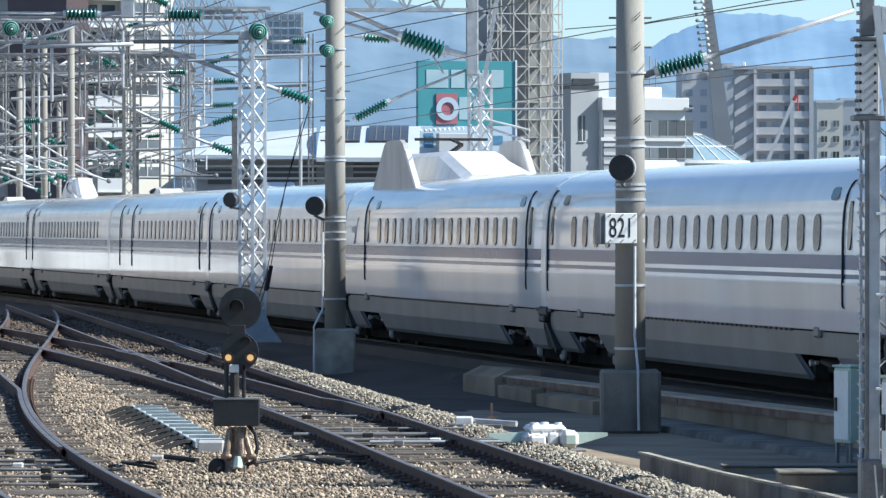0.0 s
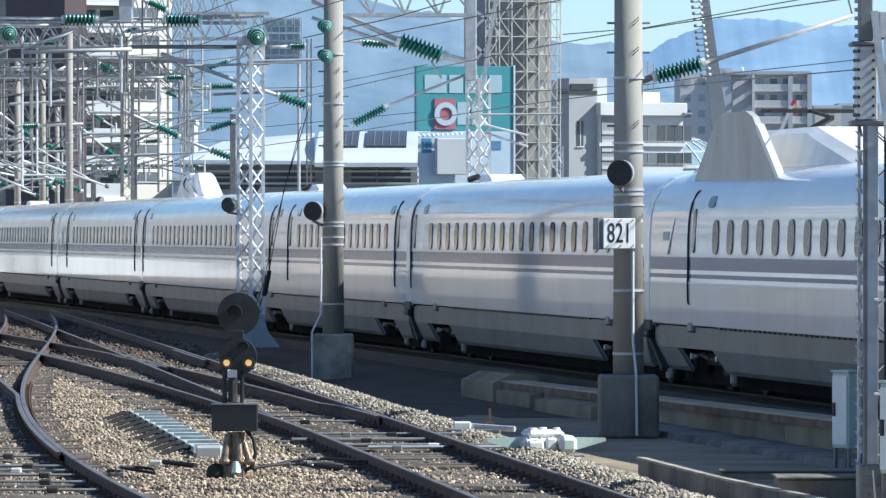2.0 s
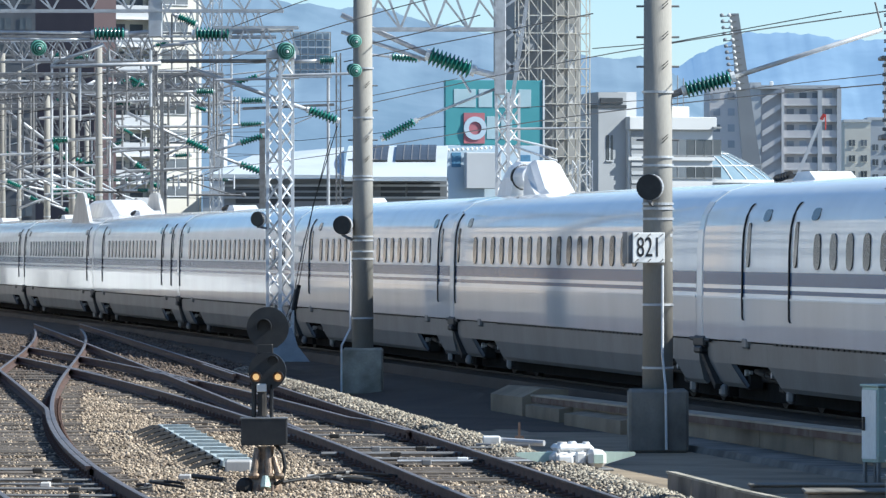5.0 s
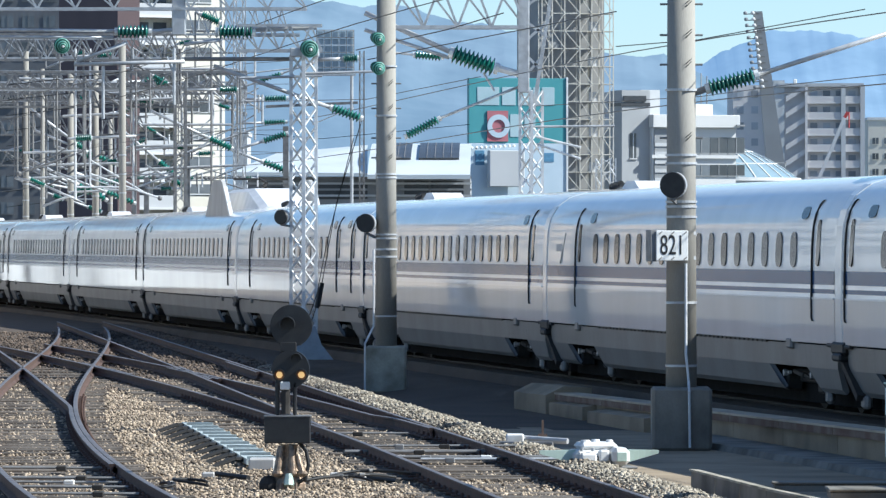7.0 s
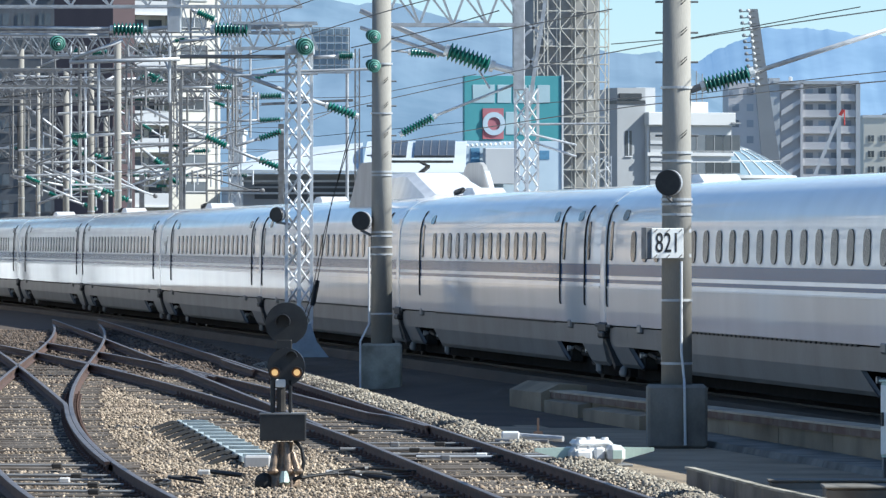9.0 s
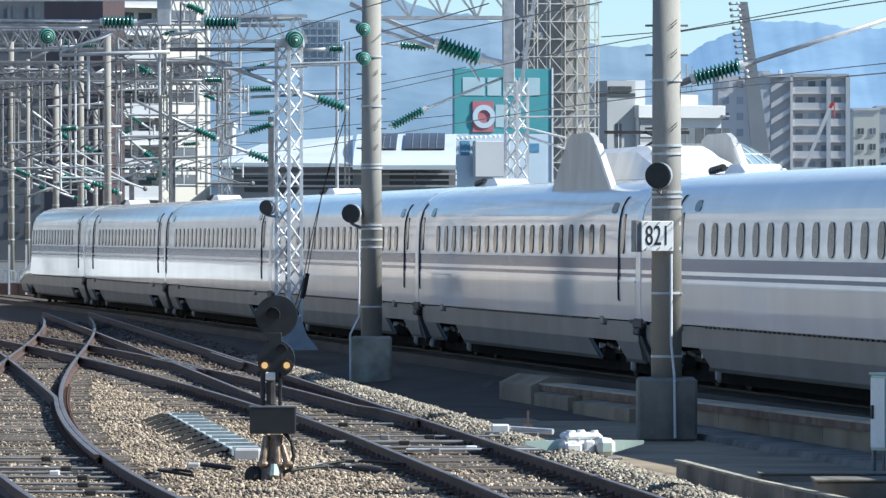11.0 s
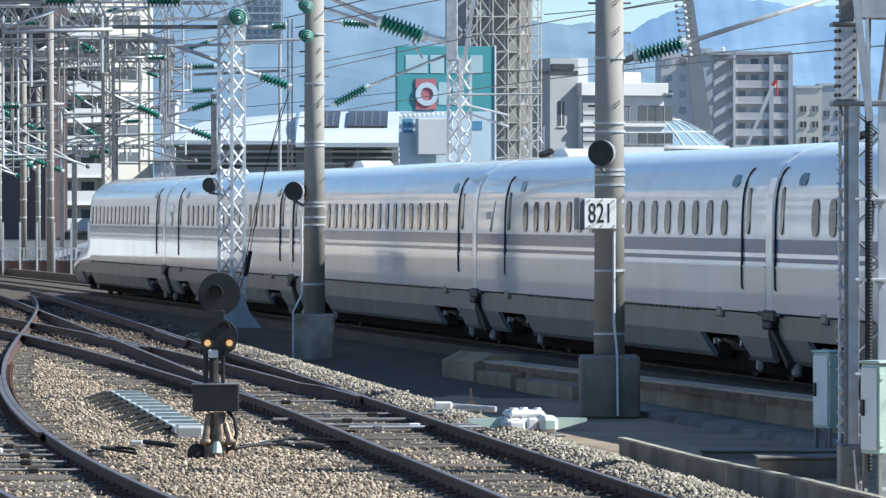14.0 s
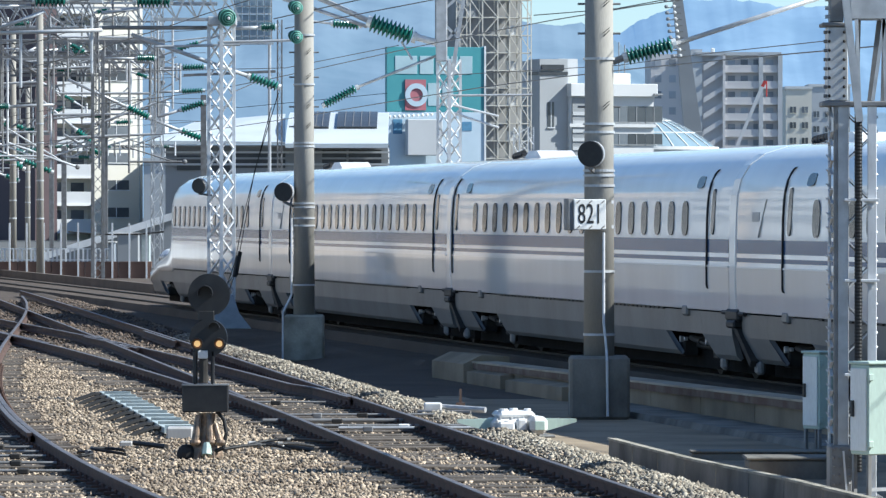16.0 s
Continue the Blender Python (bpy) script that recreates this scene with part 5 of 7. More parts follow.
# ---- dwarf signal ----
sig = thing("dwarf_signal", "black dwarf signal with two amber lights on a brass coloured casting", "signal", m=pose(-2.30, 63.4, -0.20))
bm = bmesh.new()
loft(bm, [[(cx + r * math.cos(a), r * 0.8 * math.sin(a), z) for a in np.linspace(0, math.tau, 15)[:-1]] for z, r, cx in ((-0.05, 0.20, 0.0), (0.08, 0.19, 0.0), (0.16, 0.165, 0.0), (0.26, 0.105, 0.005), (0.38, 0.085, 0.01), (0.52, 0.10, 0.015))])
part("base_casting", bm, COPPER, sig, "worn brass coloured base casting")
for dx, top in ((-0.075, 0.50), (0.04, 0.51), (0.11, 0.40)):
    bm = bmesh.new()
    rod(bm, (dx * 1.5, -0.13, 0.21), (dx, -0.075, top), 0.045, 0.035, n=12)
    ball(bm, (dx * 1.5, -0.13, 0.20), 0.055, 10, (1.2, 1, 0.8))
    part("casting_rib", bm, COPPER, sig, "rounded brass coloured rib")
bm = bmesh.new()
ball(bm, (-0.21, -0.05, 0.06), 0.11, 12, (1.0, 0.9, 1.1))
part("foot_cover", bm, BOGIE, sig, "dark rounded foot")
part("base_bolt", rod(bmesh.new(), (0.02, -0.21, 0.06), (0.02, -0.16, 0.19), 0.065, 0.04), CABINET, sig, "greenish bolt cover")
for dx in (-0.05, 0.02, 0.10):
    part("anchor_bolt", rod(bmesh.new(), (dx, -0.22, -0.05), (dx, -0.22, 0.10), 0.014, n=8), RUSTY_STEEL, sig, "rusty anchor bolt")
part("equipment_box", box(bmesh.new(), (-0.255, -0.16, 0.535), (0.255, 0.12, 0.84), 0.01), BLACK_PAINT, sig, "flat black equipment box")
part("box_rim", box(bmesh.new(), (-0.262, -0.165, 0.83), (0.262, 0.125, 0.845)), DARK_GALV, sig)
part("neck", box(bmesh.new(), (-0.14, -0.06, 0.845), (-0.09, 0.06, 1.22), 0.01), BLACK_PAINT, sig)
part("neck", box(bmesh.new(), (0.06, -0.06, 0.845), (0.10, 0.06, 1.22), 0.01), BLACK_PAINT, sig)
part("pipe_joint", rod(bmesh.new(), (-0.02, -0.06, 0.86), (-0.02, -0.05, 1.2), 0.05), BOGIE, sig)
part("clasp", box(bmesh.new(), (-0.08, -0.12, 1.13), (0.03, -0.08, 1.22), 0.01), PORCELAIN, sig, "white clasp")


def drum_outline(r, n=28):
    return [(r * math.cos(k * math.tau / n), r * math.sin(k * math.tau / n)) for k in range(n)]


head = part("lower_head", prism(bmesh.new(), [(0.035 + u, 1.36 + v) for u, v in drum_outline(0.21)], -0.06, 0.10), BLACK_PAINT, sig, "black round signal head")
for dx, dz, lit in ((-0.09, -0.065, True), (0.155, -0.065, True), (0.095, 0.11, False)):
    if lit:
        part("lens_rim", prism(bmesh.new(), [(dx + u, 1.36 + dz + v) for u, v in drum_outline(0.056, 18)], -0.068, -0.058), AMBER_RIM, head, "dark amber lens rim")
    part("lens", prism(bmesh.new(), [(dx + u, 1.36 + dz + v) for u, v in drum_outline(0.036, 18)], -0.075, -0.058), AMBER if lit else BLACK_PAINT, head, "lit amber lens" if lit else "dark unlit lens")
    bm = bmesh.new()
    r = 0.068
    loft(bm, [[(dx + rr * math.cos(a), y, 1.36 + dz + rr * math.sin(a)) for a in np.linspace(0.0, math.pi, 13)] for rr, y in ((r, -0.06), (r, -0.18), (r - 0.008, -0.18), (r - 0.008, -0.06))], closed=False, caps=False)
    part("hood", bm, BLACK_PAINT, head, "black lamp hood")
upper = part("upper_head", prism(bmesh.new(), [(0.04 + u, 1.84 + v) for u, v in drum_outline(0.235)], -0.03, 0.03), BLACK_PAINT, sig, "round black upper signal disc")
part("lens", prism(bmesh.new(), [(0.0 + u, 1.86 + v) for u, v in drum_outline(0.06, 18)], -0.05, -0.028), BLACK_PAINT, upper, "dark unlit lens")
bm = bmesh.new()
loft(bm, [[(0.0 + rr * math.cos(a), y, 1.86 + rr * math.sin(a)) for a in np.linspace(-0.4, math.pi + 0.4, 15)] for rr, y in ((0.085, -0.03), (0.085, -0.24), (0.077, -0.24), (0.077, -0.03))], closed=False, caps=False)
part("hood", bm, BLACK_PAINT, upper, "black lamp hood")
part("lamp_case", box(bmesh.new(), (-0.10, 0.03, 1.62), (0.16, 0.28, 1.92), 0.02), BLACK_PAINT, upper)
part("upper_neck", box(bmesh.new(), (-0.08, -0.04, 1.55), (0.10, 0.04, 1.66), 0.01), BLACK_PAINT, sig)
bm = bmesh.new()
pts = [Vector((0.12, -0.05, 0.55)), Vector((0.21, -0.08, 0.45)), Vector((0.235, -0.1, 0.3)), Vector((0.2, -0.12, 0.14)), Vector((0.12, -0.12, 0.1))]
for a, b in zip(pts, pts[1:]):
    rod(bm, a, b, 0.022, n=8)
part("cable", bm, RUBBER, sig, "looped black cable")

# ---- hoses and scraps on the ballast by the signal ----
for x, y, turn, long in ((-1.55, 64.6, 15, 1.0), (-1.75, 63.9, -8, 0.8), (-1.35, 65.4, 25, 1.2), (-3.35, 63.2, 100, 0.9), (-3.6, 62.2, 60, 0.7)):
    hose = thing("trackside_hose", "bent dark hose lying across the ballast", "hose", "trackside hoses", pose(x, y, -0.13, 0, 0, turn))
    bm = bmesh.new()
    pts = [Vector((long * (u - 0.5), 0.22 * math.sin(u * 5 + turn), 0.02 + 0.05 * math.sin(u * math.pi))) for u in np.linspace(0, 1, 11)]
    loft(bm, [[p + Vector((0, 0.017 * math.cos(k * math.tau / 8), 0.017 * math.sin(k * math.tau / 8))) for k in range(8)] for p in pts])
    part("hose", bm, RUBBER, hose)
    part("clamp", rod(bmesh.new(), pts[5] - Vector((0.03, 0, 0)), pts[5] + Vector((0.03, 0, 0)), 0.024, n=10), DARK_GALV, hose, "pale metal clamp")

# ---- point machine and its rods ----
pm = thing("point_machine", "white painted point machine with long side plates on the ballast", "point machine", m=pose(1.28, 69.6, -0.16, 0, 0, 10))
part("case", box(bmesh.new(), (-0.34, -0.3, 0.0), (0.30, 0.35, 0.20), 0.05), MACHINE_WHITE, pm, "white cast case")
part("cover", box(bmesh.new(), (-0.26, -0.2, 0.20), (0.20, 0.3, 0.29), 0.04), MACHINE_WHITE, pm, "raised white cover")
for cx, cy, cr in ((-0.18, -0.08, 0.07), (-0.02, 0.1, 0.06), (0.13, -0.02, 0.05)):
    part("cap", rod(bmesh.new(), (cx, cy, 0.28), (cx, cy, 0.32), cr, cr * 0.8, n=14), MACHINE_WHITE, pm, "round white cap")
part("front_box", box(bmesh.new(), (-0.30, -0.42, 0.03), (-0.10, -0.3, 0.17), 0.025), MACHINE_WHITE, pm, "white side box")
part("front_box", box(bmesh.new(), (-0.07, -0.40, 0.05), (0.06, -0.3, 0.21), 0.025), MACHINE_WHITE, pm, "white side box")
part("motor", box(bmesh.new(), (0.08, -0.50, 0.02), (0.30, 0.0, 0.235), 0.055), MACHINE_WHITE, pm, "rounded white motor end")
part("motor_plate", box(bmesh.new(), (0.13, -0.515, 0.07), (0.25, -0.502, 0.18), 0.004), CABINET, pm, "pale square plate")
for bx in (-0.27, -0.13, 0.02):
    part("cover_bolt", rod(bmesh.new(), (bx, -0.31, 0.19), (bx, -0.31, 0.225), 0.022, n=8), GALV, pm, "cover bolt")
part("base_plate", box(bmesh.new(), (-0.46, -0.34, -0.03), (0.42, 0.38, 0.0), 0.01), DARK_GALV, pm, "steel base plate")
for sgn in (-1, 1):
    bm = bmesh.new()
    prism(bm, [(sgn * 0.28, 0.02), (sgn * 0.28, 0.20), (sgn * 0.74, 0.19), (sgn * 0.74, 0.15)], -0.05, 0.02)
    part("side_plate", bm, CABINET, pm, "pale grey tapered side plate")
for k, (y, x0, x1, r, m) in enumerate(((69.9, -0.9, 1.1, 0.018, GALV), (70.6, -1.2, 1.0, 0.02, DARK_GALV), (74.5, -1.6, 0.3, 0.016, DARK_GALV), (79.4, -2.6, -1.2, 0.014, DARK_GALV), (72.4, -1.9, 0.0, 0.025, DARK_GALV))):
    rd = thing("switch_rod", "pale steel throw rod across the turnout", "rod", "switch rods")
    part("rod", rod(bmesh.new(), (x0, y, -0.09), (x1, y + 0.1, -0.09), r), m, rd)
    part("joint", box(bmesh.new(), ((x0 + x1) / 2 - 0.07, y, -0.13), ((x0 + x1) / 2 + 0.07, y + 0.12, -0.07), 0.012), MACHINE_WHITE if k % 4 == 1 else BOGIE, rd)
    part("joint", box(bmesh.new(), (x0 + 0.3, y - 0.05, -0.14), (x0 + 0.42, y + 0.08, -0.07), 0.01), DARK_GALV, rd)
for k, (y, dx) in enumerate(((60.5, 0.55), (62.2, 0.45), (63.4, 0.7), (64.6, 0.5), (67.5, 0.6), (58.6, 0.6))):
    rd = thing("switch_rod", "grey throw rod between the rails of the curved track", "rod", "switch rods")
    xc = float(X_C(y))
    part("rod", rod(bmesh.new(), (xc - 1.3, y, -0.10), (xc - 0.12, y + 0.08, -0.11), 0.016), DARK_GALV, rd)
    part("joint", box(bmesh.new(), (xc - dx - 0.06, y - 0.05, -0.14), (xc - dx + 0.06, y + 0.1, -0.08), 0.012), MACHINE_WHITE if k == 2 else BOGIE, rd)
ld = thing("lock_detector", "small white lock box with grey pipes beside the rail", "lock box", m=pose(0.28, 76.0, -0.14))
part("box", box(bmesh.new(), (-0.12, -0.1, 0.0), (0.12, 0.1, 0.16), 0.02), MACHINE_WHITE, ld)
part("pipe", rod(bmesh.new(), (0.1, 0, 0.1), (0.7, -0.3, 0.07), 0.04), GALV, ld), part("pipe", rod(bmesh.new(), (-0.2, -0.2, 0.04), (0.5, -0.5, 0.04), 0.03), DARK_GALV, ld)
mk = thing("marker_stake", "short rusty marker stake standing in the ballast", "stake", m=pose(0.65, 76.0, -0.3))
part("stake", bar(bmesh.new(), (0, 0, 0), (0, 0, 0.5), 0.03), RUSTY_STEEL, mk), part("tag", box(bmesh.new(), (-0.06, -0.03, 0.2), (0.06, -0.015, 0.32)), RUSTY_STEEL, mk)

# cable trough: pale lids with cables fanning out
trough = thing("cable_trough", "row of pale blue painted trough lids with black cables fanning out", "cable trough")
a, b = Vector((-4.42, 84.0, -0.11)), Vector((-2.82, 69.5, -0.11))
for k in range(11):
    p, q = a.lerp(b, k / 11 + 0.004), a.lerp(b, (k + 1) / 11 - 0.006)
    bm = bmesh.new()
    m4 = Matrix.Translation((p + q) / 2) @ (q - p).to_track_quat("Y", "Z").to_matrix().to_4x4() @ Matrix.Diagonal((0.40, (q - p).length, 0.07, 1))
    bmesh.ops.create_cube(bm, size=1, matrix=m4)
    part("lid", bm, SLAB, trough, "pale blue painted lid")
    part("lid_rib", bar(bmesh.new(), q + Vector((-0.19, 0, 0.05)), q + Vector((0.19, 0, 0.05)), 0.035), SLAB, trough)
    bm = bmesh.new()
    pts = [p.lerp(q, 0.5) + Vector(o) for o in ((-0.15, 0, -0.0), (-0.30, -0.15, 0.02), (-0.5, -0.3, -0.05), (-0.62 + 0.02 * (k % 3), -0.4, -0.1))]
    for u, v in zip(pts, pts[1:]):
        rod(bm, u, v, 0.03, n=6)
    part("cable", bm, RUBBER, trough, "thick black cable")
part("end_box", box(bmesh.new(), (-2.98, 69.0, -0.2), (-2.66, 69.4, -0.05), 0.02), ROOF_GREY, trough)
for k, (x, y, L) in enumerate(((-3.35, 66.6, 0.5), (-1.85, 66.5, 0.5), (-1.55, 65.6, 0.45), (-1.2, 72.0, 0.6))):
    j = thing("junction_box", "small weathered junction box with cables beside the rail", "junction box", "junction boxes", pose(x, y, -0.19))
    part("box", box(bmesh.new(), (-0.07, -0.1, 0), (0.08, 0.1, 0.07), 0.015), ROOF_GREY, j)
    part("cable", rod(bmesh.new(), (0.1, 0, 0.05), (L, -0.6, 0.03), 0.03), RUBBER, j)

# ---- low walls ----
edge_wall = thing("edge_wall", "low concrete upstand along the ballast edge", "low wall")
pts = [Vector((2.40, 68.2, 0)), Vector((3.05, 62.8, 0)), Vector((3.83, 57.9, 0)), Vector((4.6, 52.0, 0))]
for p, q in zip(pts, pts[1:]):
    n = 3
    for k in range(n):
        u, v = p.lerp(q, k / n + 0.004), p.lerp(q, (k + 1) / n - 0.004)
        bm = bmesh.new()
        loft(bm, [[w + Vector(o) for o in ((-0.05, 0, -0.5), (0.05, 0, -0.5), (0.05, 0, -0.18), (-0.04, 0, -0.17))] for w in (u, v)])
        part("slab", bm, CONCRETE, edge_wall)
        # pale strip on top puts the sunlit edge into the colour
        bm = bmesh.new()
        loft(bm, [[w + Vector(o) for o in ((-0.065, 0, -0.168), (0.06, 0, -0.178), (0.06, 0, -0.15), (-0.065, 0, -0.142))] for w in (u, v)])
        part("coping", bm, PALE_FOOT, edge_wall, "pale coping strip for the sunlit edge")
bank = thing("retaining_wall", "stained concrete retaining wall with rusty brown edge under the train", "retaining wall")


def ledge_z(s):
    return 0.05 - 0.15 * (s + 8) / 29


def ledge_block(name, s0, s1, outline, material, label, parent=None):
    """A length of the ledge: an outline of side and height above the ledge line."""
    bm = bmesh.new()
    ss = np.linspace(s0, s1, 3)
    loft(bm, [[on_line(s, o) + Vector((0, 0, z if z < -0.4 else ledge_z(s) + z)) for o, z in outline] for s in ss])
    return part(name, bm, material, parent or bank, label)


for k, s0 in enumerate(np.arange(-26.0, 16.5, 3.5)):
    s1 = min(s0 + 3.47, 17.0)
    ledge_block("wall_panel", s0, s1, ((-1.05, -0.5), (-0.85, -0.5), (-0.85, -0.11), (-1.05, -0.11)), CONCRETE_WARM, "stained concrete panel")
    ledge_block("edge_beam", s0, s1, ((-1.12, -0.125), (-1.0, -0.125), (-1.0, -0.022), (-1.12, -0.022)), RUSTY_STEEL, "rust brown edge beam with flaking paint")
    ledge_block("capping", s0, s1, ((-1.14, -0.02), (-0.70, -0.02), (-0.70, 0.012), (-1.14, 0.01)), LEDGE_TOP, "pale concrete capping")
ledge_block("end_block", 17.05, 20.4, ((-1.28, -0.5), (-0.45, -0.5), (-0.45, 0.09), (-0.95, 0.12), (-1.28, -0.04)), CONCRETE_WARM, "chamfered concrete end block")
ledge_block("buttress", 7.0, 12.0, ((-1.45, -0.5), (-1.06, -0.5), (-1.06, -0.16), (-1.45, -0.20)), CONCRETE_WARM, "squat concrete buttress")
ledge_block("buttress", 13.3, 16.6, ((-1.30, -0.5), (-1.06, -0.5), (-1.06, -0.13), (-1.30, -0.16)), CONCRETE_WARM, "squat concrete buttress")
# added wall: a dark strip in place of the sunlit ground behind the train
parapet = thing("parapet_wall", "low brown wall added to hide sunlit ground beyond the train's track", "low wall")
for s0 in np.arange(-60.0, 200.0, 8.0):
    bm = bmesh.new()
    loft(bm, [[on_line(s, o) + Vector((0, 0, z)) for o, z in ((4.7, -0.4), (4.95, -0.4), (4.95, 0.10), (4.7, 0.10))] for s in (s0, s0 + 7.96)])
    part("wall_panel", bm, BROWN_WALL, parapet, "dark brown panel of the added wall")
slab = thing("walkway_slab", "raised dark concrete slab at the foot of the wall", "slab")
for s0 in np.arange(-20.0, 4.0, 4.0):
    bm = bmesh.new()
    loft(bm, [[on_line(s, o) + Vector((0, 0, z)) for o, z in ((-1.9, -0.48), (-1.06, -0.48), (-1.06, -0.36), (-1.85, -0.36))] for s in (s0, s0 + 3.97)])
    part("slab", bm, CONCRETE, slab)

for x0, x1, y, h, dp in ((3.40, 5.2, 69.0, 0.09, 0.35), (3.79, 5.0, 64.0, 0.22, 0.8)):
    kb = thing("kerb_block", "low dark concrete kerb block on the sunken floor", "kerb", "kerb blocks")
    part("kerb", box(bmesh.new(), (x0, y, -0.47), (x1, y + dp, -0.45 + h), 0.02), CONCRETE, kb)
    part("kerb_cap", box(bmesh.new(), (x0 - 0.03, y - 0.03, -0.45 + h), (x1, y + dp, -0.42 + h), 0.01), CONCRETE, kb)

# ---- overhead wires ----
for k, (side, z) in enumerate(((1.69, 5.0), (1.69, 6.1), (-2.6, 6.9), (-2.9, 7.5))):
    wire("overhead_wire", [on_line(s, side) + Vector((0, 0, z + 0.12 * math.sin(s / 16))) for s in np.arange(-40, 300, 8.0)], 0.011, "thin dark overhead wire above the curved track")
wire("overhead_wire", [(1.93, 90, 5.68), (3.08, 86, 5.64), (4.58, 80, 5.74), (5.08, 78, 5.77)], 0.008, "thin dark overhead wire crossing the sky")
wire("overhead_wire", [(1.1, 150.0, 6.2), (4.72, 130, 5.93), (5.64, 110, 5.63), (7.32, 95, 5.47)], 0.009, "thin dark overhead wire crossing the sky")
wire("overhead_wire", [(-2.91, 120, 6.65), (-0.92, 110, 6.70), (0.17, 104, 6.78)], 0.012, "thin dark overhead wire below the gantry")
wire("overhead_wire", [(-2.78, 125, 6.61), (-0.63, 118, 6.77), (2.32, 108, 6.97)], 0.012, "thin dark overhead wire below the gantry")
wire("overhead_wire", [(-7.44, 165, 6.68), (-3.34, 150, 6.38), (-0.33, 140, 6.68)], 0.010, "thin dark overhead wire below the gantry")
wire("overhead_wire", [(-9.02, 200, 6.47), (-6.04, 200, 6.27), (-0.87, 200, 6.77)], 0.010, "thin dark overhead wire below the gantry")
wire("overhead_wire", [(-20.59, 240, 9.28), (-15.35, 240, 9.87), (-9.40, 260, 10.95)], 0.014, "thin dark overhead wire among the gantries")
wire("overhead_wire", [(-21.45, 250, 8.89), (-15.98, 250, 9.51), (-9.76, 270, 10.17)], 0.014, "thin dark overhead wire among the gantries")
wire("overhead_wire", [(-22.30, 260, 8.45), (-16.62, 260, 9.09), (-10.12, 280, 9.32)], 0.014, "thin dark overhead wire among the gantries")
wire("overhead_wire", [(-23.16, 270, 7.95), (-17.26, 270, 8.62), (-10.48, 290, 9.59)], 0.014, "thin dark overhead wire among the gantries")
wire("overhead_wire", [(-24.02, 280, 7.40), (-17.90, 280, 8.09), (-10.84, 300, 8.61)], 0.014, "thin dark overhead wire among the gantries")
wire("overhead_wire", [(-24.88, 290, 6.79), (-18.54, 290, 7.51), (-11.20, 310, 7.55)], 0.014, "thin dark overhead wire among the gantries")
wire("overhead_wire", [(-25.73, 300, 6.14), (-19.18, 300, 6.88), (-11.56, 320, 7.74)], 0.014, "thin dark overhead wire among the gantries")
wire("overhead_wire", [(-26.59, 310, 5.43), (-19.82, 310, 6.20), (-11.93, 330, 6.56)], 0.014, "thin dark overhead wire among the gantries")
wire("overhead_wire", [(-27.45, 320, 4.66), (-20.46, 320, 5.46), (-12.29, 340, 5.30)], 0.014, "thin dark overhead wire among the gantries")


# ---- fence and low buildings beyond the curve ----
fence = thing("fence", "white posted railing on a low brown wall beyond the track", "fence")
for k in range(8):
    x = -23.0 + k * 1.46
    part("low_wall", box(bmesh.new(), (x, 248, -0.3), (x + 1.44, 248.3, 0.45), 0.02), MAROON_WALL, fence, "low rust brown wall panel")
for k in range(16):
    x = -22.74 + k * 0.745
    part("post", bar(bmesh.new(), (x, 247.95, -0.3), (x, 247.95, 2.13), 0.075), WHITE_STEEL, fence)
for z in (0.52, 1.0):
    part("fence_rail", bar(bmesh.new(), (-23.00, 248.1, z), (-13.2, 248.1, z), 0.05), WHITE_STEEL, fence)
for k in range(50):
    x = -22.74 + k * 0.19 + 0.05
    part("baluster", bar(bmesh.new(), (x, 248.1, 0.45), (x, 248.1, 1.0), 0.07), WHITE_STEEL, fence)
part("hand_cable", loft(bmesh.new(), [[Vector((-15.0 + 4.2 * u, 248.1 + 0.04 * math.cos(a), 1.75 - 0.5 * u * (1 - u) + 0.04 * math.sin(a))) for a in np.linspace(0, math.tau, 7)[:-1]] for u in np.linspace(0, 1, 9)]), WIRE, fence, "sagging dark cable")
ramp = thing("sloped_shed", "long low shed with a rising pale roof edge", "building")
part("wall", prism(bmesh.new(), [(-19.78, -0.3), (-12.33, -0.3), (-12.33, 2.38), (-19.78, 0.00)], 300, 306), GREY_WALL, ramp, "grey green wall")
part("roof_edge", prism(bmesh.new(), [(-19.81, -0.05), (-12.26, 2.32), (-12.26, 2.71), (-19.81, 0.33)], 299.6, 306.4), ROOF_WHITE, ramp, "pale roof edge")
for x0, x1, y0, y1, d, m in ((236, 258, 455, 500, 262, TARP), (262, 300, 440, 478, 275, GREY_WALL), (305, 320, 440, 480, 258, SLAB)):
    hut = thing("trackside_hut", "small blue grey equipment hut behind the fence", "hut", "trackside huts", pose((x0 + x1 - 1568) / 2 / 10072 * d, d, -0.3))
    w, h = (x1 - x0) / 10072 * d, 2.845 + (402.6 - y0) / 10072 * d
    part("body", box(bmesh.new(), (-w / 2, 0, 0), (w / 2, 1.2, h), 0.03), m, hut)
    part("roof", box(bmesh.new(), (-w / 2 - 0.06, -0.08, h), (w / 2 + 0.06, 1.28, h + 0.08), 0.02), ROOF_GREY, hut)


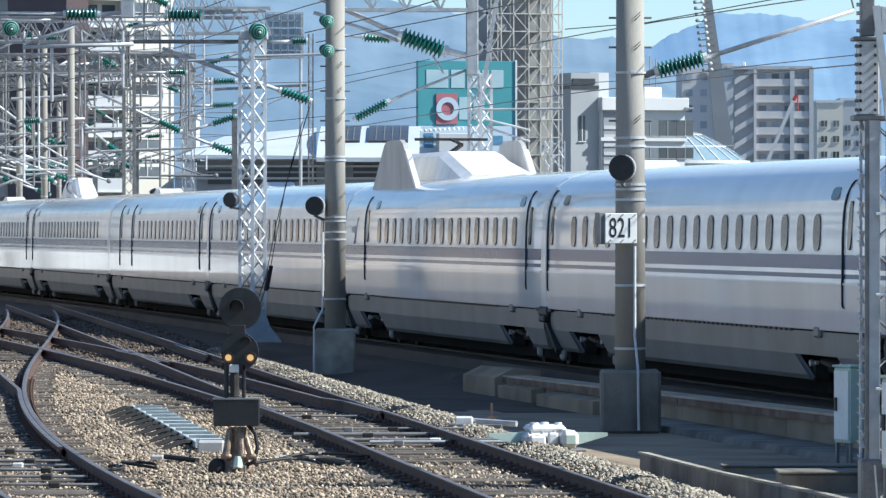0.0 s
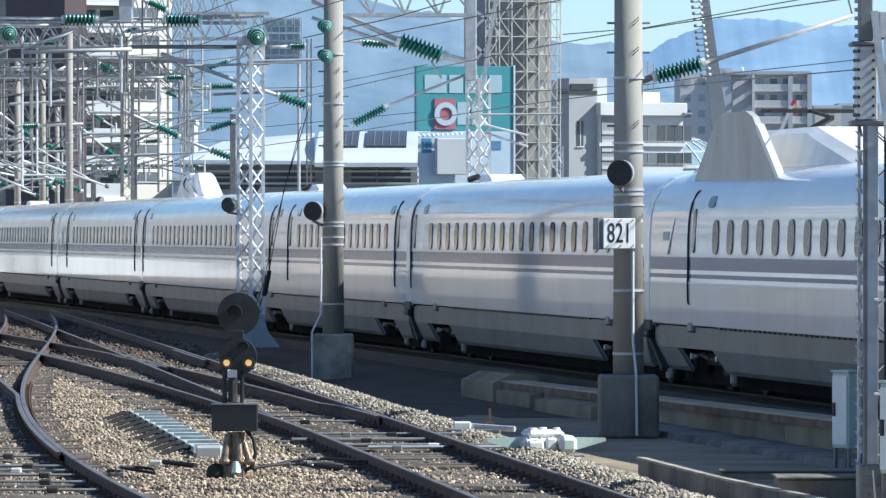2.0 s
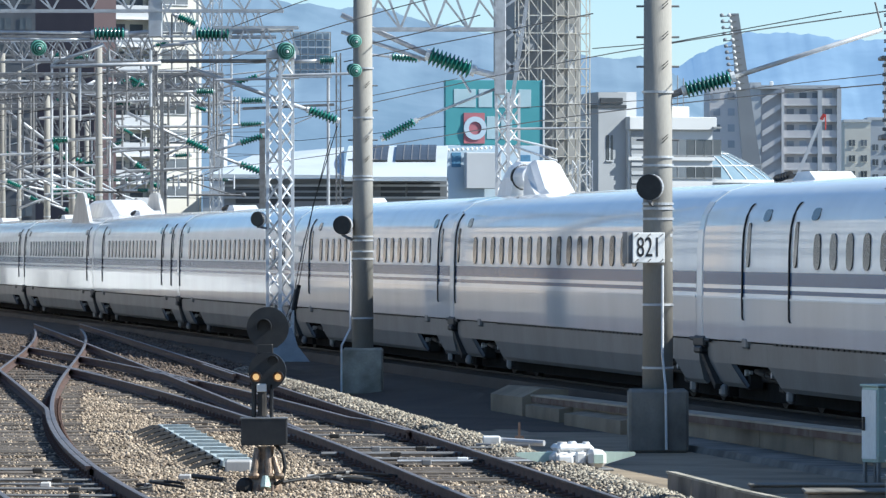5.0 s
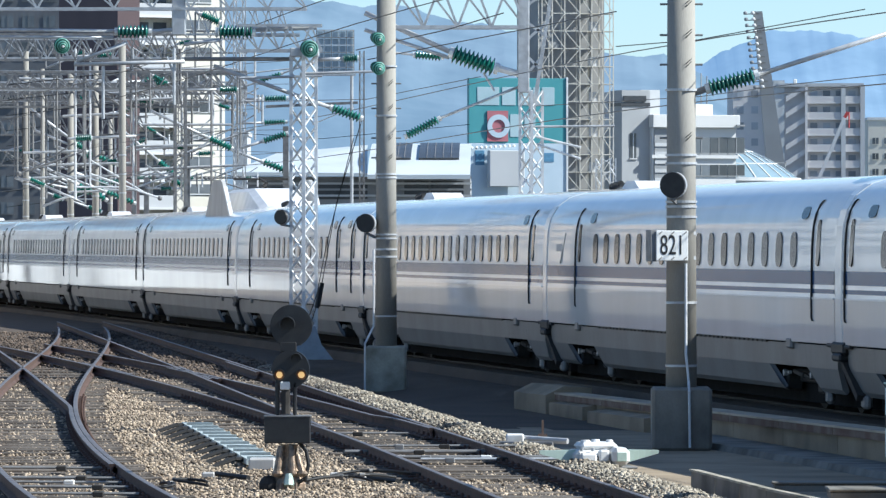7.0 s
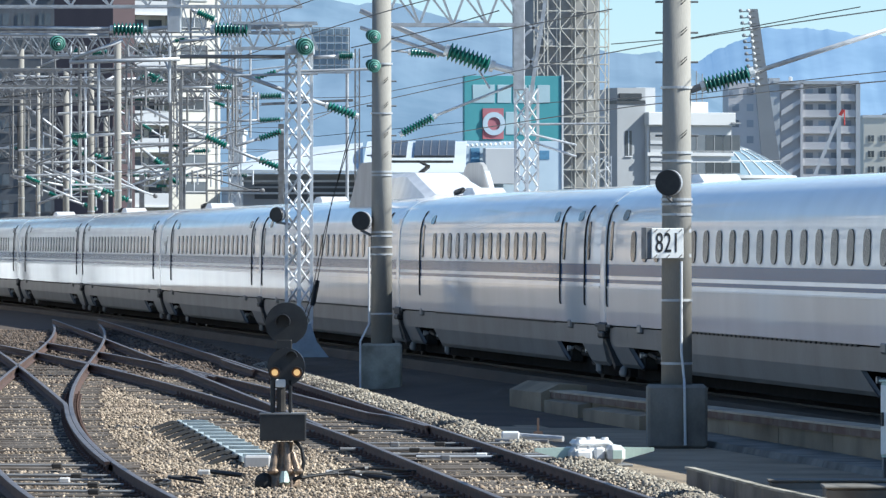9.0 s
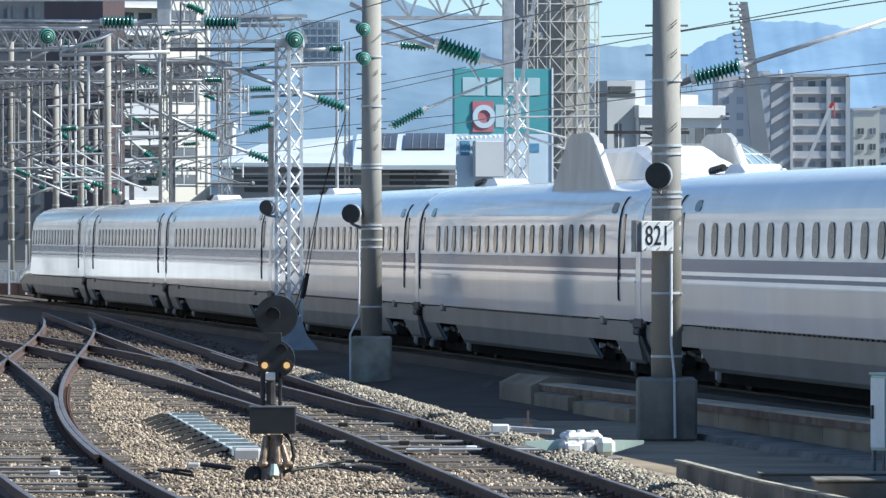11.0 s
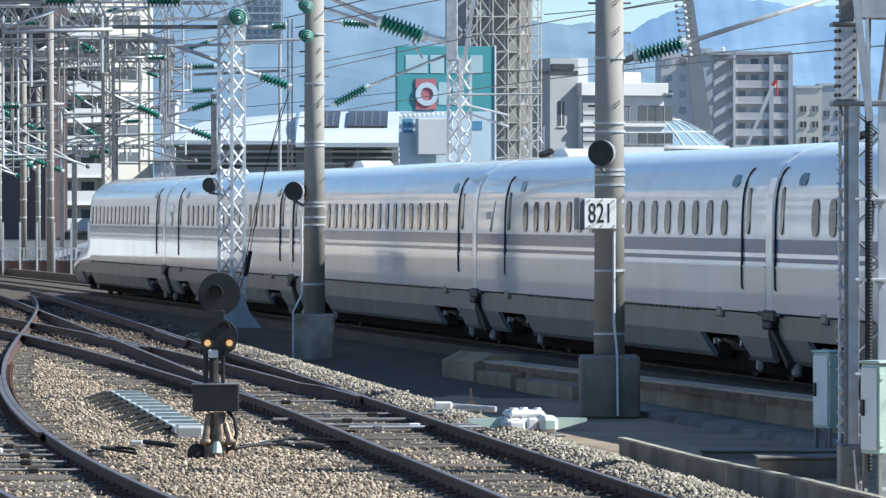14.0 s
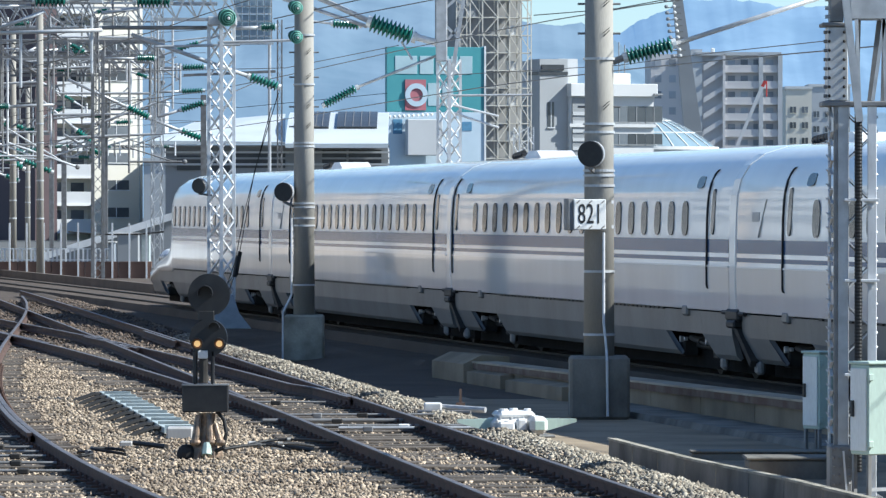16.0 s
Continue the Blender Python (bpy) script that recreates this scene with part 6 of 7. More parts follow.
# ---- buildings ----
def facade_windows(parent, x0, z0, w, h, nx, nz, px, pz, y, frame_mat=None):
    """Recessed-looking windows with frames and sills on a wall that faces the camera."""
    for j in range(nz):
        for i in range(nx):
            x, z = x0 + i * px, z0 + j * pz
            win = part("window", box(bmesh.new(), (x, y - 0.06, z), (x + w, y - 0.03, z + h)), FAR_GLASS, parent, "dark window pane")
            bm = bmesh.new()
            box(bm, (x - 0.08, y - 0.14, z - 0.12), (x + w + 0.08, y - 0.02, z - 0.02))
            part("sill", bm, frame_mat or WHITE_STEEL, win)
            part("mullion", box(bmesh.new(), (x + w / 2 - 0.04, y - 0.1, z), (x + w / 2 + 0.04, y - 0.06, z + h)), frame_mat or WHITE_STEEL, win)


D = 600
apt = thing("apartment_building", "cream and maroon apartment block with stacked balconies", "building")
x0, x1, xm, xr = -40.51, -37.95, -33.48, -27.76
part("wall", box(bmesh.new(), (xm, D, -0.3), (xr, D + 14, 34)), CREAM, apt, "cream tiled end wall")
part("wall", box(bmesh.new(), (x1, D + 1.6, -0.3), (xm, D + 14, 34)), CREAM, apt, "recessed cream wall behind balconies")
part("wall", box(bmesh.new(), (x0, D - 0.2, -0.3), (x1, D + 14, 34)), MAROON, apt, "maroon tiled wall")
STOREY = 2.89
for k in range(-1, 10):
    zf = 9.37 + (k - 2) * STOREY
    if zf < 0:
        continue
    part("balcony_parapet", box(bmesh.new(), (x1, D, zf), (xm - 0.1, D + 0.2, zf + 1.25)), PALE_WALL, apt, "pale balcony parapet")
    part("balcony_slab", box(bmesh.new(), (x1, D - 0.15, zf - 0.25), (xm - 0.05, D + 1.7, zf)), WHITE_WALL, apt, "white balcony slab")
    for i in range(2):
        part("balcony_door", box(bmesh.new(), (x1 + 0.4 + i * 2.1, D + 1.5, zf + 0.1), (x1 + 1.9 + i * 2.1, D + 1.58, zf + 2.2)), FAR_GLASS, apt, "dark balcony door")
facade_windows(apt, -32.41, 2.16, 3.0, 1.0, 1, 11, 3, STOREY, D)
part("pipe", rod(bmesh.new(), (xr - 0.4, D - 0.1, 0), (xr - 0.4, D - 0.1, 34), 0.06, n=6), PALE_WALL, apt)
turn_about(apt, -33.48, 600, 30)
# mostly hidden block added to cast the slanting shade on the cream wall
shade_block = thing("city_block", "low pale block added to cast shade on the apartment block", "building", "city blocks")
part("wall", box(bmesh.new(), (-27.9, 592, -0.3), (-19.0, 612, 7.9)), PALE_WALL, shade_block, "pale wall of the added block")
part("roof_edge", box(bmesh.new(), (-28.0, 591.8, 7.9), (-18.9, 612.2, 8.3)), WHITE_WALL, shade_block)

for x0, x1, top, d, m, lab in ((-63.0, -46.00, 38, 640, DARK_TOWER, "dark grey slab tower with rows of windows"), (-47.57, -44.43, 30, 660, DARK_TOWER, "dark slate apartment tower beside the cream block"), (-36.70, -34.71, 17.84, 800, PALE_WALL, "narrow pale distant tower")):
    t = thing("tower_block", lab, "building", "tower blocks")
    part("wall", box(bmesh.new(), (x0, d, -0.3), (x1, d + 12, top)), m, t)
    n = max(2, int((x1 - x0) / 2.4))
    facade_windows(t, x0 + 0.4, 3, 1.4, 1.3, n, int((top - 4) / 3.0), (x1 - x0 - 0.4) / n, 3.0, d, m)
    part("roof_edge", box(bmesh.new(), (x0 - 0.2, d - 0.2, top), (x1 + 0.2, d + 12, top + 0.6)), PALE_WALL, t)

# grid panel on a post
gp = thing("grid_panel", "grey gridded panel board on a tall steel post", "panel board")
gx0, gx1, gz0, gz1 = -9.35, -7.39, 11.5, 13.85
part("post", rod(bmesh.new(), (gx1 - 0.12, 300.2, -0.3), (gx1 - 0.12, 300.2, gz1), 0.09, n=10), GALV, gp, "pale steel post")
part("bottom_beam", bar(bmesh.new(), (gx0 - 0.1, 299.9, gz0), (gx1 + 0.1, 299.9, gz0), 0.12), GALV, gp)
part("cross_beam", bar(bmesh.new(), (-12.03, 300.2, 9.83), (gx1 + 0.2, 300.2, 10.04), 0.14), DARK_GALV, gp)
part("strut", bar(bmesh.new(), (-9.59, 300.2, 8.88), (gx1, 300.2, 9.83), 0.06), GALV, gp)
cw, ch = (gx1 - gx0) / 5, (gz1 - gz0) / 6
for i in range(5):
    for k in range(6):
        part("panel", box(bmesh.new(), (gx0 + i * cw + 0.04, 299.95, gz0 + k * ch + 0.04), (gx0 + (i + 1) * cw - 0.04, 300.05, gz0 + (k + 1) * ch - 0.04), 0.01), HAZE_BLUE, gp)
for i in range(6):
    part("upright", bar(bmesh.new(), (gx0 + i * cw, 299.9, gz0), (gx0 + i * cw, 299.9, gz1), 0.05), DARK_GALV, gp)
for k in range(7):
    part("rail", bar(bmesh.new(), (gx0, 299.86, gz0 + k * ch), (gx1, 299.86, gz0 + k * ch), 0.05), DARK_GALV if k % 2 else GALV, gp)

# sheds with the curved and panelled roofs
shed = thing("station_shed", "grey shed with wide pale metal roof", "building")
part("wall", box(bmesh.new(), (-14.29, 330, -0.3), (-1.38, 350, 6.43)), GREY_WALL, shed, "grey clad wall")
for x0, x1, y0, y1 in ((368, 428, 300, 326), (470, 560, 296, 322), (625, 668, 290, 316), (672, 730, 290, 316), (430, 462, 302, 330)):
    part("opening", box(bmesh.new(), ((x0 - 784) / 10072 * 329.9, 329.9, 2.545 + (402.6 - y1) / 10072 * 329.9), ((x1 - 784) / 10072 * 329.9, 329.98, 2.545 + (402.6 - y0) / 10072 * 329.9)), SOLAR, shed, "dark louvred opening")
for k in range(4):
    z = 6.50 - 0.35 * k
    part("fascia_rib", box(bmesh.new(), (-14.37, 329.75, z - 0.12), (-1.31, 329.9, z)), PALE_WALL if k % 2 else GREY_WALL, shed)
bm = bmesh.new()
loft(bm, [[(-15.22, 328.8, 6.52), (-15.22, 328.8, 6.75), (-13.15, 345, 8.11), (-13.15, 345, 7.91)], [(-7.32, 328.8, 6.52), (-7.32, 328.8, 6.68), (-7.67, 345, 8.59), (-7.67, 345, 8.39)]])
part("roof", bm, ROOF_METAL, shed, "pale sloping metal roof")
bm = bmesh.new()
ARCH = [(-7.29, 281), (-1.27, 281)]
pts = []
for k in range(9):
    u = k / 8
    pts.append((327.5 + 16 * u, 6.57 + (8.64 - 6.57) * math.sin(u * math.pi / 2) ** 0.85))
loft(bm, [[(x, y, z) for y, z in pts] + [(x, y, z - 0.25) for y, z in pts[::-1]] for x in (-7.29, -1.37)])
part("roof", bm, ROOF_METAL, shed, "rounded pale metal roof")
for x0, x1 in ((578, 636), (650, 722)):
    bm = bmesh.new()
    q = pts[2:7]
    loft(bm, [[(x, y - 0.1, z + 0.12) for y, z in q] + [(x, y, z) for y, z in q[::-1]] for x in ((x0 - 784) / 10072 * 330, (x1 - 784) / 10072 * 330)])
    pn = part("roof_panel", bm, SOLAR, shed, "dark roof panel field")
    for j in range(4):
        xx = ((x0 + (x1 - x0) * (j + 1) / 5) - 784) / 10072 * 330
        bm = bmesh.new()
        for (ya, za), (yb, zb) in zip(q, q[1:]):
            bar(bm, (xx, ya - 0.1, za + 0.14), (xx, yb - 0.1, zb + 0.14), 0.04)
        part("panel_joint", bm, DARK_GALV, pn)

# billboard
bb = thing("billboard", "tall teal and pale blue advertising board with a red emblem", "billboard")
X0, X1 = -2.10, 5.85
part("upper_panel", box(bmesh.new(), (X0, 450, 10.57), (X1, 450.6, 15.71), 0.02), TEAL, bb, "teal upper panel")
part("lower_panel", box(bmesh.new(), (X0, 450, -0.3), (X1, 450.6, 10.55), 0.02), SIGN_PALE, bb, "pale blue lower panel")
part("edge_trim", box(bmesh.new(), (X1 - 0.02, 449.9, -0.3), (X1 + 0.12, 450.7, 15.80)), WHITE_STEEL, bb)
for x0, x1, y0, y1 in ((752, 792, 124, 156), (797, 822, 124, 156), (826, 850, 124, 156), (854, 866, 124, 156), (870, 893, 124, 156), (812, 834, 172, 212), (838, 858, 172, 212)):
    part("letter_bar", box(bmesh.new(), ((x0 - 784) / 10072 * 450, 449.96, 2.545 + (402.6 - y1) / 10072 * 450), ((x1 - 784) / 10072 * 450, 449.985, 2.545 + (402.6 - y0) / 10072 * 450), 0.05), SIGN_LETTER, bb, "pale lettering bar")
for x0, x1, y0, y1 in ((748, 765, 236, 262), (872, 892, 240, 256)):
    part("letter_bar", box(bmesh.new(), ((x0 - 784) / 10072 * 450, 449.96, 2.545 + (402.6 - y1) / 10072 * 450), ((x1 - 784) / 10072 * 450, 449.985, 2.545 + (402.6 - y0) / 10072 * 450), 0.05), SIGN_BLUE, bb, "blue lettering bar")
part("emblem", box(bmesh.new(), (-0.63, 449.9, 10.70), (1.07, 449.985, 13.12)), SIGN_RED, bb, "red square emblem")
cx, cz = 0.27, 11.91
bm = bmesh.new()
loft(bm, [[(cx + r * math.cos(a), y, cz + r * math.sin(a)) for a in np.linspace(0, math.tau, 33)[:-1]] for r, y in ((0.92, 449.88), (0.92, 449.8), (0.52, 449.8), (0.52, 449.88))], caps=False)
part("emblem_ring", bm, SIGN_PALE, bb, "white ring")
for k in range(10):
    part("sign_lamp", ball(bmesh.new(), (-1.97 + k * 0.38, 449.6, 10.17 + 0.02 * k), 0.13, 8), SIGN_WHITE, bb, "white round sign lamp")
part("box_panel", box(bmesh.new(), (-0.71, 448.8, 7.12), (2.14, 449.6, 9.97), 0.05), PALE_WALL, bb, "plain grey metal box")
turn_about(bb, 1.88, 450, 14)

# building under scaffolding
sc = thing("scaffolded_building", "brown tower wrapped in pale tube scaffolding", "building")
part("wall", box(bmesh.new(), (4.94, 567, -0.3), (11.67, 575, 40)), SCAFFOLD_BACK, sc, "brown unfinished wall")
XS = [4.60, 5.67, 6.96, 8.53, 9.76, 10.88, 12.00]
for x in XS:
    for y in (565, 566.2):
        part("standard", bar(bmesh.new(), (x, y, 0), (x, y, 40), 0.09), SCAFFOLD, sc, "upright scaffold tube")
for k in range(22):
    z = 1.0 + k * 1.75
    part("ledger", bar(bmesh.new(), (XS[0], 565, z), (XS[-1], 565, z), 0.08), SCAFFOLD, sc, "horizontal scaffold tube")
    part("deck", box(bmesh.new(), (XS[3], 565, z - 0.06), (XS[-1], 566.2, z)), SCAFFOLD, sc, "scaffold deck")
    for a, b in ((0, 1), (2, 3), (3, 4), (4, 5), (5, 6), (1, 2)):
        part("brace", bar(bmesh.new(), (XS[a if k % 2 else b], 564.95, z), (XS[b if k % 2 else a], 564.95, z + 1.75), 0.07), SCAFFOLD, sc, "diagonal scaffold brace")
    if k % 2:
        part("guard", box(bmesh.new(), (XS[4] + 0.1, 566.25, z), (XS[5] - 0.1, 566.3, z + 1.0)), PALE_WALL, sc, "pale guard sheet")
    if k % 3 == 0:
        part("net", box(bmesh.new(), (XS[0] + 0.1, 566.3, z), (XS[2] - 0.1, 566.34, z + 1.6)), GREY_WALL, sc, "grey netting panel")
turn_about(sc, 8.47, 565, 16)
lattice("lattice_mast", "small white lattice frame on a roof", 6.88, 350, 5.07, 7.85, 0.95, WHITE_STEEL, 0.5, 0.06, 0.04, 20)

# office building
of = thing("office_building", "low white and grey office building with flat roof", "building")
d = 590
part("wall", box(bmesh.new(), (12.83, d, -0.3), (15.93, d + 3.5, 18.51)), OFFICE_GREY, of, "grey panelled stair tower")
part("roof_band", box(bmesh.new(), (12.71, d - 0.1, 16.87), (15.93, d + 3.55, 17.22)), SOLAR, of)
part("sign_bar", box(bmesh.new(), (13.00, d - 0.2, 17.34), (15.46, d, 17.93)), SOLAR, of, "dark unreadable lettering bar")
part("wall", box(bmesh.new(), (15.93, d + 2.5, -0.3), (18.04, d + 16, 18.63)), PALE_WALL, of, "corrugated roof screen")
part("wall", box(bmesh.new(), (15.93, d - 0.6, -0.3), (25.31, d + 14, 15.00)), WHITE_WALL, of, "white panelled wall")
part("parapet", box(bmesh.new(), (15.82, d - 1.2, 14.65), (25.54, d + 14, 15.99), 0.05), WHITE_WALL, of, "white parapet")
part("louvre", box(bmesh.new(), (16.17, d - 0.75, -0.3), (17.81, d - 0.62, 14.53)), GREY_WALL, of, "grey louvre panel")
for k in range(14):
    part("slat", box(bmesh.new(), (16.17, d - 0.85, 1.0 + k * 0.9), (17.81, d - 0.75, 1.35 + k * 0.9)), PALE_WALL, of, "louvre slat")
facade_windows(of, 13.71, 11.48, 0.7, 2.6, 1, 1, 2, 3, d)
facade_windows(of, 18.51, 12.07, 1.9, 1.6, 4, 1, 1.95, 3, d - 0.6, GREY_WALL)
facade_windows(of, 18.51, 9.73, 1.9, 1.1, 4, 1, 1.95, 3, d - 0.6, GREY_WALL)
part("ledge", box(bmesh.new(), (15.82, d - 0.9, 11.48), (25.48, d - 0.6, 11.84)), WHITE_WALL, of)
part("awning", box(bmesh.new(), (25.07, d - 1.4, 14.82), (26.01, d - 0.4, 15.00)), GREY_WALL, of)
part("roof_hut", box(bmesh.new(), (22.14, d + 4, 15.58), (24.60, d + 8, 17.22), 0.05), CREAM, of, "small roof hut")
for k in range(4):
    part("antenna", rod(bmesh.new(), (22.38 + k * 0.65, d + 5, 17.05), (22.38 + k * 0.65, d + 5, 20.51 - 0.3 * (k % 2)), 0.06, n=6), GREY_WALL, of, "thin antenna")
turn_about(of, 19.10, 590, 20)

# glazed dome
dome = thing("glazed_dome", "shallow glazed dome with white ribs", "dome")
cx, d, R = 25.16, 640, 34.31 - 25.16
zb, hh = 9.83, 13.77 - 9.83
at_dome = lambda u, a, e: (cx + (R * u + e) * math.cos(a), d + (R * u + e) * math.sin(a), zb + (hh + e) * (1 - u ** 1.8))
part("drum_wall", rod(bmesh.new(), (cx, d, -0.3), (cx, d, zb), R * 0.99, n=32), PALE_WALL, dome, "pale round wall")
part("glazing", loft(bmesh.new(), [[at_dome(u, a, 0) for a in np.linspace(0, math.tau, 49)[:-1]] for u in (1.0, 0.9, 0.75, 0.6, 0.45, 0.3, 0.15, 0.04)]), DOME_GLASS, dome, "pale reflecting glazing")
for a in np.linspace(math.pi, math.tau, 15):
    bm = bmesh.new()
    for u, v in ((1.0, 0.8), (0.8, 0.6), (0.6, 0.4), (0.4, 0.2)):
        bar(bm, at_dome(u, a, 0.05), at_dome(v, a, 0.05), 0.13)
    part("rib", bm, WHITE_WALL, dome, "white rib")
for u in (1.0, 0.72, 0.42):
    w = 0.18 if u == 1.0 else 0.06
    rings = [[Vector(at_dome(u, a, 0.05)) + Vector((e * math.cos(a), e * math.sin(a), h)) for e, h in ((-w, -w), (w, -w), (w, w), (-w, w))] for a in np.linspace(math.pi, math.tau, 29)]
    part("ring_beam", loft(bmesh.new(), rings), WHITE_WALL, dome, "white ring beam")

# far apartment block with outside stairs
fa = thing("apartment_building", "taupe apartment block with galleries and zigzag stairs", "building")
d, ST = 1025, 2.9
part("wall", box(bmesh.new(), (43.15, d + 2, -0.3), (51.49, d + 20, 31.30)), TAUPE_HAZED, fa, "grey end wing")
part("wall", box(bmesh.new(), (51.49, d + 0.9, -0.3), (66.15, d + 20, 31.10)), TAUPE_HAZED, fa, "taupe wall behind galleries")
part("roof_edge", box(bmesh.new(), (51.09, d - 0.4, 31.00), (66.56, d + 20, 31.61)), PALE_WALL, fa)
part("stair_tower", box(bmesh.new(), (50.27, d, -0.3), (52.31, d + 4, 32.12)), PALE_WALL, fa, "pale stair tower")
part("pier", box(bmesh.new(), (62.49, d - 0.4, -0.3), (63.30, d + 2, 31.30)), PALE_WALL, fa, "pale pier")
part("pier", box(bmesh.new(), (65.95, d - 0.4, -0.3), (66.76, d + 2, 31.30)), PALE_WALL, fa, "pale pier")
part("pier", box(bmesh.new(), (55.97, d - 0.4, -0.3), (56.48, d + 2, 31.30)), TAUPE_HAZED, fa, "taupe pier")
for k in range(10):
    z = 31.10 - (k + 1) * ST
    if z < 0:
        break
    part("gallery_parapet", box(bmesh.new(), (56.38, d - 0.2, z), (66.15, d, z + 1.1)), TAUPE_HAZED, fa, "gallery parapet")
    part("gallery_slab", box(bmesh.new(), (56.38, d - 0.25, z - 0.28), (66.15, d + 0.9, z)), TAUPE_HAZED, fa, "pale gallery slab")
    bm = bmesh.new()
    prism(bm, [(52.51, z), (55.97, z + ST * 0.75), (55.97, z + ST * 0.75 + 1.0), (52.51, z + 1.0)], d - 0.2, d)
    part("stair_flight", bm, TAUPE_HAZED, fa, "pale slanting stair flight")
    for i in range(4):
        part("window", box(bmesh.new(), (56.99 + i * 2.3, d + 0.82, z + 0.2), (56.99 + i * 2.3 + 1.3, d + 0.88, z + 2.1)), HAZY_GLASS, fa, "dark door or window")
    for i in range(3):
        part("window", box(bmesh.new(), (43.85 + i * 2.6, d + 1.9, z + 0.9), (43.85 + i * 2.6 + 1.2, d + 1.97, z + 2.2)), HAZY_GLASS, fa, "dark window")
part("water_tank", box(bmesh.new(), (54.34, d + 6, 31.61), (54.95, d + 7, 32.53), 0.1), WHITE_WALL, fa)
turn_about(fa, 56.58, 1025, 1)
for x0, x1, y0, d, m, lab in ((1446, 1492, 182, 1100, CREAM, "pale cream distant apartment house"), (1488, 1560, 178, 1150, PALE_WALL, "pale grey distant office block")):
    t = thing("distant_building", lab, "building", "distant buildings")
    a, b, top = (x0 - 784) / 10072 * d, (x1 - 784) / 10072 * d, 2.545 + (402.6 - y0) / 10072 * d
    part("wall", box(bmesh.new(), (a, d, -0.3), (b, d + 12, top)), m, t)
    facade_windows(t, a + 0.8, 4, 1.2, 1.2, 2, 7, 2.3, 3.0, d, m)
    part("roof_edge", box(bmesh.new(), (a - 0.2, d - 0.2, top), (b + 0.2, d + 12, top + 0.5)), WHITE_WALL, t)

# stadium light tower
lt = thing("floodlight_tower", "leaning pale grey floodlight tower with ladder of lamps", "light tower")
a, b = Vector((34.61, 700, 12.32)), Vector((32.11, 700, 31.22))
bm = bmesh.new()
loft(bm, [[a + Vector((u * 1.1, v, 0)) for u, v in ((-1, -0.5), (1, -0.5), (1, 0.5), (-1, 0.5))], [b + Vector((u * 0.55 + 0.3, v, 0)) for u, v in ((-1, -0.5), (1, -0.5), (1, 0.5), (-1, 0.5))]])
part("pylon_foot", box(bmesh.new(), (a.x - 1.2, a.y - 0.6, -0.3), (a.x + 1.2, a.y + 0.6, a.z + 0.3), 0.05), GREY_WALL, lt, "grey pylon foot")
part("pylon", bm, GREY_WALL, lt, "grey leaning pylon")
for k in range(13):
    p = a.lerp(b, 0.50 + 0.04 * k)
    part("lamp_bar", bar(bmesh.new(), p + Vector((-1.5, -0.7, 0)), p + Vector((0.4, -0.7, 0.1)), 0.12), DARK_GALV, lt)
    for i in range(2):
        part("floodlight", ball(bmesh.new(), p + Vector((-1.3 + i * 0.9, -0.9, 0.15)), 0.26, 8, (1, 0.6, 0.9)), WHITE_WALL if i else GREY_WALL, lt, "round floodlight")

crane = thing("crane", "slender white crane boom with a red head", "crane")
part("boom", bar(bmesh.new(), (27.50, 500, 5.90), (30.78, 500, 13.69), 0.30), WHITE_WALL, crane, "white boom")
part("chassis", box(bmesh.new(), (26.11, 498, -0.3), (28.35, 502, 6.00), 0.1), RED_PAINT, crane, "red crane chassis")
part("jib_head", bar(bmesh.new(), (30.68, 500, 13.50), (31.08, 500, 14.19), 0.28), RED_PAINT, crane, "red boom head")
part("hook_line", rod(bmesh.new(), (31.18, 500, 14.19), (31.18, 500, 12.80), 0.06, n=6), RED_PAINT, crane)

# ---- unseen blocks and low walls added across the tracks for the train to reflect ----
for y0, y1, top, m, lab in ((120, 205, 15, WHITE_WALL, "unseen white city block, added for reflections in the train"), (207, 238, 22, PALE_WALL, "unseen pale grey city block, added for reflections in the train"), (240, 292, 17, PEACH, "unseen peach city block, added for reflections in the train"), (294, 330, 20, TAUPE_WALL, "unseen taupe city block, added for reflections in the train"), (332, 420, 14, GREY_WALL, "unseen grey city block, added for reflections in the train")):
    t = thing("city_block", lab, "building", "city blocks")
    part("wall", box(bmesh.new(), (-64, y0, -0.3), (-52, y1, top)), m, t)
    part("roof_edge", box(bmesh.new(), (-64.2, y0 - 0.1, top), (-51.8, y1 + 0.1, top + 0.5)), WHITE_WALL, t)
    for j in range(int((top - 2) / 3.3)):
        for y in np.arange(y0 + 1.5, y1 - 2.5, 4.2):
            part("window", box(bmesh.new(), (-51.97, y, 1.3 + 3.3 * j), (-51.93, y + 2.4, 2.9 + 3.3 * j)), FAR_GLASS, t)
# unseen dark wall added to darken what the coach sides reflect
barrier = thing("noise_barrier", "unseen dark wall added to darken reflections in the train", "wall")
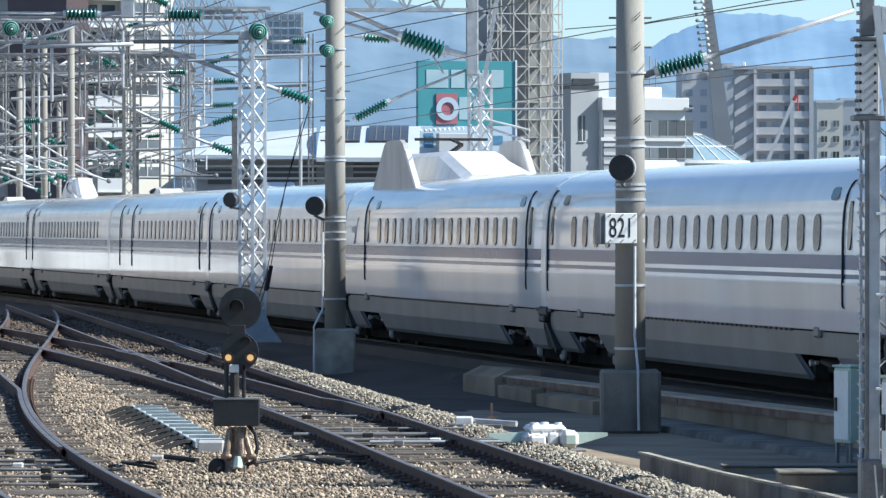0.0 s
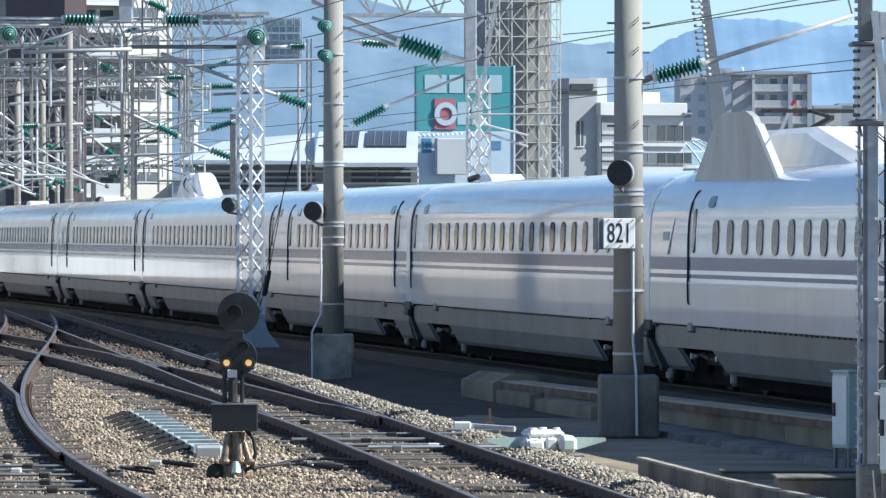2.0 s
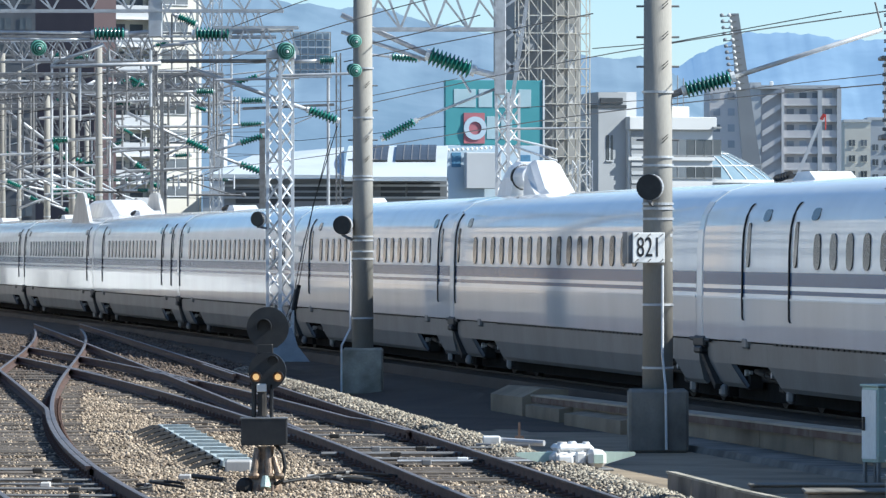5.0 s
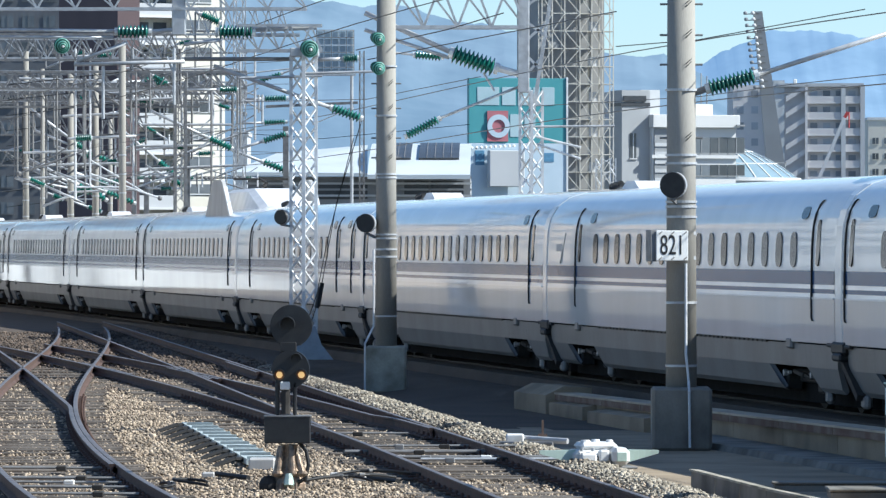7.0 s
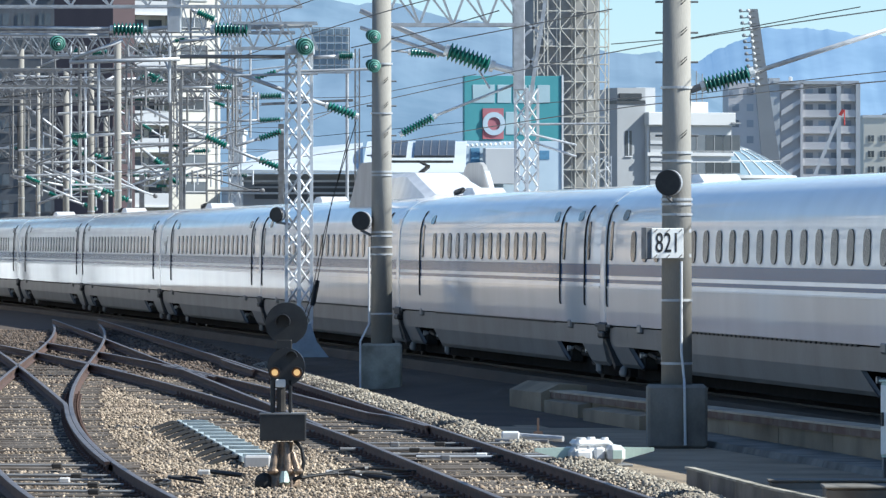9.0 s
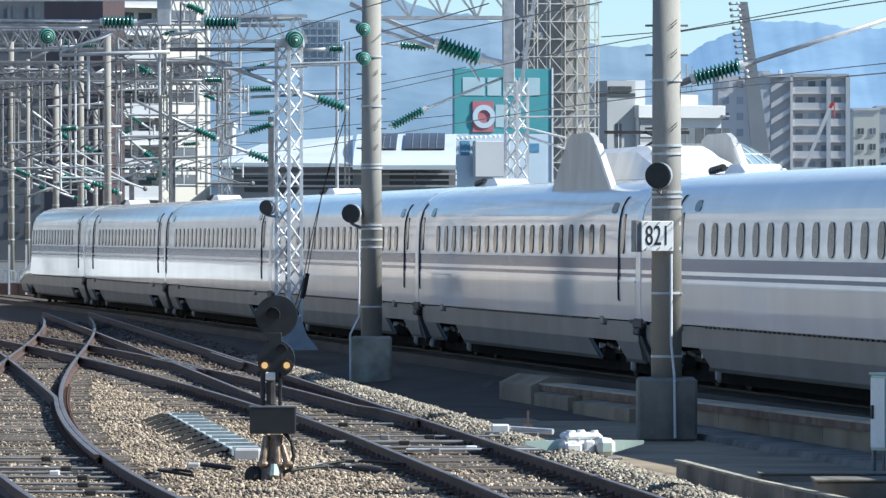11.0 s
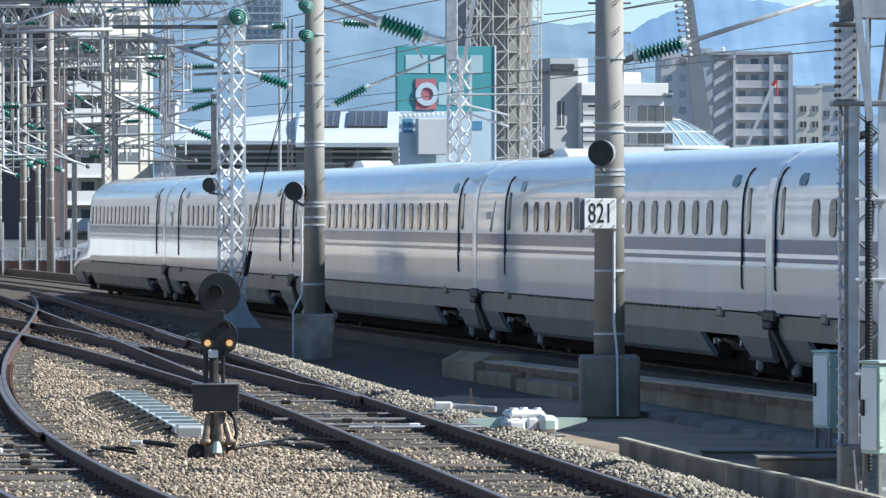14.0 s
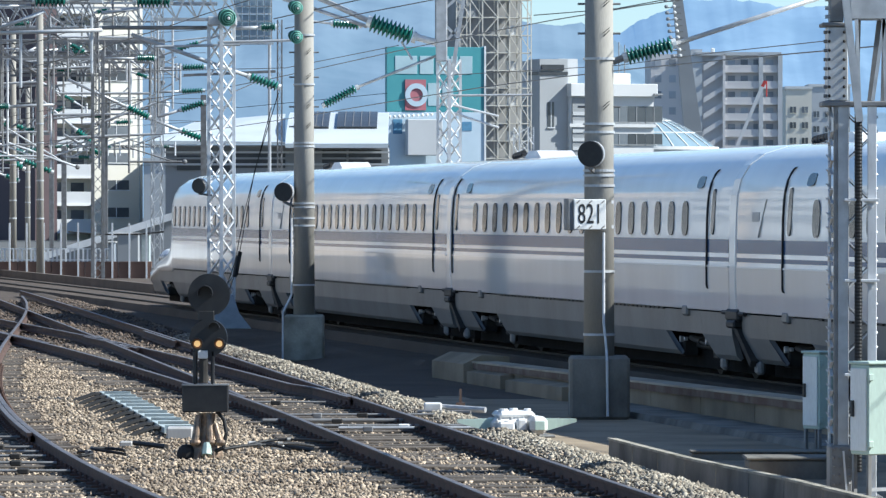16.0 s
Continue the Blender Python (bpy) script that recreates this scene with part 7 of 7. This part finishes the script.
for y in np.arange(110.0, 234.0, 4.0):
    part("wall_panel", box(bmesh.new(), (-46.2, float(y), -0.3), (-46.0, float(y) + 3.96, 0.7), 0.02), DARK_TOWER, barrier, "dark panel of the added wall")
# unseen white wall added as reflector; uneven first tops make its reflection patchy
white_reflector = thing("parapet_wall", "unseen low white wall added for the bright band on the train", "low wall")
for k, y in enumerate(np.arange(243.0, 330.0, 2.0)):
    top = 1.42 if k > 4 else (0.55, 1.1, 0.5, 1.25, 0.9)[k]
    part("wall_panel", box(bmesh.new(), (-35.2, float(y), -0.3), (-35.0, float(y) + 1.96, top), 0.02), ROOF_WHITE, white_reflector, "white panel of the added wall")

# ---- hills ----
def hills(name, d, ridge, label, seed, material):
    """A hill range: a folded slope that rises to its ridge line."""
    bm = bmesh.new()
    xs = np.concatenate((np.linspace(-1100, -420, 40), np.linspace(-400, 400, 321), np.linspace(420, 1100, 40)))
    zs = np.interp(xs, [p[0] for p in ridge], [p[1] for p in ridge])
    rows = []
    for j, u in enumerate(np.linspace(0, 1, 12)):
        row = []
        for x, z in zip(xs, zs):
            rough = 7 * noise.fractal((x / 60, u * 4, seed), 0.8, 2.1, 7)
            row.append(bm.verts.new((x, d - 500 * (1 - u) + 30 * noise.noise((x / 50, u * 6, seed + 3)), max(-1, (z + rough) * u ** 0.9))))
        rows.append(row)
    for a, b in zip(rows, rows[1:]):
        for i in range(len(xs) - 1):
            bm.faces.new((a[i], a[i + 1], b[i + 1], b[i]))
    ob = part(name, bm, material, None, "", True)
    return tagged(ob, label, "hills", kind="structure")


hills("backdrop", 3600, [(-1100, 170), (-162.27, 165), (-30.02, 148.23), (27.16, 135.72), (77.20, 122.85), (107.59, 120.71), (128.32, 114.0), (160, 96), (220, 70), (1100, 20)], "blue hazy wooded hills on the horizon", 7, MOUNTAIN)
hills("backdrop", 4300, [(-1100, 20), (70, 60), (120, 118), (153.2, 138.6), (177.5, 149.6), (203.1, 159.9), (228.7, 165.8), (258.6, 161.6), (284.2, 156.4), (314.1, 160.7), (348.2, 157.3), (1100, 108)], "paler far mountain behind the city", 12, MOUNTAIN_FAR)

motions()
